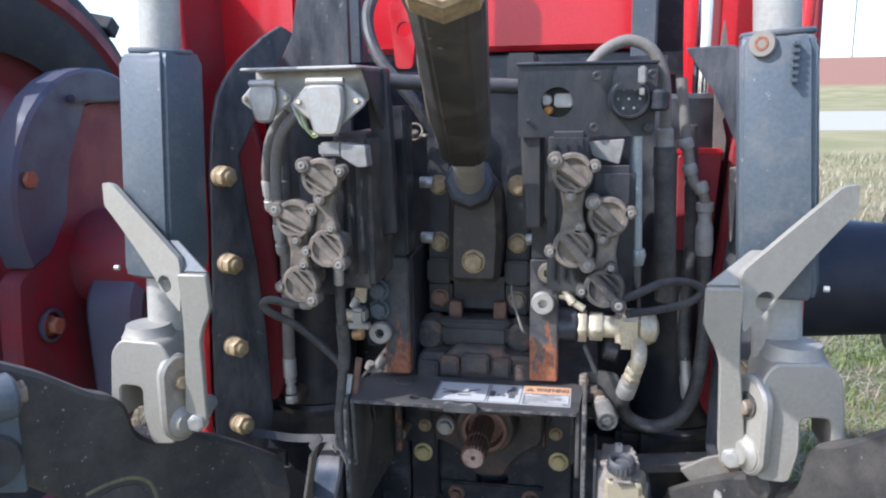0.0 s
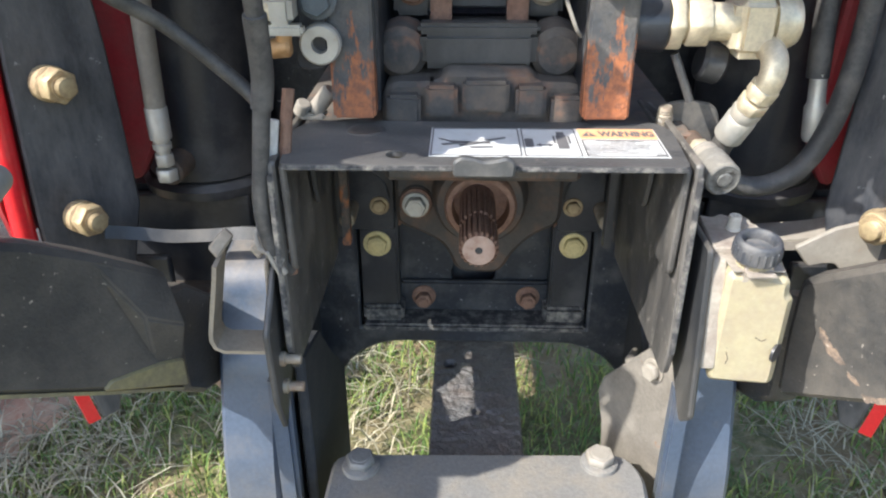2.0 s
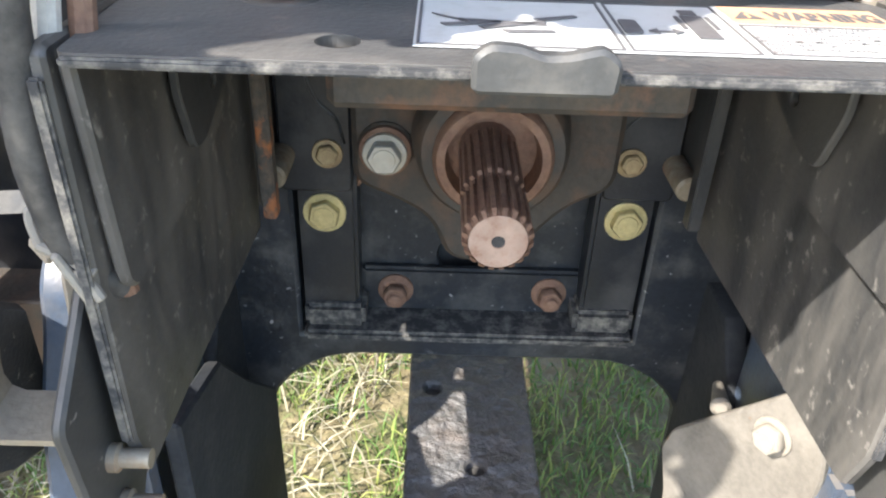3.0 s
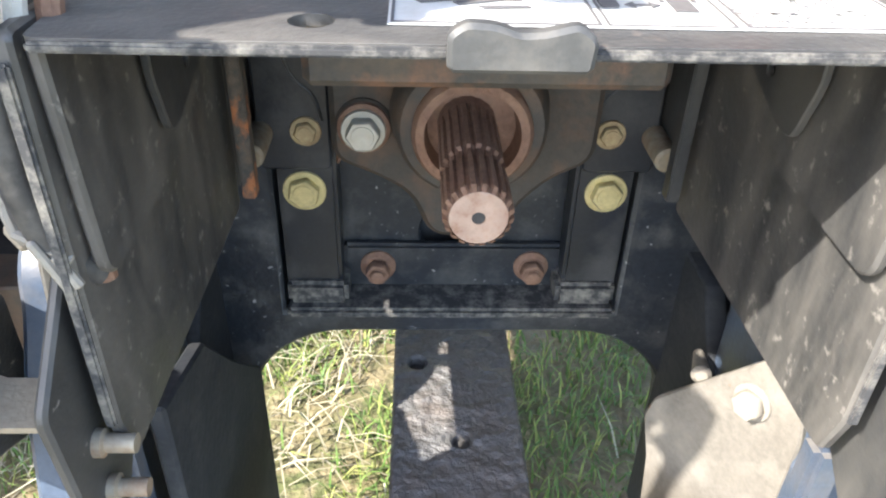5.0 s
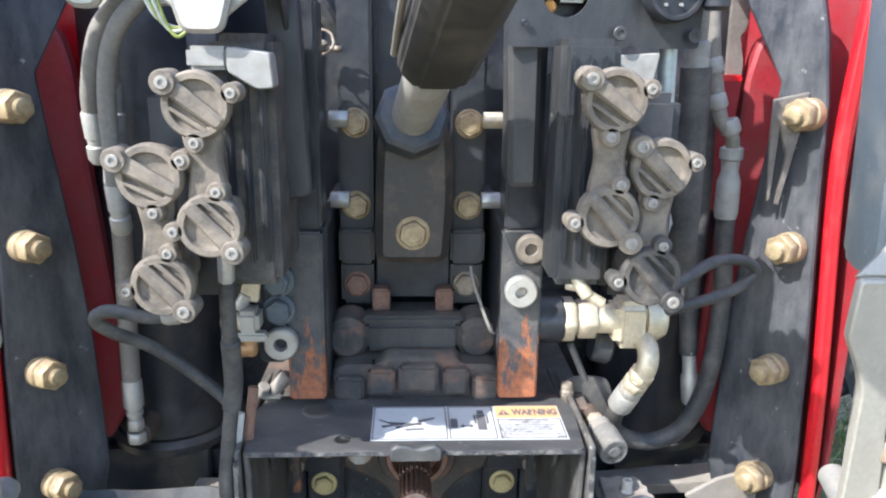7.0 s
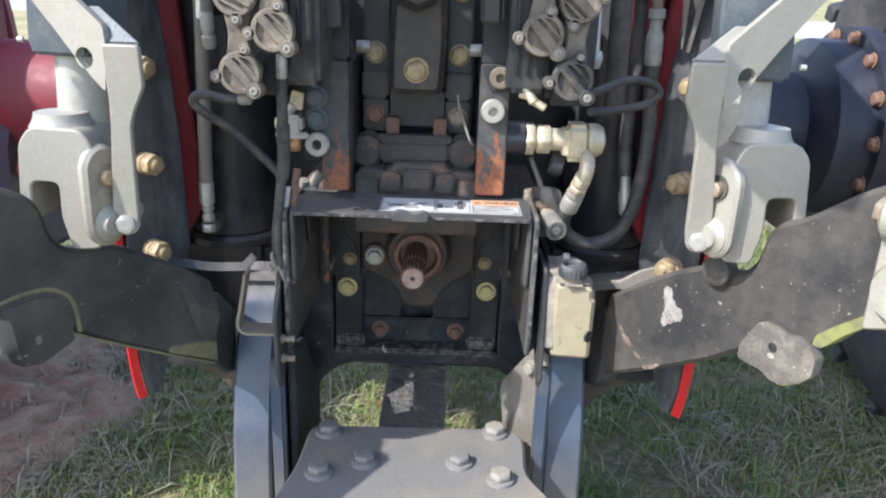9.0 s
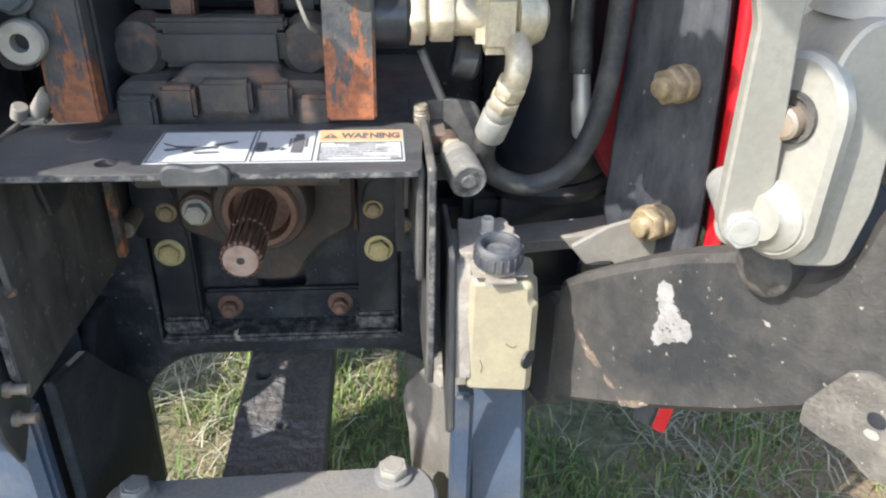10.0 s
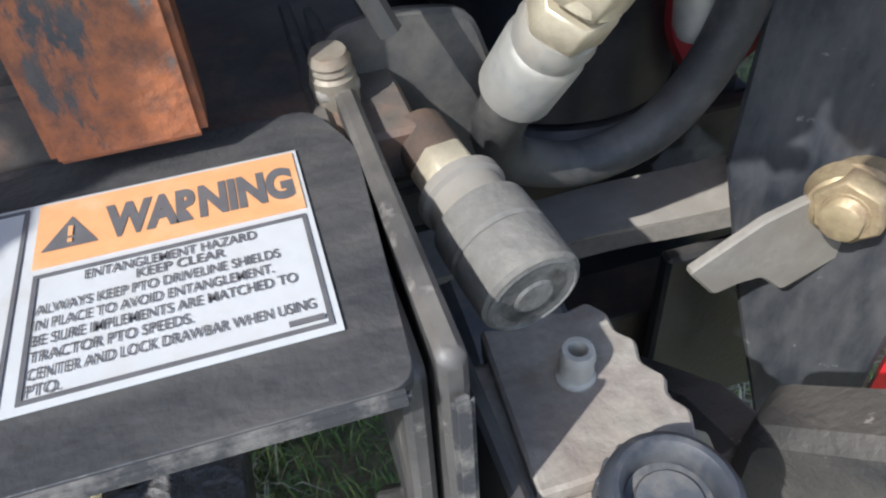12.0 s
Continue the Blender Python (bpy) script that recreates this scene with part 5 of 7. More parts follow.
# ---- hydraulic elbow and hose ----
elbow = thing("hydraulic_elbow", (0.18, 4.375, 0.90), "pale yellow-plated hydraulic elbow fitting with a big union nut", "pipe fitting")
part("port_boss", rod((0.112, 4.378, 0.938), (0.142, 4.378, 0.938), 0.0235, 28, 0.003), BLACK, elbow)
part("union_nut", join(hexagon((0.140, 4.378, 0.938), (0.153, 4.378, 0.938), 0.0225, 0.0015), hexagon((0.156, 4.378, 0.938), (0.174, 4.378, 0.938), 0.0200, 0.0015)), GOLD_PALE, elbow)
part("spigot", rod((0.150, 4.378, 0.938), (0.196, 4.378, 0.938), 0.0145, 24), GOLD_PALE, elbow)
part("body", soften(join(block(0.190, 0.226, 4.357, 4.401, 0.912, 0.960, 0.0)), 0.008, 3), GOLD_PALE, elbow)
part("bend", lathe([(0, 0.022), (0.012, 0.0225), (0.020, 0.018), (0.024, 0.008)], (0.222, 4.380, 0.938), X, 24), GOLD_PALE, elbow)
part("swivel", hose([(0.219, 4.368, 0.922), (0.2205, 4.352, 0.917), (0.2190, 4.345, 0.903), (0.214, 4.350, 0.885)], 0.0100, 16), GOLD_PALE, elbow)
fit_d = Vector((-0.0103, 0.0297, -0.0480))
part("swivel_nut", hexagon(Vector((0.2165, 4.345, 0.897)), Vector((0.2165, 4.345, 0.897)) + fit_d * 0.22, 0.0120), GOLD_PALE, elbow)
part("swivel_nut", hexagon(Vector((0.2165, 4.345, 0.897)) + fit_d * 0.27, Vector((0.2165, 4.345, 0.897)) + fit_d * 0.46, 0.0122), GOLD_PALE, elbow)
part("drip_wire", rod((0.150, 4.37, 0.915), (0.166, 4.365, 0.878), 0.0035, 8), BLACK_DUSTY, elbow)
part("lower_plug", rod((0.176, 4.392, 0.905), (0.196, 4.392, 0.900), 0.016, 18, 0.003), BLACK_DUSTY, elbow)

hyd_hose = thing("hydraulic_hose", (0.25, 4.38, 0.80), "thick grey-black hydraulic hose looping up from the elbow, crimped ferrules", "hose")
part("ferrule", lathe([(0, 0.0112), (0.004, 0.0122), (0.010, 0.0112), (0.012, 0.0125), (0.034, 0.0125), (0.036, 0.0110)], Vector((0.2165, 4.345, 0.897)) + fit_d * 0.46, fit_d, 24), ZINC, hyd_hose)
part("hose", hose([(0.2062, 4.3745, 0.849), (0.2030, 4.385, 0.830), (0.2070, 4.396, 0.810), (0.222, 4.403, 0.795), (0.248, 4.405, 0.788), (0.276, 4.402, 0.801), (0.294, 4.398, 0.834), (0.303, 4.395, 0.885), (0.306, 4.396, 0.950), (0.302, 4.398, 1.010), (0.300, 4.396, 1.045)], 0.0092, 16), RUBBER, hyd_hose)
part("upper_ferrule", lathe([(0, 0.0100), (0.006, 0.0112), (0.036, 0.0110), (0.042, 0.0090), (0.046, 0.0080), (0.056, 0.0085), (0.058, 0.0108), (0.068, 0.0108), (0.070, 0.0070)], (0.300, 4.396, 1.035), Vector((-0.03, -0.02, 1)), 22), CAP_PALE, hyd_hose)
part("pipe", hose([(0.298, 4.394, 1.098), (0.294, 4.388, 1.115), (0.282, 4.388, 1.130), (0.275, 4.390, 1.160), (0.270, 4.392, 1.190), (0.262, 4.394, 1.260)], 0.0066, 14), CONDUIT, hyd_hose)
for px, py, pz in ((0.2935, 4.388, 1.117), (0.2790, 4.389, 1.140), (0.2730, 4.391, 1.172)):
    part("crimp_collar", lathe([(0, 0.0080), (0.002, 0.0092), (0.012, 0.0092), (0.014, 0.0078)], (px, py, pz), Vector((-0.35, 0.05, 1)), 18), CAP_PALE, hyd_hose)
part("small_ferrule", lathe([(0, 0.008), (0.004, 0.0095), (0.030, 0.0095), (0.034, 0.0075), (0.060, 0.007)], (0.292, 4.412, 0.830), Vector((-0.12, 0, 1)), 18), ZINC, hyd_hose)
part("rear_hose", hose([(0.285, 4.414, 0.885), (0.283, 4.42, 0.95), (0.288, 4.43, 1.05), (0.280, 4.43, 1.20)], 0.0095, 12), RUBBER, hyd_hose)

# ---- lift rods, latches and lower links, one of each to a side ----


def lift_rod(s):
    t = thing("lift_rod", (0.335 * s, 4.15, 0.86), "slate-painted lift rod with a pale cast clevis end" if s > 0 else "sunlit slate-painted lift rod with a pale cast clevis end", "lift rod", "lift rods")
    top, low = Vector((0.315 * s, 4.175, 1.296)), Vector((0.332 * s, 4.178, 1.044))
    d = (top - low)

    def box_tube():
        bm = bmesh.new()
        rows = []
        for f, w in ((0.0, 0.044), (0.03, 0.048), (0.96, 0.045), (1.0, 0.037)):
            c = low + d * f
            ring = []
            for k in range(8):
                a = k * math.tau / 8 + radians(45 - 12) * 1.0
                rr = w if k % 2 == 0 else w * 0.80
                ring.append(bm.verts.new(c + Vector((math.cos(a) * rr, math.sin(a) * rr, 0))))
            rows.append(ring)
        for a, b in zip(rows, rows[1:]):
            for k in range(8):
                bm.faces.new((a[k], a[(k + 1) % 8], b[(k + 1) % 8], b[k]))
        bm.faces.new(rows[0])
        bm.faces.new(rows[-1])
        return soften(bm, 0.004, 2, 20)
    part("box_tube", box_tube(), STEEL_BLUE, t, "slate-painted box tube")
    part("upper_rod", rod(low + d * 0.98, low + d * 2.0, 0.0215, 24), TUBE_GREY, t, "pale grey rod")
    part("collar", rod(low + d * 0.985, low + d * 1.01, 0.034, 28, 0.002), STEEL_BLUE, t)
    prof = []
    for i in range(26):
        prof += [(i * 0.0035, 0.0240), (i * 0.0035 + 0.00175, 0.0243)]
    part("threaded_rod", lathe(prof, low - d.normalized() * 0.082, d, 28), TUBE_GREY, t, "pale worn threaded rod")
    bolt(t, (0.362 * s, 4.13, 1.06), Vector((s, -0.2, 0)), 0.003, 0.005, ZINC, 0, socket=True, name="grease_nipple")
    if s > 0:
        spot, n = Vector((0.295, 4.1405, 1.285)), Vector((-0.5, -0.86, 0))
        part("bare_spot", lathe([(-0.004, 0.0120), (0.0006, 0.0115), (0.0008, 0.001)], spot, n, 20), PLATE_SAND, t, "bare pale patch round a rusty hole")
        part("rusty_hole", lathe([(0.0, 0.0066), (0.0014, 0.0062), (0.0012, 0.0040), (-0.001, 0.0036), (-0.001, 0.0001)], spot, n, 16), RUST_PATCH, t)
        for k in range(6):
            part("cast_mark", block(0.3205, 0.3255, 4.130, 4.138, 1.250 + k * 0.0065, 1.2535 + k * 0.0065, 0.0005), STEEL_BLUE, t)
    # fork, slotted beside its outer leg
    dz = 0.0 if s > 0 else -0.010
    dx = -0.008 if s > 0 else -0.016
    fork = [(0.320, 0.868), (0.319, 0.972), (0.329, 0.988), (0.378, 0.990), (0.391, 0.974), (0.398, 0.905), (0.386, 0.890), (0.3835, 0.936), (0.356, 0.935), (0.3575, 0.900), (0.350, 0.866)]
    part("fork", slab(round_outline([((x + dx) * s, z + dz) for x, z in fork], 0.008), 0.070, (0, 4.152, 0), r=0.007), SILVER, t, "pale cast fork")
    part("fork_shoulder", lathe([(0, 0.0310), (0.004, 0.0285), (0.009, 0.0262), (0.014, 0.0252)], (0.345 * s, 4.150, 0.986 + dz), Z, 28), SILVER, t)
    link_face = Vector((-s * 0.88, -0.47, 0)).normalized()
    up = Vector((link_face.y, -link_face.x, 0))
    foot = Vector(((0.310 if s > 0 else 0.306) * s, 4.130, dz))
    def oval(w):
        return [(w * math.cos(k / 24 * math.tau) * 0.85, 0.921 + (0.024 if math.sin(k / 24 * math.tau) > 0 else -0.024) + w * math.sin(k / 24 * math.tau)) for k in range(24)]
    tongue = part("side_link", slab(oval(0.0280), 0.012, foot + link_face * 0.004, up, Z, r=0.003), SILVER, t, "pale oval side link")
    if s < 0:
        part("tan_face", slab(oval(0.0250), 0.002, foot + link_face * 0.0104, up, Z, r=0.0008), HOOK_TAN, tongue, "tan-stained face")
    o = foot + link_face * 0.0105
    part("recess", lathe([(0.0, 0.0125), (0.0022, 0.0122), (0.0022, 0.0100), (0.0004, 0.0098), (0.0004, 0.0001)], o + Z * 0.943, link_face, 24), BOLT_DULL if s < 0 else GRIME_DARK, t)
    part("cross_pin", lathe([(-0.006, 0.0078), (0.0065, 0.0078), (0.0078, 0.0062), (0.0080, 0.0001)], o + Z * 0.941, link_face, 20), GOLD if s < 0 else BOLT_DULL, t)
    part("pin_boss", lathe([(-0.004, 0.0200), (0.001, 0.0185), (0.004, 0.0135), (0.006, 0.0118), (0.008, 0.0112)], o + Z * 0.893, link_face, 26), SILVER, t, "turned boss round the pin")
    if s > 0:
        t.location.x += 0.008
    return t


def latch(s):
    t = thing("sway_latch", (0.285 * s, 4.10, 0.875), "bright pale-grey painted blade-shaped sway latch" if s < 0 else "pale blue-grey painted blade-shaped sway latch", "latch", "latches")
    # blade turned outward, strap leaning back towards its pin
    bu = Vector((1, 0.30 * s, 0)).normalized()
    ox = 0.298 * s
    blade = [(-0.086, 1.154), (-0.070, 1.152), (0.022, 1.076), (0.023, 1.060), (0.018, 1.016), (0.003, 1.030), (-0.036, 1.075), (-0.066, 1.108), (-0.086, 1.128)]
    part("blade", slab(round_outline([(-q * s if s > 0 else q, z) for q, z in blade], 0.004, 4), 0.007, (ox, 4.121, 0), bu, Z, holes=[(0.002 * s, 1.046, 0.0098)], r=0.0012), SILVER, t)
    lean = Vector((0, -0.10, 1))
    sp = [(0.280, 1.062), (0.246, 1.062), (0.246, 1.024), (0.258, 1.000), (0.263, 0.985), (0.268, 0.890), (0.272, 0.878), (0.280, 0.871), (0.290, 0.873), (0.295, 0.884), (0.293, 0.900), (0.282, 0.985), (0.280, 1.012)]
    part("strap", slab(round_outline([(x * s, z - 1.062) for x, z in sp], 0.003, 3), 0.008, (0, 4.112, 1.060), X, lean, r=0.0012), SILVER, t)
    fold = [(0.281, 1.062), (0.246, 1.062), (0.288, 1.098), (0.300, 1.098)]
    # left fold takes a darker colour for the shade the tube casts on it
    part("fold", slab([(x * s, z - 1.062) for x, z in fold], 0.006, (0, 4.116, 1.060), X, Vector((0, 0.5, 0.866)), r=0.001), SILVER if s > 0 else STEEL_BLUE, t)
    pin = Vector((0.283 * s, 4.133, 0.883))
    part("pin", lathe([(-0.05, 0.010), (0.002, 0.010), (0.002, 0.0128), (0.005, 0.0128), (0.0060, 0.0118)], pin, Vector((-0.25 * s, -1, 0)), 26), ZINC, t, "flanged pin")
    bolt(t, pin + Vector((-0.25 * s, -1, 0)).normalized() * 0.006, Vector((-0.25 * s, -1, 0)), 0.0108, 0.007, ZINC, 0, name="pin_head")
    if s > 0:
        t.location += Vector((0.016, 0, 0.003))
    return t


def face_of(u):
    n = u.cross(Z)
    return n if n.y < 0 else -n


def twist(base, u, face, a):
    """The sloping facet near a link's inner end."""
    bm = bmesh.new()

    def at(x, z, h):
        return bm.verts.new(base + u * a(x) + Z * z + face * (0.0145 + h))
    top = [at(0.285, 0.796, 0.0), at(0.268, 0.773, 0.0), at(0.252, 0.754, 0.0)]
    mid = [at(0.270, 0.735, 0.012), at(0.260, 0.722, 0.014), at(0.252, 0.712, 0.014)]
    low = [at(0.266, 0.684, 0.0), at(0.260, 0.678, 0.0), at(0.252, 0.670, 0.0)]
    for p, q in ((top, mid), (mid, low)):
        for i in range(2):
            bm.faces.new((p[i], p[i + 1], q[i + 1], q[i]))
    bm.faces.new((top[2], low[2], mid[2]))
    bm.faces.new((top[0], mid[0], low[0]))
    bm.faces.new((top[0], low[0], low[1], low[2], top[2], top[1]))
    return soften(bm, 0.002, 2)


def ragged(outline, amount, seed):
    """An outline broken up by small uneven nicks."""
    rng = random.Random(seed)
    done = []
    for (x0, y0), (x1, y1) in zip(outline, outline[1:] + outline[:1]):
        n = max(1, int(math.hypot(x1 - x0, y1 - y0) / 0.0022))
        for i in range(n):
            k = i / n
            done.append((x0 + (x1 - x0) * k + rng.uniform(-0.5, 0.5) * amount, y0 + (y1 - y0) * k + rng.uniform(-0.5, 0.5) * amount))
    return done


def lower_link(s):
    t = thing("lower_link", (0.31 * s, 4.15, 0.64), "cranked dusty black lower hitch link, scraped paint, drilled lug" if s > 0 else "cranked black lower hitch link with worn edges, drilled lug", "lower link", "lower links")
    u = Vector((0.537 * s, -0.843, 0)).normalized()
    face = face_of(u)
    base = Vector((0.2877 * s, 4.2353, 0)) - face * 0.015

    def a(x):
        return (x - 0.2877) / 0.537
    top = [(0.251, 0.700), (0.251, 0.756), (0.258, 0.765), (0.281, 0.796), (0.304, 0.823), (0.326, 0.843), (0.338, 0.842), (0.350, 0.849), (0.358, 0.865), (0.362, 0.900), (0.369, 0.915), (0.382, 0.926), (0.407, 0.962), (0.440, 0.998), (0.490, 1.02)]
    low = [(0.500, 0.930), (0.450, 0.885), (0.423, 0.846), (0.411, 0.826), (0.402, 0.806), (0.388, 0.798), (0.370, 0.785), (0.360, 0.768), (0.338, 0.737), (0.316, 0.711), (0.288, 0.680), (0.262, 0.653), (0.253, 0.643)]
    part("beam", slab(round_outline([(a(x), z) for x, z in top + low], 0.008, 3), 0.030, base, u, Z, r=0.005), LINK_PAINT, t)
    edge_pts = [base + u * a(x) + Z * (z - 0.0015) for x, z in ((0.254, 0.643), (0.288, 0.680), (0.338, 0.737), (0.354, 0.757))]
    n = u.cross(Z)
    if s < 0:
        part("twisted_end", twist(base, u, face_of(u), a), LINK_PAINT, t, "dusty facet where the link twists")
        # dusty lower corner; its yellowish colour also holds the sunlight that falls there
        part("lower_facet", slab(round_outline([(a(0.252), 0.645), (a(0.252), 0.674), (a(0.264), 0.682), (a(0.288), 0.692), (a(0.292), 0.686)], 0.003, 3), 0.005, base + face_of(u) * 0.015, u, Z, r=0.0018), YELLOW_EDGE, t, "dusty lower facet with sunlit yellowish tone in its colour")
        part("lower_edge", strap(edge_pts, 0.026, 0.003, n), YELLOW_EDGE, t, "worn yellowish edge")
    inward = Vector((-0.02 * s, 1.0, 0)).normalized()
    part("inner_end", slab([(-0.004, 0.634), (-0.004, 0.737), (0.03, 0.725), (0.085, 0.680), (0.085, 0.58), (0.03, 0.605)], 0.024, Vector((0.266 * s, 4.300, 0)), inward, Z, r=0.004), LINK_PAINT, t)
    lug_pts = [(0.3585, 0.761), (0.3583, 0.775), (0.363, 0.792), (0.3675, 0.807), (0.3731, 0.8125), (0.380, 0.8115), (0.3854, 0.808), (0.394, 0.811), (0.3985, 0.806), (0.403, 0.793), (0.4026, 0.776), (0.397, 0.764), (0.388, 0.754), (0.381, 0.752), (0.3735, 0.7585), (0.366, 0.759)]
    if s < 0:
        lug_pts = [(0.354, 0.749), (0.354, 0.777), (0.361, 0.803), (0.374, 0.808), (0.391, 0.804), (0.394, 0.782), (0.391, 0.750), (0.385, 0.740), (0.374, 0.736)]
    lug_pts = round_outline([(a(x), z) for x, z in lug_pts], 0.003)
    hole_x, hole_z = (0.3785, 0.7875) if s > 0 else (0.374, 0.763)
    part("lug", slab(lug_pts, 0.014, base + face * 0.0115, u, Z, holes=[(a(hole_x), hole_z, 0.0052)], r=0.002), LINK_PAINT if s < 0 else material("scraped_lug", (0.105, 0.094, 0.080), 0.6, dirt=(0.27, 0.235, 0.19), dirt_at=(0.45, 0.78), dirt_scale=32, chips=(0.36, 0.33, 0.28), chips_at=(0.66, 0.70), chips_scale=140, bump=0.6), t)
    # left hole's disc is pale to paint in the bright light seen in it
    part("lug_hole", lathe([(0, 0.0054), (0.01, 0.0052)], base + u * a(hole_x) + Z * hole_z + face * 0.0075, face, 18), BLACK if s > 0 else WORN_AND_LIT, t)
    if s < 0:
        part("lug_cheek", slab(round_outline([(a(0.384), 0.745), (a(0.387), 0.795), (a(0.397), 0.802), (a(0.395), 0.760)], 0.003, 3), 0.010, base + face * 0.0135, u, Z, r=0.003), LUG_STEEL, t, "scraped pale cheek of the lug")
    if s > 0:
        peel = [(0.2990, 0.797), (0.3005, 0.802), (0.3040, 0.802), (0.3060, 0.798), (0.3065, 0.791), (0.3095, 0.787), (0.3110, 0.783), (0.3145, 0.781), (0.3155, 0.774), (0.3150, 0.768), (0.3080, 0.762), (0.3055, 0.757), (0.3020, 0.751), (0.3000, 0.756), (0.3005, 0.766), (0.3015, 0.772), (0.3020, 0.780), (0.2995, 0.787)]
        peel = ragged([(a(x), z) for x, z in peel], 0.0022, 5)
        part("bare_patch", slab(peel, 0.0006, base + face * 0.0154, u, Z, r=0), material("flaked_patch", (0.29, 0.275, 0.255), 0.65, dirt=(0.20, 0.185, 0.165), dirt_at=(0.44, 0.66), dirt_scale=70, chips=(0.07, 0.065, 0.06), chips_at=(0.62, 0.65), chips_scale=130, bump=0.5), t, "pale patch of flaked paint")
        scrape_mat = material("rusty_scrape", (0.20, 0.145, 0.105), 0.8, dirt=(0.075, 0.062, 0.052), dirt_at=(0.42, 0.62), dirt_scale=85, chips=(0.32, 0.26, 0.20), chips_at=(0.60, 0.66), chips_scale=90, bump=0.6)
        for k, outline in enumerate((((0.2650, 0.7265), (0.2672, 0.7255), (0.2725, 0.7165), (0.2765, 0.7130), (0.2800, 0.7075), (0.2775, 0.7050), (0.2725, 0.7075), (0.2685, 0.7145), (0.2655, 0.7200)),
                                     ((0.2810, 0.7030), (0.2850, 0.7010), (0.2875, 0.6965), (0.2850, 0.6960), (0.2822, 0.6985)),
                                     ((0.2890, 0.6910), (0.2940, 0.6945), (0.3000, 0.7010), (0.3035, 0.7020), (0.3010, 0.6965), (0.2960, 0.6905), (0.2915, 0.6862)))):
            part("rust_scrape", slab(ragged([(a(x), z) for x, z in outline], 0.0016, 11 + k), 0.0006, base + face * 0.0153, u, Z, r=0), scrape_mat, t, "brown scrape through the paint")
        part("rubber_stop", lathe([(0, 0.018), (0.014, 0.017), (0.020, 0.010), (0.021, 0.001)], base + u * a(0.337) + Z * 0.846 + face * 0.010, face, 20), GRIME_DARK, t)
    # right: black line painting the shade of a recess; left: raised yellowish ridge
    part("web_line", hose([base + u * a(x) + Z * z + face * 0.0132 for x, z in (((0.347, 0.797), (0.353, 0.808), (0.362, 0.817), (0.373, 0.823), (0.382, 0.819), (0.389, 0.815), (0.399, 0.812)) if s > 0 else ((0.392, 0.812), (0.378, 0.815), (0.364, 0.812), (0.354, 0.800), (0.350, 0.782), (0.349, 0.754)))], 0.0018 if s > 0 else 0.0030, 8), BLACK if s > 0 else YELLOW_EDGE, t)
    if s > 0:
        moss = material("mossy_yellow_edge", (0.22, 0.23, 0.07), 0.8, dirt=(0.13, 0.12, 0.075), dirt_at=(0.45, 0.7), dirt_scale=60)
        part("mossy_edge", strap([base + u * a(x) + Z * z for x, z in ((0.404, 0.809), (0.412, 0.827), (0.424, 0.846), (0.446, 0.880))], 0.028, 0.003, n), moss, t, "yellow-green stained edge")
        patch = round_outline([(a(x), z) for x, z in ((0.3985, 0.807), (0.4035, 0.8065), (0.413, 0.8265), (0.425, 0.848), (0.440, 0.871), (0.434, 0.873), (0.420, 0.852), (0.408, 0.833), (0.400, 0.818))], 0.003, 3)
        part("mossy_patch", slab(patch, 0.0006, base + face * 0.0154, u, Z, r=0), moss, t, "yellow-green stain along the lower edge")
        part("lug_stain", strap([base + u * a(x) + Z * (z - 0.0006) + face * 0.0115 for x, z in ((0.384, 0.7525), (0.3885, 0.7545), (0.397, 0.7645), (0.4015, 0.7745))], 0.0120, 0.0012, n), moss, t, "yellow-green stain under the lug")
        scuff = [(a(0.3785) + 0.0042 * math.cos(k / 12 * math.tau), 0.7785 + 0.0028 * math.sin(k / 12 * math.tau)) for k in range(12)]
        part("scuff", slab(scuff, 0.0006, base + face * 0.0187, u, Z, r=0), ZINC, t, "bright scuffed spot below the hole")
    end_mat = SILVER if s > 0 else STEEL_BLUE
    c = base + u * a(0.424) + Z * 0.952 + face * 0.022
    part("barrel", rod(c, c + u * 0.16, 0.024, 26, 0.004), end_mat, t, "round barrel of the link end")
    bolt(t, c, -u, 0.013, 0.010, BOLT_DULL, 1.3)
    c = base + u * a(0.440) + Z * 0.890
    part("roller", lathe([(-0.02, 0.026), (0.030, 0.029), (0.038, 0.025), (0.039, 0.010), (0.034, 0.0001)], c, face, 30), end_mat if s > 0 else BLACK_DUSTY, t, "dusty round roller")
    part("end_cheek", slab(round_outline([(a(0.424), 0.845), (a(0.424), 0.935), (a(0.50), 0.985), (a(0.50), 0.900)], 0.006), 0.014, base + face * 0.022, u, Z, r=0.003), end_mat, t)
    return t


for s in (-1, 1):
    lift_rod(s)
    latch(s)
    lower_link(s)

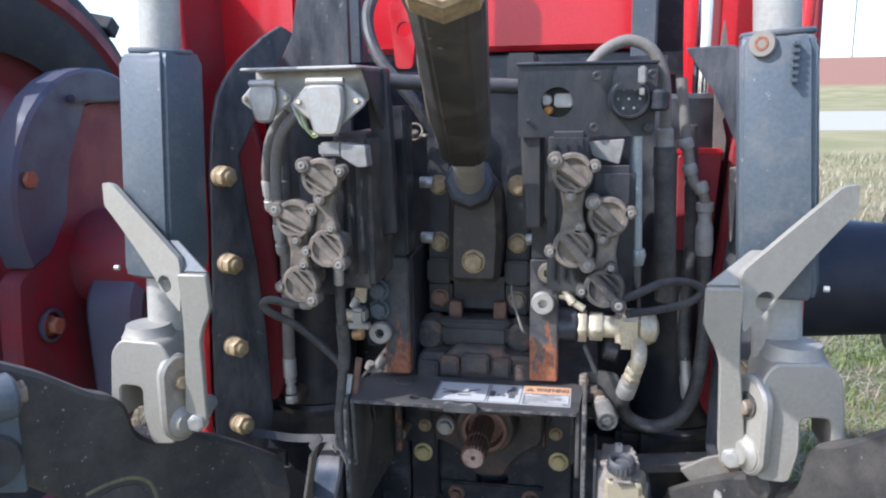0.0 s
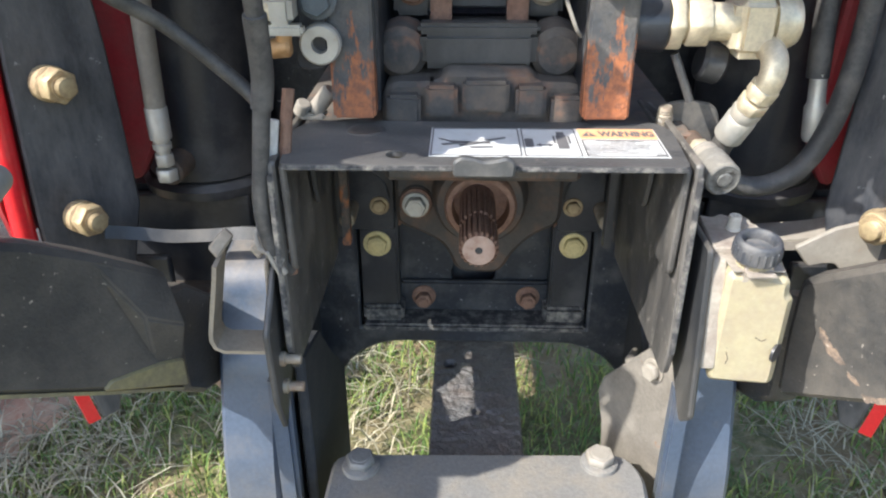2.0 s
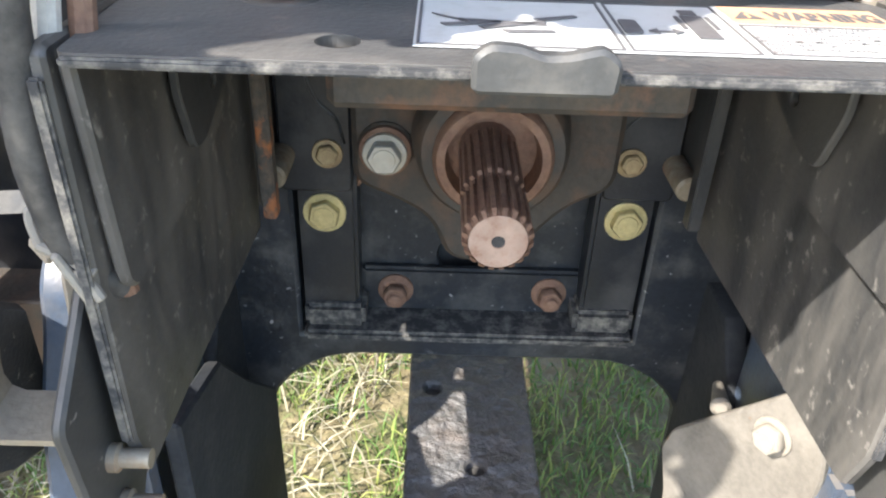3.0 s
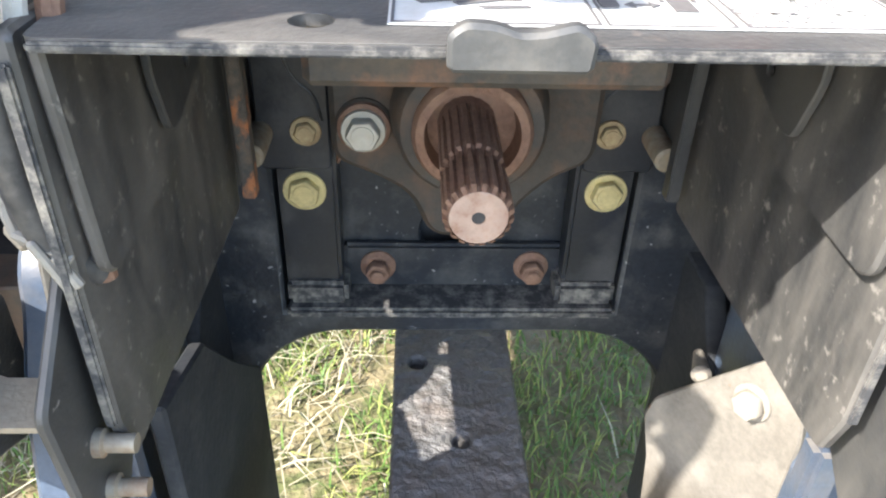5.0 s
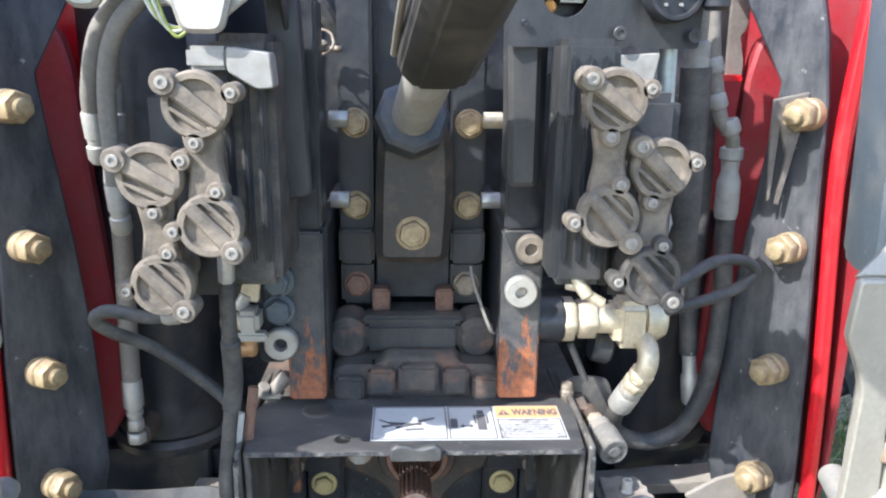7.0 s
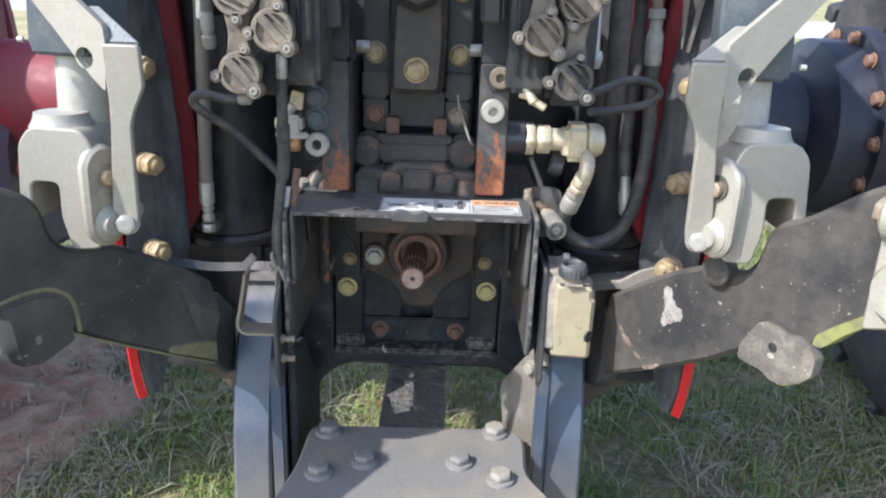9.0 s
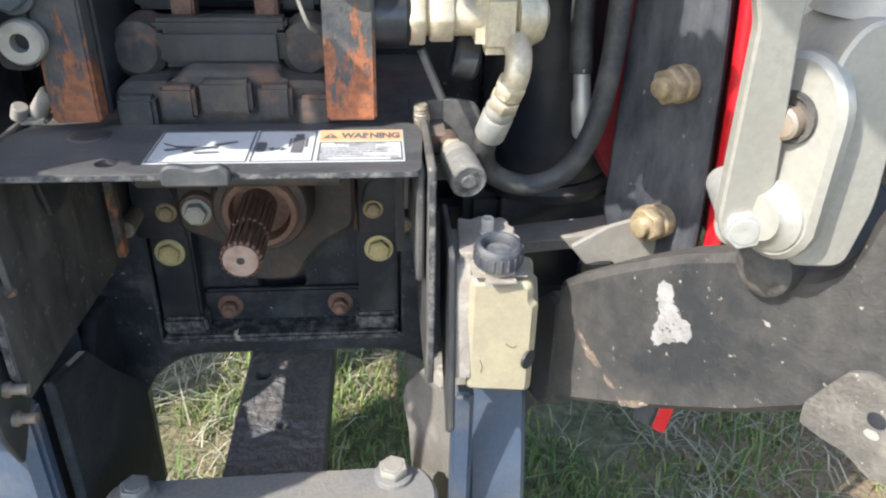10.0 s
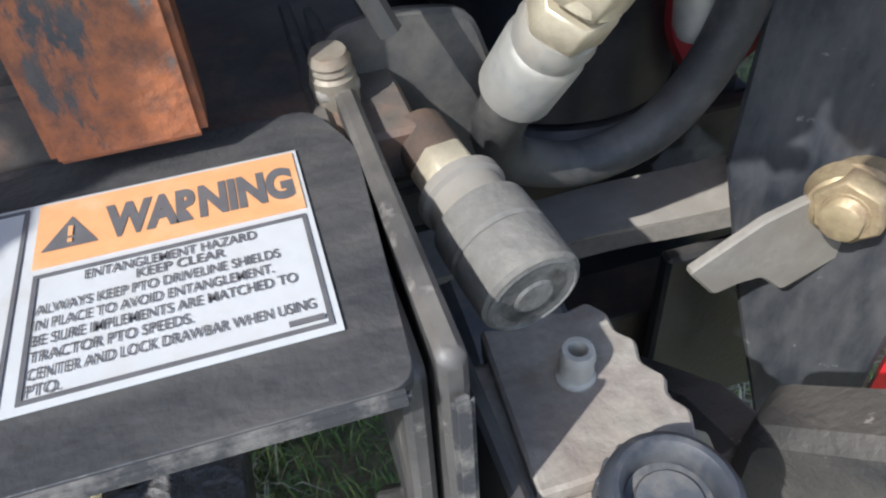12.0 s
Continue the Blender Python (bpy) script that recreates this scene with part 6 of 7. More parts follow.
# ---- fender supports, bolts, red panels, cylinders ----
for s in (-1, 1):
    t = thing("fender_support", (0.345 * s, 4.37, 0.50), "tall black steel fender support plate with a row of yellow-plated nuts", "support plate", "fender supports")
    out = [(0.326, 0.68), (0.344, 0.60), (0.356, 0.545), (0.368, 0.545), (0.374, 0.60), (0.375, 0.77), (0.371, 0.90), (0.364, 1.05), (0.361, 1.143), (0.355, 1.205), (0.348, 1.243), (0.339, 1.265), (0.327, 1.287), (0.313, 1.305), (0.298, 1.323), (0.278, 1.34), (0.265, 1.33), (0.300, 1.235), (0.330, 1.16), (0.326, 1.10), (0.318, 1.00), (0.313, 0.90), (0.311, 0.76)]
    if s > 0:
        out = [(x, min(z, 1.295)) for x, z in out]
    along, facing = Vector((0.72 * s, -0.69, 0)), Vector((-0.69 * s, -0.72, 0))
    part("plate", slab([((x - 0.345) / 0.72, z) for x, z in out], 0.012, (0.345 * s, 4.372, 0), along, Z, r=0.002), FENDER_BLACK, t)
    for z in (1.133, 1.008, 0.884, 0.764):
        seat, out_dir = Vector((0.3500 * s, 4.364, z)), Vector((-0.85 * s, -0.53, 0))
        part("spacer", rod(seat, seat + out_dir * 0.014, 0.0150, 24, 0.002), GOLD, t)
        bolt(t, seat + out_dir * 0.012, out_dir, 0.0150, 0.014, GOLD, 0, stud=0.008, name="nut", label="yellow-plated nut with stud")
    part("red_rim", hose([((x + 0.010) * s, 4.366 - (x - 0.345) * 0.96, z) for x, z in ((0.372, 1.42), (0.372, 1.33), (0.368, 1.24), (0.363, 1.13), (0.364, 1.05), (0.371, 0.90), (0.375, 0.77), (0.375, 0.70))], 0.0095 if s < 0 else 0.0075, 12), RED, t, "bright red rolled fender edge")
    part("lower_rim", strap([((x + 0.006) * s, 4.364 - (x - 0.345) * 0.96, z) for x, z in ((0.375, 0.71), (0.374, 0.64), (0.371, 0.58), (0.367, 0.545))], 0.012, 0.006, along), RED, t, "red painted lower fender edge")
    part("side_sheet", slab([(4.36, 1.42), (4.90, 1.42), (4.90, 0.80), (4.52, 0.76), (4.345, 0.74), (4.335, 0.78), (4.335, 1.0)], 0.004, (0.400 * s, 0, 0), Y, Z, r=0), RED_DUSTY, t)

    if s > 0:
        fork_plate = [(0.3214, 1.150), (0.3535, 1.157), (0.3505, 1.128), (0.338, 1.053), (0.334, 1.054), (0.339, 1.100), (0.330, 1.124), (0.329, 1.060), (0.327, 1.056), (0.322, 1.113)]
        part("forked_tab", slab([(x - 0.010, z - 0.004) for x, z in fork_plate], 0.004, (0, 4.362, 0), r=0.001), LUG_STEEL, t, "bent grey forked tab under a nut")

    t.location += Vector((0.010 * s, 0.010, 0.004))

    p = thing("red_fender_panel", (0.37 * s, 4.5, 0.74), "red painted inner fender panel behind the support plate", "body panel", "fender panels")
    lens = [(0.316, 0.80), (0.340, 0.76), (0.395, 0.80), (0.395, 1.18), (0.365, 1.215), (0.345, 1.20), (0.337, 1.165), (0.335, 1.12), (0.328, 1.02), (0.320, 0.92)]
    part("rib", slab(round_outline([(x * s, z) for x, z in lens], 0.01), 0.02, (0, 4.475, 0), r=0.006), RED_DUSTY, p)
    part("upper_panel", slab(round_outline([(0.30 * s, 1.16), (0.435 * s, 1.05), (0.445 * s, 1.55), (0.285 * s, 1.55), (0.292 * s, 1.30)], 0.02), 0.012, (0, 4.52 if s < 0 else 4.66, 0), r=0.003), RED, p)

    if s < 0:
        part("black_web", slab(round_outline([(-0.200, 1.16), (-0.305, 1.16), (-0.324, 1.235), (-0.315, 1.285), (-0.290, 1.335), (-0.272, 1.42), (-0.200, 1.42)], 0.01), 0.010, (0, 4.500, 0), r=0.002), FENDER_BLACK, p, "black steel web behind the sockets")
    if s > 0:
        part("grey_plate", slab(round_outline([(0.315, 1.155), (0.313, 1.262), (0.321, 1.335), (0.334, 1.262), (0.331, 1.213), (0.325, 1.205), (0.331, 1.180), (0.330, 1.150)], 0.003), 0.006, (0, 4.470, 0), r=0.001), LUG_STEEL, p, "bent grey steel plate")
    cyl = thing("lift_cylinder", (0.285 * s, 4.53, 0.74), "big upright black hydraulic lift cylinder with a hose at its foot", "hydraulic cylinder", "lift cylinders")
    part("barrel", rod((0.285 * s, 4.53, 0.755), (0.285 * s, 4.53, 1.24), 0.064, 40, 0.006), BLACK, cyl)
    part("foot_ring", lathe([(0, 0.070), (0.010, 0.072), (0.016, 0.066)], (0.285 * s, 4.53, 0.742), Z, 40), BLACK, cyl)
    part("rod", rod((0.318 * s, 4.60, 1.22), (0.322 * s, 4.60, 1.60), 0.018, 28), CHROME, cyl, "chromed piston rod")
    part("hanger", slab(round_outline([(0.205 * s, 0.64), (0.37 * s, 0.64), (0.335 * s, 0.555), (0.290 * s, 0.53), (0.262 * s, 0.485), (0.238 * s, 0.55)], 0.006), 0.05, (0, 4.465, 0), r=0.004), CAST_BROWN, cyl, "rusty pointed hanger plate")
    part("base", block(min(0.20 * s, 0.395 * s), max(0.20 * s, 0.395 * s), 4.49, 4.64, 0.52, 0.745, 0.01), BLACK, cyl)
    part("front_plate", slab([(0.235 * s, 0.55), (0.425 * s, 0.55), (0.425 * s, 0.742), (0.235 * s, 0.742)], 0.012, (0, 4.484, 0), r=0.002), BLACK, cyl)
    # added dark plate that closes the gap to the grass behind
    part("gap_plate", slab([(0.305 * s, 0.568), (0.405 * s, 0.568), (0.405 * s, 0.70), (0.305 * s, 0.70)], 0.010, (0, 4.424, 0), r=0.002), BLACK, cyl)
    band = [(0.338 * s, 4.372, 0.752), (0.315 * s, 4.385, 0.744), (0.285 * s, 4.392, 0.738), (0.25 * s, 4.395, 0.738), (0.215 * s, 4.392, 0.742), (0.180 * s, 4.37, 0.750)]
    if s < 0:
        # slate band coloured darker to put in the shade it lies in
        part("band", strap(curve_points(band, 4), 0.012, 0.006, Vector((0, 0.5, 1))), BLACK_DUSTY, cyl, "grey curved steel band")
        part("foot_nut", hexagon((-0.298, 4.437, 0.776), (-0.298, 4.437, 0.788), 0.0105), ZINC, cyl)
        part("foot_nut", hexagon((-0.298, 4.437, 0.791), (-0.298, 4.437, 0.803), 0.0092), ZINC, cyl)
        part("ferrule", lathe([(0, 0.0066), (0.004, 0.0066), (0.005, 0.0088), (0.010, 0.0088), (0.011, 0.0076), (0.014, 0.0076), (0.015, 0.0104), (0.044, 0.0104), (0.046, 0.0090)], (-0.298, 4.437, 0.803), Z, 20), ZINC, cyl, "crimped steel ferrule")
        part("foot_block", rod((-0.298, 4.44, 0.782), (-0.29, 4.50, 0.785), 0.014, 18, 0.002), CAST_BROWN, cyl)
        part("hose", hose([(-0.298, 4.437, 0.845), (-0.296, 4.436, 0.90), (-0.290, 4.430, 1.00), (-0.284, 4.420, 1.10), (-0.276, 4.40, 1.20)], 0.0095, 12), CONDUIT, cyl)

# strap with a bolt at the right cylinder's foot
band = thing("brace_strap", (0.31, 4.37, 0.735), "bent pale steel brace strap with a bolted lug, half in sun", "brace")
part("strap", strap(curve_points([(0.180, 4.462, 0.702), (0.235, 4.455, 0.710), (0.277, 4.447, 0.719), (0.320, 4.432, 0.731), (0.352, 4.415, 0.748), (0.368, 4.404, 0.762), (0.374, 4.400, 0.778)], 4), 0.034, 0.005, Vector((0.25, 0.95, 0.10))), PLATE_SAND, band)
part("front_lip", strap(curve_points([(0.236, 4.437, 0.706), (0.277, 4.430, 0.7145), (0.320, 4.4145, 0.7265), (0.350, 4.399, 0.742)], 4), 0.010, 0.003, Vector((0.1, 0.2, 1))), LUG_STEEL, band, "turned-down front lip")
part("gusset", slab(round_outline([(0.364, 0.730), (0.350, 0.764), (0.333, 0.768), (0.3125, 0.762), (0.281, 0.743), (0.296, 0.7245), (0.308, 0.7275), (0.319, 0.7275), (0.332, 0.715)], 0.003), 0.005, (0, 4.375, 0)), PLATE_SAND, band)
part("boss", lathe([(0, 0.0155), (0.010, 0.0150), (0.013, 0.012)], (0.349, 4.374, 0.766), Vector((-0.6, -0.8, 0)), 24), GOLD, band, "yellow-plated round boss")

# ---- socket brackets ----
sock = thing("trailer_socket_bracket", (-0.18, 4.27, 1.20), "silver sheet-metal bracket carrying two plated trailer sockets with sprung lids", "socket bracket")
part("top_flange", slab(round_outline([(-0.258, 4.245), (-0.105, 4.222), (-0.098, 4.30), (-0.25, 4.31)], 0.004), 0.004, (0, 0, 1.276), X, Y), ZINC, sock)
part("face_plate", slab(round_outline([(-0.257, 1.276), (-0.106, 1.276), (-0.106, 1.240), (-0.130, 1.222), (-0.236, 1.215), (-0.257, 1.240)], 0.004), 0.004, (0, 4.256, 0), Vector((1, -0.12, 0)), Z), ZINC, sock)
for x, z, w in ((-0.226, 1.243, 0.030), (-0.146, 1.238, 0.041)):
    y = 4.255 - (x + 0.18) * 0.12
    diamond = round_outline([(x - w * 1.15, z - 0.002), (x - w * 0.45, z + w * 0.62), (x + w * 0.45, z + w * 0.62), (x + w * 1.15, z - 0.002), (x, z - w * 0.95)], 0.008)
    s_part = part("socket", slab(diamond, 0.006, (0, y - 0.012, 0), r=0.0015), ZINC, sock)
    lid = round_outline([(x - w * 0.52, z + w * 0.48), (x + w * 0.52, z + w * 0.48), (x + w * 0.55, z - w * 0.2), (x + w * 0.34, z - w * 0.95), (x - w * 0.34, z - w * 0.95), (x - w * 0.55, z - w * 0.2)], 0.008)
    part("lid", slab(lid, 0.010, (0, y - 0.022, 0), r=0.003), ZINC, s_part)
    part("hinge", rod((x - w * 0.55, y - 0.022, z + w * 0.56), (x + w * 0.55, y - 0.022, z + w * 0.56), 0.0045, 14, 0.001), ZINC, s_part)
    for sx in (-1, 1):
        bolt(s_part, (x + sx * w * 0.85, y - 0.015, z), -Y, 0.004, 0.003, GOLD_PALE, 0, name="screw")
part("arm", slab(round_outline([(-0.122, 1.278), (-0.096, 1.278), (-0.086, 1.072), (-0.108, 1.068)], 0.006), 0.024, (0, 4.318, 0), r=0.004), BLACK_DUSTY, sock)
part("arm_cheek", slab([(4.23, 1.274), (4.33, 1.274), (4.33, 1.18)], 0.004, (-0.102, 0, 0), Y, Z), BLACK_DUSTY, sock)
part("clip", block(-0.161, -0.132, 4.236, 4.256, 1.175, 1.191, 0.003), CAP_PALE, sock)
part("connector", slab(round_outline([(-0.133, 1.191), (-0.103, 1.187), (-0.101, 1.163), (-0.113, 1.162), (-0.133, 1.174)], 0.003), 0.022, (0, 4.246, 0), r=0.002), CAP_PALE, sock, "pale plastic cable connector")
wire_green = material("green_wire", (0.30, 0.36, 0.10), 0.5)
wire_white = material("white_wire", (0.55, 0.55, 0.50), 0.5)
for k, m in enumerate((wire_white, wire_green, wire_white, wire_green)):
    d = 0.004 * k
    part("wire", hose([(-0.196 + d, 4.250, 1.236), (-0.188 + d, 4.244, 1.222 - d), (-0.180 + d, 4.244, 1.209 - d), (-0.166 + d * 0.6, 4.247, 1.203), (-0.154 + d * 0.4, 4.252, 1.212)], 0.0013, 6), m, sock)

box = thing("implement_socket_bracket", (0.15, 4.30, 1.19), "black steel bracket with a plug and a round implement socket", "socket bracket")
window = [(0.113 + 0.0185 * math.cos(k / 28 * math.tau), 1.233 + 0.0175 * math.sin(k / 28 * math.tau)) for k in range(28)]


def window_plate():
    """The face plate with a round window cut through it."""
    bm = bmesh.new()
    y = 4.290
    rings = [round_outline([(0.068, 1.193), (0.224, 1.193), (0.227, 1.276), (0.068, 1.276)], 0.004, 3), window]
    edges = []
    for ring in rings:
        vs = [bm.verts.new((x, y + (x - 0.068) * 0.12, z)) for x, z in ring]
        edges += [bm.edges.new((vs[i], vs[(i + 1) % len(vs)])) for i in range(len(vs))]
    bmesh.ops.triangle_fill(bm, edges=edges, use_beauty=True, use_dissolve=False)
    ext = bmesh.ops.extrude_face_region(bm, geom=list(bm.faces))
    bmesh.ops.translate(bm, verts=[g for g in ext["geom"] if isinstance(g, bmesh.types.BMVert)], vec=Vector((0, 0.005, 0)))
    return bm


part("face_plate", window_plate(), BLACK_DUSTY, box)
part("top_flange", slab([(0.066, 4.286), (0.228, 4.306), (0.228, 4.345), (0.066, 4.33)], 0.004, (0, 0, 1.277), X, Y), BLACK, box)
part("side_arm", slab(round_outline([(0.068, 1.28), (0.096, 1.28), (0.098, 1.082), (0.074, 1.082)], 0.006), 0.040, (0, 4.318, 0), r=0.004), BLACK_DUSTY, box)
part("plug", join(rod((0.098, 4.325, 1.236), (0.100, 4.302, 1.236), 0.0075, 16, 0.002), block(0.109, 0.131, 4.306, 4.322, 1.227, 1.243, 0.002)), ZINC, box, "pale plug behind the cut-out")
part("plug_tip", rod((0.104, 4.312, 1.224), (0.101, 4.302, 1.223), 0.005, 12, 0.001), material("amber_plastic", (0.60, 0.28, 0.07), 0.5), box, "amber plug tip")
part("window_back", block(0.085, 0.142, 4.330, 4.338, 1.205, 1.262, 0.002), BLACK, box)
part("cover_plate", slab(round_outline([(0.148, 1.197), (0.228, 1.197), (0.228, 1.270), (0.151, 1.270)], 0.005), 0.003, (0, 4.2945, 0), Vector((1, 0.12, 0)), Z), STEEL_BLUE, box)
pin_socket = part("socket", join(lathe([(0, 0.0235), (0.012, 0.0235), (0.015, 0.0215), (0.015, 0.0190), (0.010, 0.0185), (0.010, 0.001)], (0.194, 4.300, 1.236), Vector((0.12, -1, 0)), 34), block(0.176, 0.212, 4.284, 4.300, 1.242, 1.272, 0.004)), BLACK, box, "round black seven-pin socket")
for k in range(7):
    a = k / 6 * math.tau
    px, pz = (0.194, 1.236) if k == 6 else (0.194 + 0.012 * math.cos(a), 1.236 + 0.012 * math.sin(a))
    part("pin", rod((px, 4.292, pz), (px, 4.2865, pz), 0.0013, 8), CAP_PALE, pin_socket)
part("lid_spring", join(block(0.203, 0.212, 4.279, 4.285, 1.252, 1.272, 0.002), block(0.205, 0.211, 4.281, 4.285, 1.240, 1.248, 0.001)), CAP_PALE, pin_socket, "pale lid spring clip")
part("hinge_roller", rod((0.2285, 4.292, 1.222), (0.2285, 4.292, 1.246), 0.0105, 20, 0.003), BLACK, box)
for x, z in ((0.158, 1.262), (0.156, 1.204), (0.220, 1.263), (0.217, 1.203)):
    bolt(box, (x, 4.2925 + (x - 0.146) * 0.12, z), -Y, 0.0055, 0.002, BLACK_DUSTY, 0, socket=True, name="screw")
bolt(box, (0.0815, 4.289, 1.211), -Y, 0.003, 0.001, BLACK, 0, socket=True, name="screw")

part("rear_clamp", slab(round_outline([(0.150, 1.187), (0.192, 1.190), (0.186, 1.160), (0.170, 1.165), (0.155, 1.170)], 0.003), 0.010, (0, 4.306, 0), r=0.002), CAP_PALE, box, "pale dusty cable clamp")
part("rear_clip", join(block(0.230, 0.243, 4.378, 4.390, 1.136, 1.152, 0.002), block(0.234, 0.242, 4.380, 4.392, 1.112, 1.130, 0.002)), CAP_PALE, box, "chipped pale clip")

whole("guide_rod", join(rod((0.2055, 4.326, 1.20), (0.210, 4.326, 1.048), 0.0075, 18, 0.001), lathe([(0, 0.009), (0.012, 0.012), (0.020, 0.010)], (0.2105, 4.326, 1.035), Z, 18)), material("pale_blue_zinc", (0.44, 0.50, 0.49), 0.4, 0.5, dirt=(0.36, 0.33, 0.27), dirt_at=(0.5, 0.8)), "pale zinc-plated rod hanging below the socket bracket", "rod")
conduit = thing("cable_conduit", (0.238, 4.36, 0.99), "beige corrugated cable conduit arching over the bracket into black sleeve", "cable")
part("arch", hose([(0.150, 4.34, 1.276), (0.168, 4.345, 1.294), (0.195, 4.35, 1.304), (0.222, 4.352, 1.292), (0.237, 4.354, 1.262), (0.241, 4.355, 1.22), (0.241, 4.356, 1.19)], 0.0072, 14), CONDUIT, conduit)
part("collar", rod((0.241, 4.356, 1.20), (0.242, 4.357, 1.175), 0.0105, 18, 0.002), CAP_PALE, conduit)
part("sleeve", hose([(0.242, 4.357, 1.178), (0.245, 4.36, 1.12), (0.248, 4.365, 1.05), (0.252, 4.372, 0.98)], 0.0135, 14), RUBBER, conduit)
for x0, y0, end, m in ((-0.206, 4.262, 1.045, CONDUIT), (-0.222, 4.272, 1.100, CONDUIT)):
    t = thing("socket_cable", (x0 - 0.03, y0, 1.08), "dusty grey cable with a crimped end hanging from the trailer socket", "cable", "socket cables")
    part("cable", hose([(x0 + 0.012, y0, 1.225), (x0 - 0.010, y0, 1.20), (x0 - 0.024, y0 + 0.01, 1.16), (x0 - 0.028, y0 + 0.018, end + 0.04)], 0.0068, 12), m, t)
    part("crimped_end", lathe([(0, 0.0060), (0.004, 0.0082), (0.014, 0.0082), (0.015, 0.0066), (0.020, 0.0066), (0.021, 0.0078), (0.040, 0.0078), (0.042, 0.0070)], (x0 - 0.0285, y0 + 0.026, end), Vector((0, -0.2, 1)), 18), ZINC, t)
plug = thing("cable_plug", (-0.250, 4.33, 1.07), "pale grey cable plug with ribbed collar", "plug")
part("body", lathe([(0, 0.009), (0.004, 0.010), (0.022, 0.010), (0.024, 0.0115), (0.030, 0.0115), (0.032, 0.0095), (0.060, 0.0090), (0.062, 0.007), (0.085, 0.0065)], (-0.252, 4.33, 1.075), Vector((0.06, 0, 1)), 18), CAP_PALE, plug)
part("cord", hose([(-0.248, 4.33, 1.15), (-0.240, 4.32, 1.20), (-0.222, 4.29, 1.235)], 0.006, 10), CONDUIT, plug)
part("holder", block(-0.262, -0.242, 4.335, 4.42, 1.078, 1.10, 0.003), BLACK, plug)

# ---- cab rear, far behind the bracket ----
cab = thing("cab_rear", (0, 5.2, 1.30), "red tractor cab rear panel over a black frame rail", "cab")
part("red_panel", slab(round_outline([(-0.30, 1.325), (0.26, 1.325), (0.26, 1.75), (-0.30, 1.75)], 0.02), 0.05, (0, 4.93, 0), r=0.01), RED, cab)
part("frame_rail", block(-0.42, 0.42, 4.86, 4.95, 1.245, 1.315, 0.01), BLACK, cab)
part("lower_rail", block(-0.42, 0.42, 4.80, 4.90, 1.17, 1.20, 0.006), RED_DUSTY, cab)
part("back_wall", block(-0.44, 0.44, 5.00, 5.05, 1.20, 1.75, 0.01), BLACK, cab)
for x in (-0.262, 0.235):
    part("frame_post", block(x - 0.020, x + 0.020, 4.70, 4.74, 1.22, 1.75, 0.004), STEEL_BLUE, cab)
part("red_latch", slab(round_outline([(-0.155, 1.285), (-0.128, 1.285), (-0.118, 1.36), (-0.140, 1.42), (-0.165, 1.38)], 0.008), 0.014, (0, 4.60, 0), holes=[(-0.140, 1.345, 0.012)], r=0.003), RED, cab)
part("cross_tube", rod((-0.11, 4.36, 1.262), (0.07, 4.40, 1.252), 0.010, 14), BLACK_DUSTY, cab)
part("wiring_loom", hose([(-0.16, 4.55, 1.42), (-0.172, 4.50, 1.36), (-0.150, 4.47, 1.30), (-0.10, 4.46, 1.24), (-0.075, 4.47, 1.20)], 0.009, 10), RUBBER, cab)
plate_r = thing("red_cover_plate", (0.305, 4.46, 1.02), "small dark red cover plate beside the hydraulic hose", "cover")
part("plate", slab(round_outline([(0.270, 1.03), (0.315, 1.03), (0.325, 1.165), (0.268, 1.16)], 0.006), 0.006, (0, 4.452, 0)), RED_DUSTY, plate_r)
part("flange", block(0.268, 0.325, 4.448, 4.47, 1.160, 1.168, 0.002), RED, plate_r)

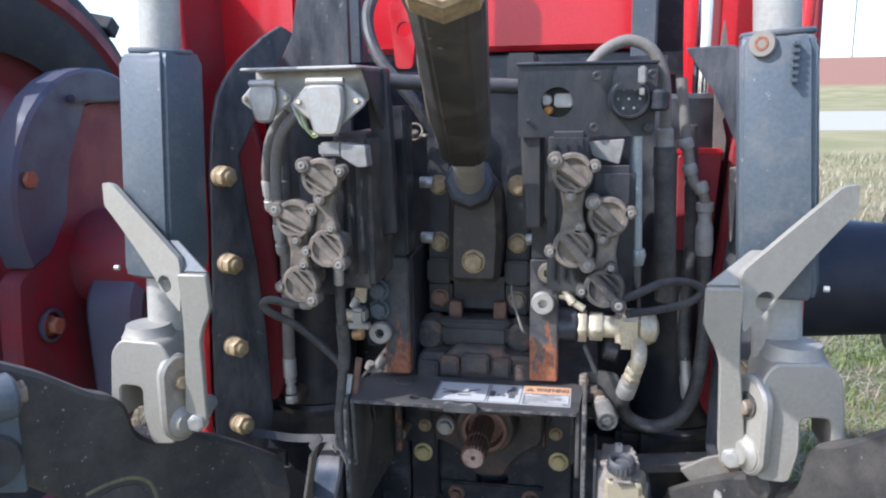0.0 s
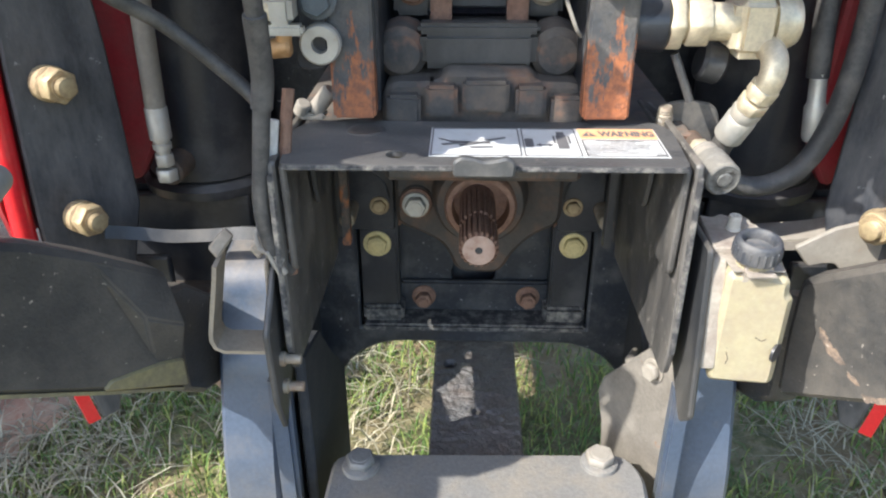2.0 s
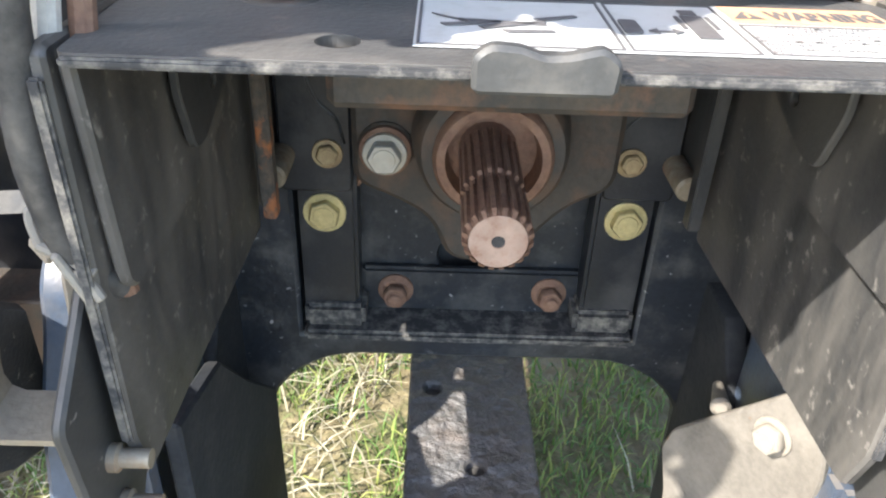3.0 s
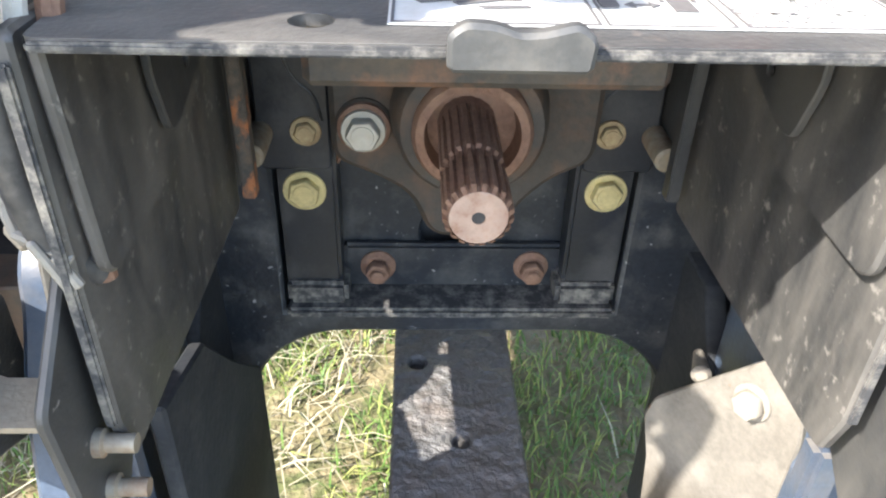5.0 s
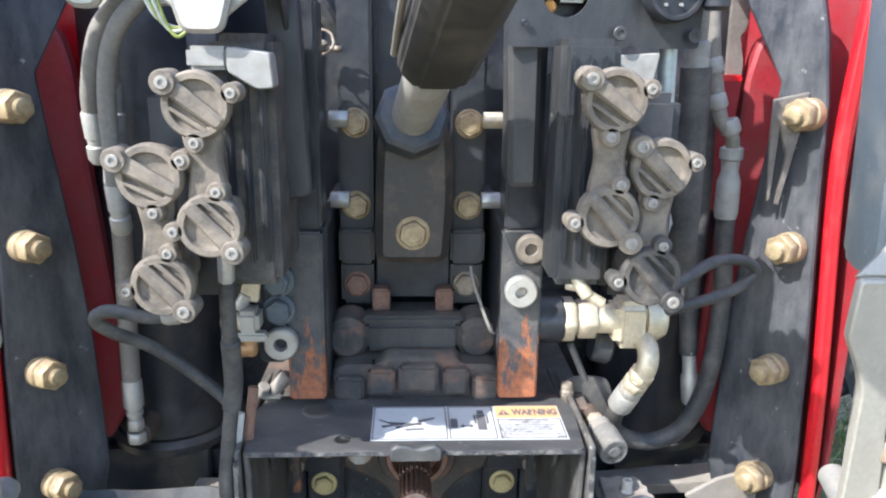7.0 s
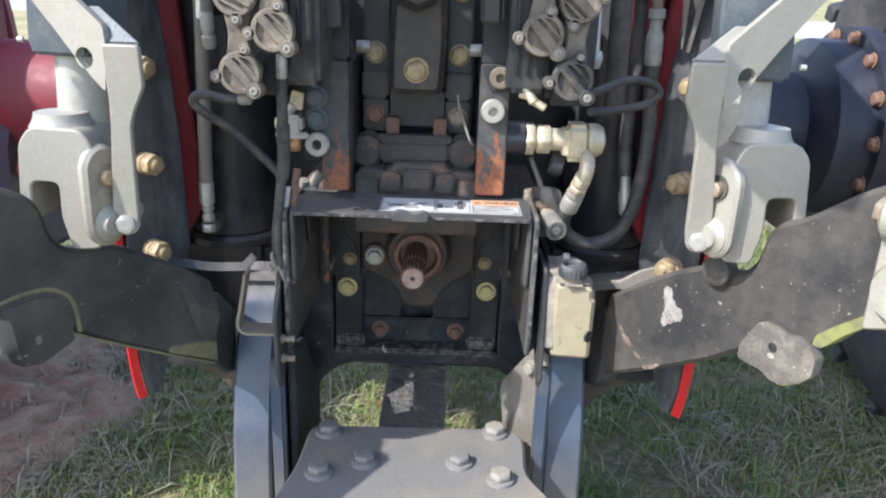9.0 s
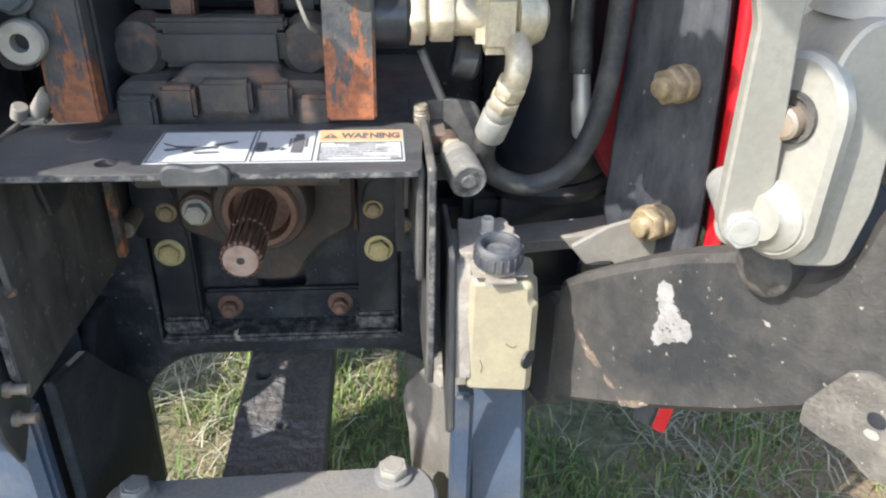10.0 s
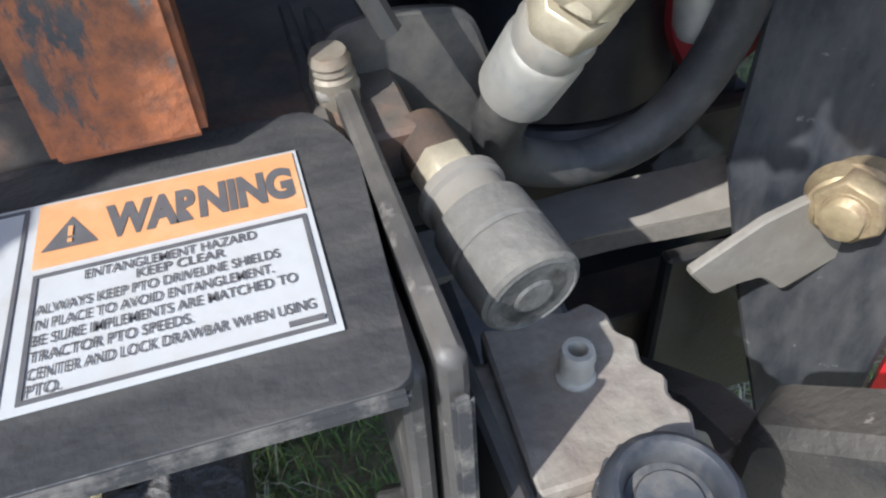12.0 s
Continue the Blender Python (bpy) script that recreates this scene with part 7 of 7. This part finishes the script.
# ---- axle and wheels ----
for s in (-1, 1):
    main = AXLE_RED if s < 0 else NAVY
    ax = thing("axle_housing", (0.72 * s, 5.00, 0.70), "dusty dark red axle housing with bolted flange" if s < 0 else "dark navy axle housing with rusty flange bolts", "axle", "axle housings")
    part("trumpet", lathe([(0.30, 0.20), (0.42, 0.185), (0.55, 0.125), (0.75, 0.110), (0.775, 0.180), (0.845, 0.180), (0.860, 0.15), (1.29, 0.13)] if s > 0 else [(0.30, 0.20), (0.42, 0.185), (0.55, 0.13), (0.66, 0.12), (1.29, 0.12)], (0, 5.00, 0.87), X * s, 44), main, ax)
    rim_r = 0.205
    if s > 0:
        part("flange", lathe([(0.845, rim_r), (0.885, rim_r), (0.89, rim_r - 0.01)], (0, 5.00, 0.87), X * s, 44), main, ax)
        for k in range(14):
            a = k / 14 * math.tau
            bolt(ax, (0.843, 5.00 + (rim_r - 0.018) * math.cos(a), 0.87 + (rim_r - 0.018) * math.sin(a)), -X, 0.013, 0.012, RUST, 1.2)
    if s < 0:
        face = [(4.690, 0.55), (4.700, 0.76), (4.715, 0.88), (4.806, 0.92), (4.871, 0.996), (4.898, 1.107), (4.974, 1.236), (5.16, 1.262), (5.25, 1.15), (5.25, 0.55)]
        part("drive_face", slab(round_outline(face, 0.02), 0.05, (-1.03, 0, 0), Y, Z, r=0.008), main, ax, "dusty dark red drive plate")
        rim = [(5.01 + 0.298 * math.cos(radians(a)), 1.02 + 0.298 * math.sin(radians(a))) for a in range(40, 216, 11)]
        rim += [(4.806, 0.92), (4.871, 0.996), (4.898, 1.107), (4.974, 1.236), (5.16, 1.240)]
        part("drive_flange", slab(rim, 0.07, (-1.02, 0, 0), Y, Z, r=0.008), FLANGE_BLUE, ax, "grimy slate-blue curved flange")
        part("ledge", block(-0.995, -0.965, 4.905, 5.16, 1.240, 1.256, 0.005), FLANGE_BLUE, ax)
        for y, z in ((4.760, 1.085), (4.790, 0.762), (5.052, 0.868)):
            part("recess", lathe([(-0.002, 0.036), (0.006, 0.038), (0.010, 0.032), (0.004, 0.028)], (-1.000, y, z), X, 24, False), FLANGE_BLUE, ax)
            bolt(ax, (-1.000, y, z), X, 0.019, 0.024, RUST_PATCH, 1.2, name="stud")
        part("final_drive", slab(round_outline([(4.86, 0.54), (5.16, 0.52), (5.18, 0.86), (5.02, 0.93), (4.93, 0.90), (4.85, 0.80)], 0.05), 0.14, (-0.90, 0, 0), Y, Z, r=0.018), FLANGE_BLUE, ax, "slate-blue final drive casting")
        for z in (0.62, 0.74, 0.835):
            bolt(ax, (-0.828, 4.91, z), X, 0.016, 0.016, RUST_PATCH, 1.2)
    part("web", slab([(4.70, 0.70), (4.80, 0.62), (5.00, 0.60), (5.00, 1.05), (4.80, 1.02), (4.72, 0.92)], 0.03, (0.50 * s, 0, 0), Y, Z, r=0.01), main, ax)
    w = thing("tractor_wheel", (1.45 * s, 5.00, 0.08), "large rear tractor tyre on a red rim" if s < 0 else "large rear tractor tyre, muddy black", "wheel", "rear wheels")
    part("tyre", lathe([(1.28, 0.50), (1.25, 0.54), (1.235, 0.62), (1.24, 0.70), (1.27, 0.755), (1.33, 0.775), (1.47, 0.785), (1.61, 0.775), (1.67, 0.74), (1.69, 0.66), (1.67, 0.54), (1.65, 0.50)], (0, 5.00, 0.87), X * s, 72, False), TYRE, w)
    rim_line = [(1.225, 0.69), (1.222, 0.66), (1.26, 0.62), (1.30, 0.52), (1.35, 0.44), (1.57, 0.44), (1.65, 0.50)] if s < 0 else [(1.28, 0.52), (1.275, 0.50), (1.32, 0.47), (1.35, 0.44), (1.57, 0.44), (1.65, 0.50)]
    part("rim", lathe(rim_line, (0, 5.00, 0.87), X * s, 64, False), main, w)
    part("disc", lathe([(1.35, 0.445), (1.31, 0.36), (1.30, 0.20), (1.28, 0.17), (1.28, 0.001)], (0, 5.00, 0.87), X * s, 48), AXLE_RED if s < 0 else NAVY, w)
    for k in range(22):
        a = k / 22 * math.tau
        c = Vector((1.35 * s, 5.00 + 0.775 * math.cos(a), 0.87 + 0.775 * math.sin(a)))
        tang = Vector((0, -math.sin(a), math.cos(a)))
        rad = Vector((0, math.cos(a), math.sin(a)))
        part("lug", slab([(-0.10, -0.025), (0.10, 0.04), (0.10, 0.08), (-0.10, 0.02)], 0.05, c, X * s, tang, r=0.004), TYRE, w)
    if s > 0:
        w.location += Vector((-0.07, 0.06, 0))
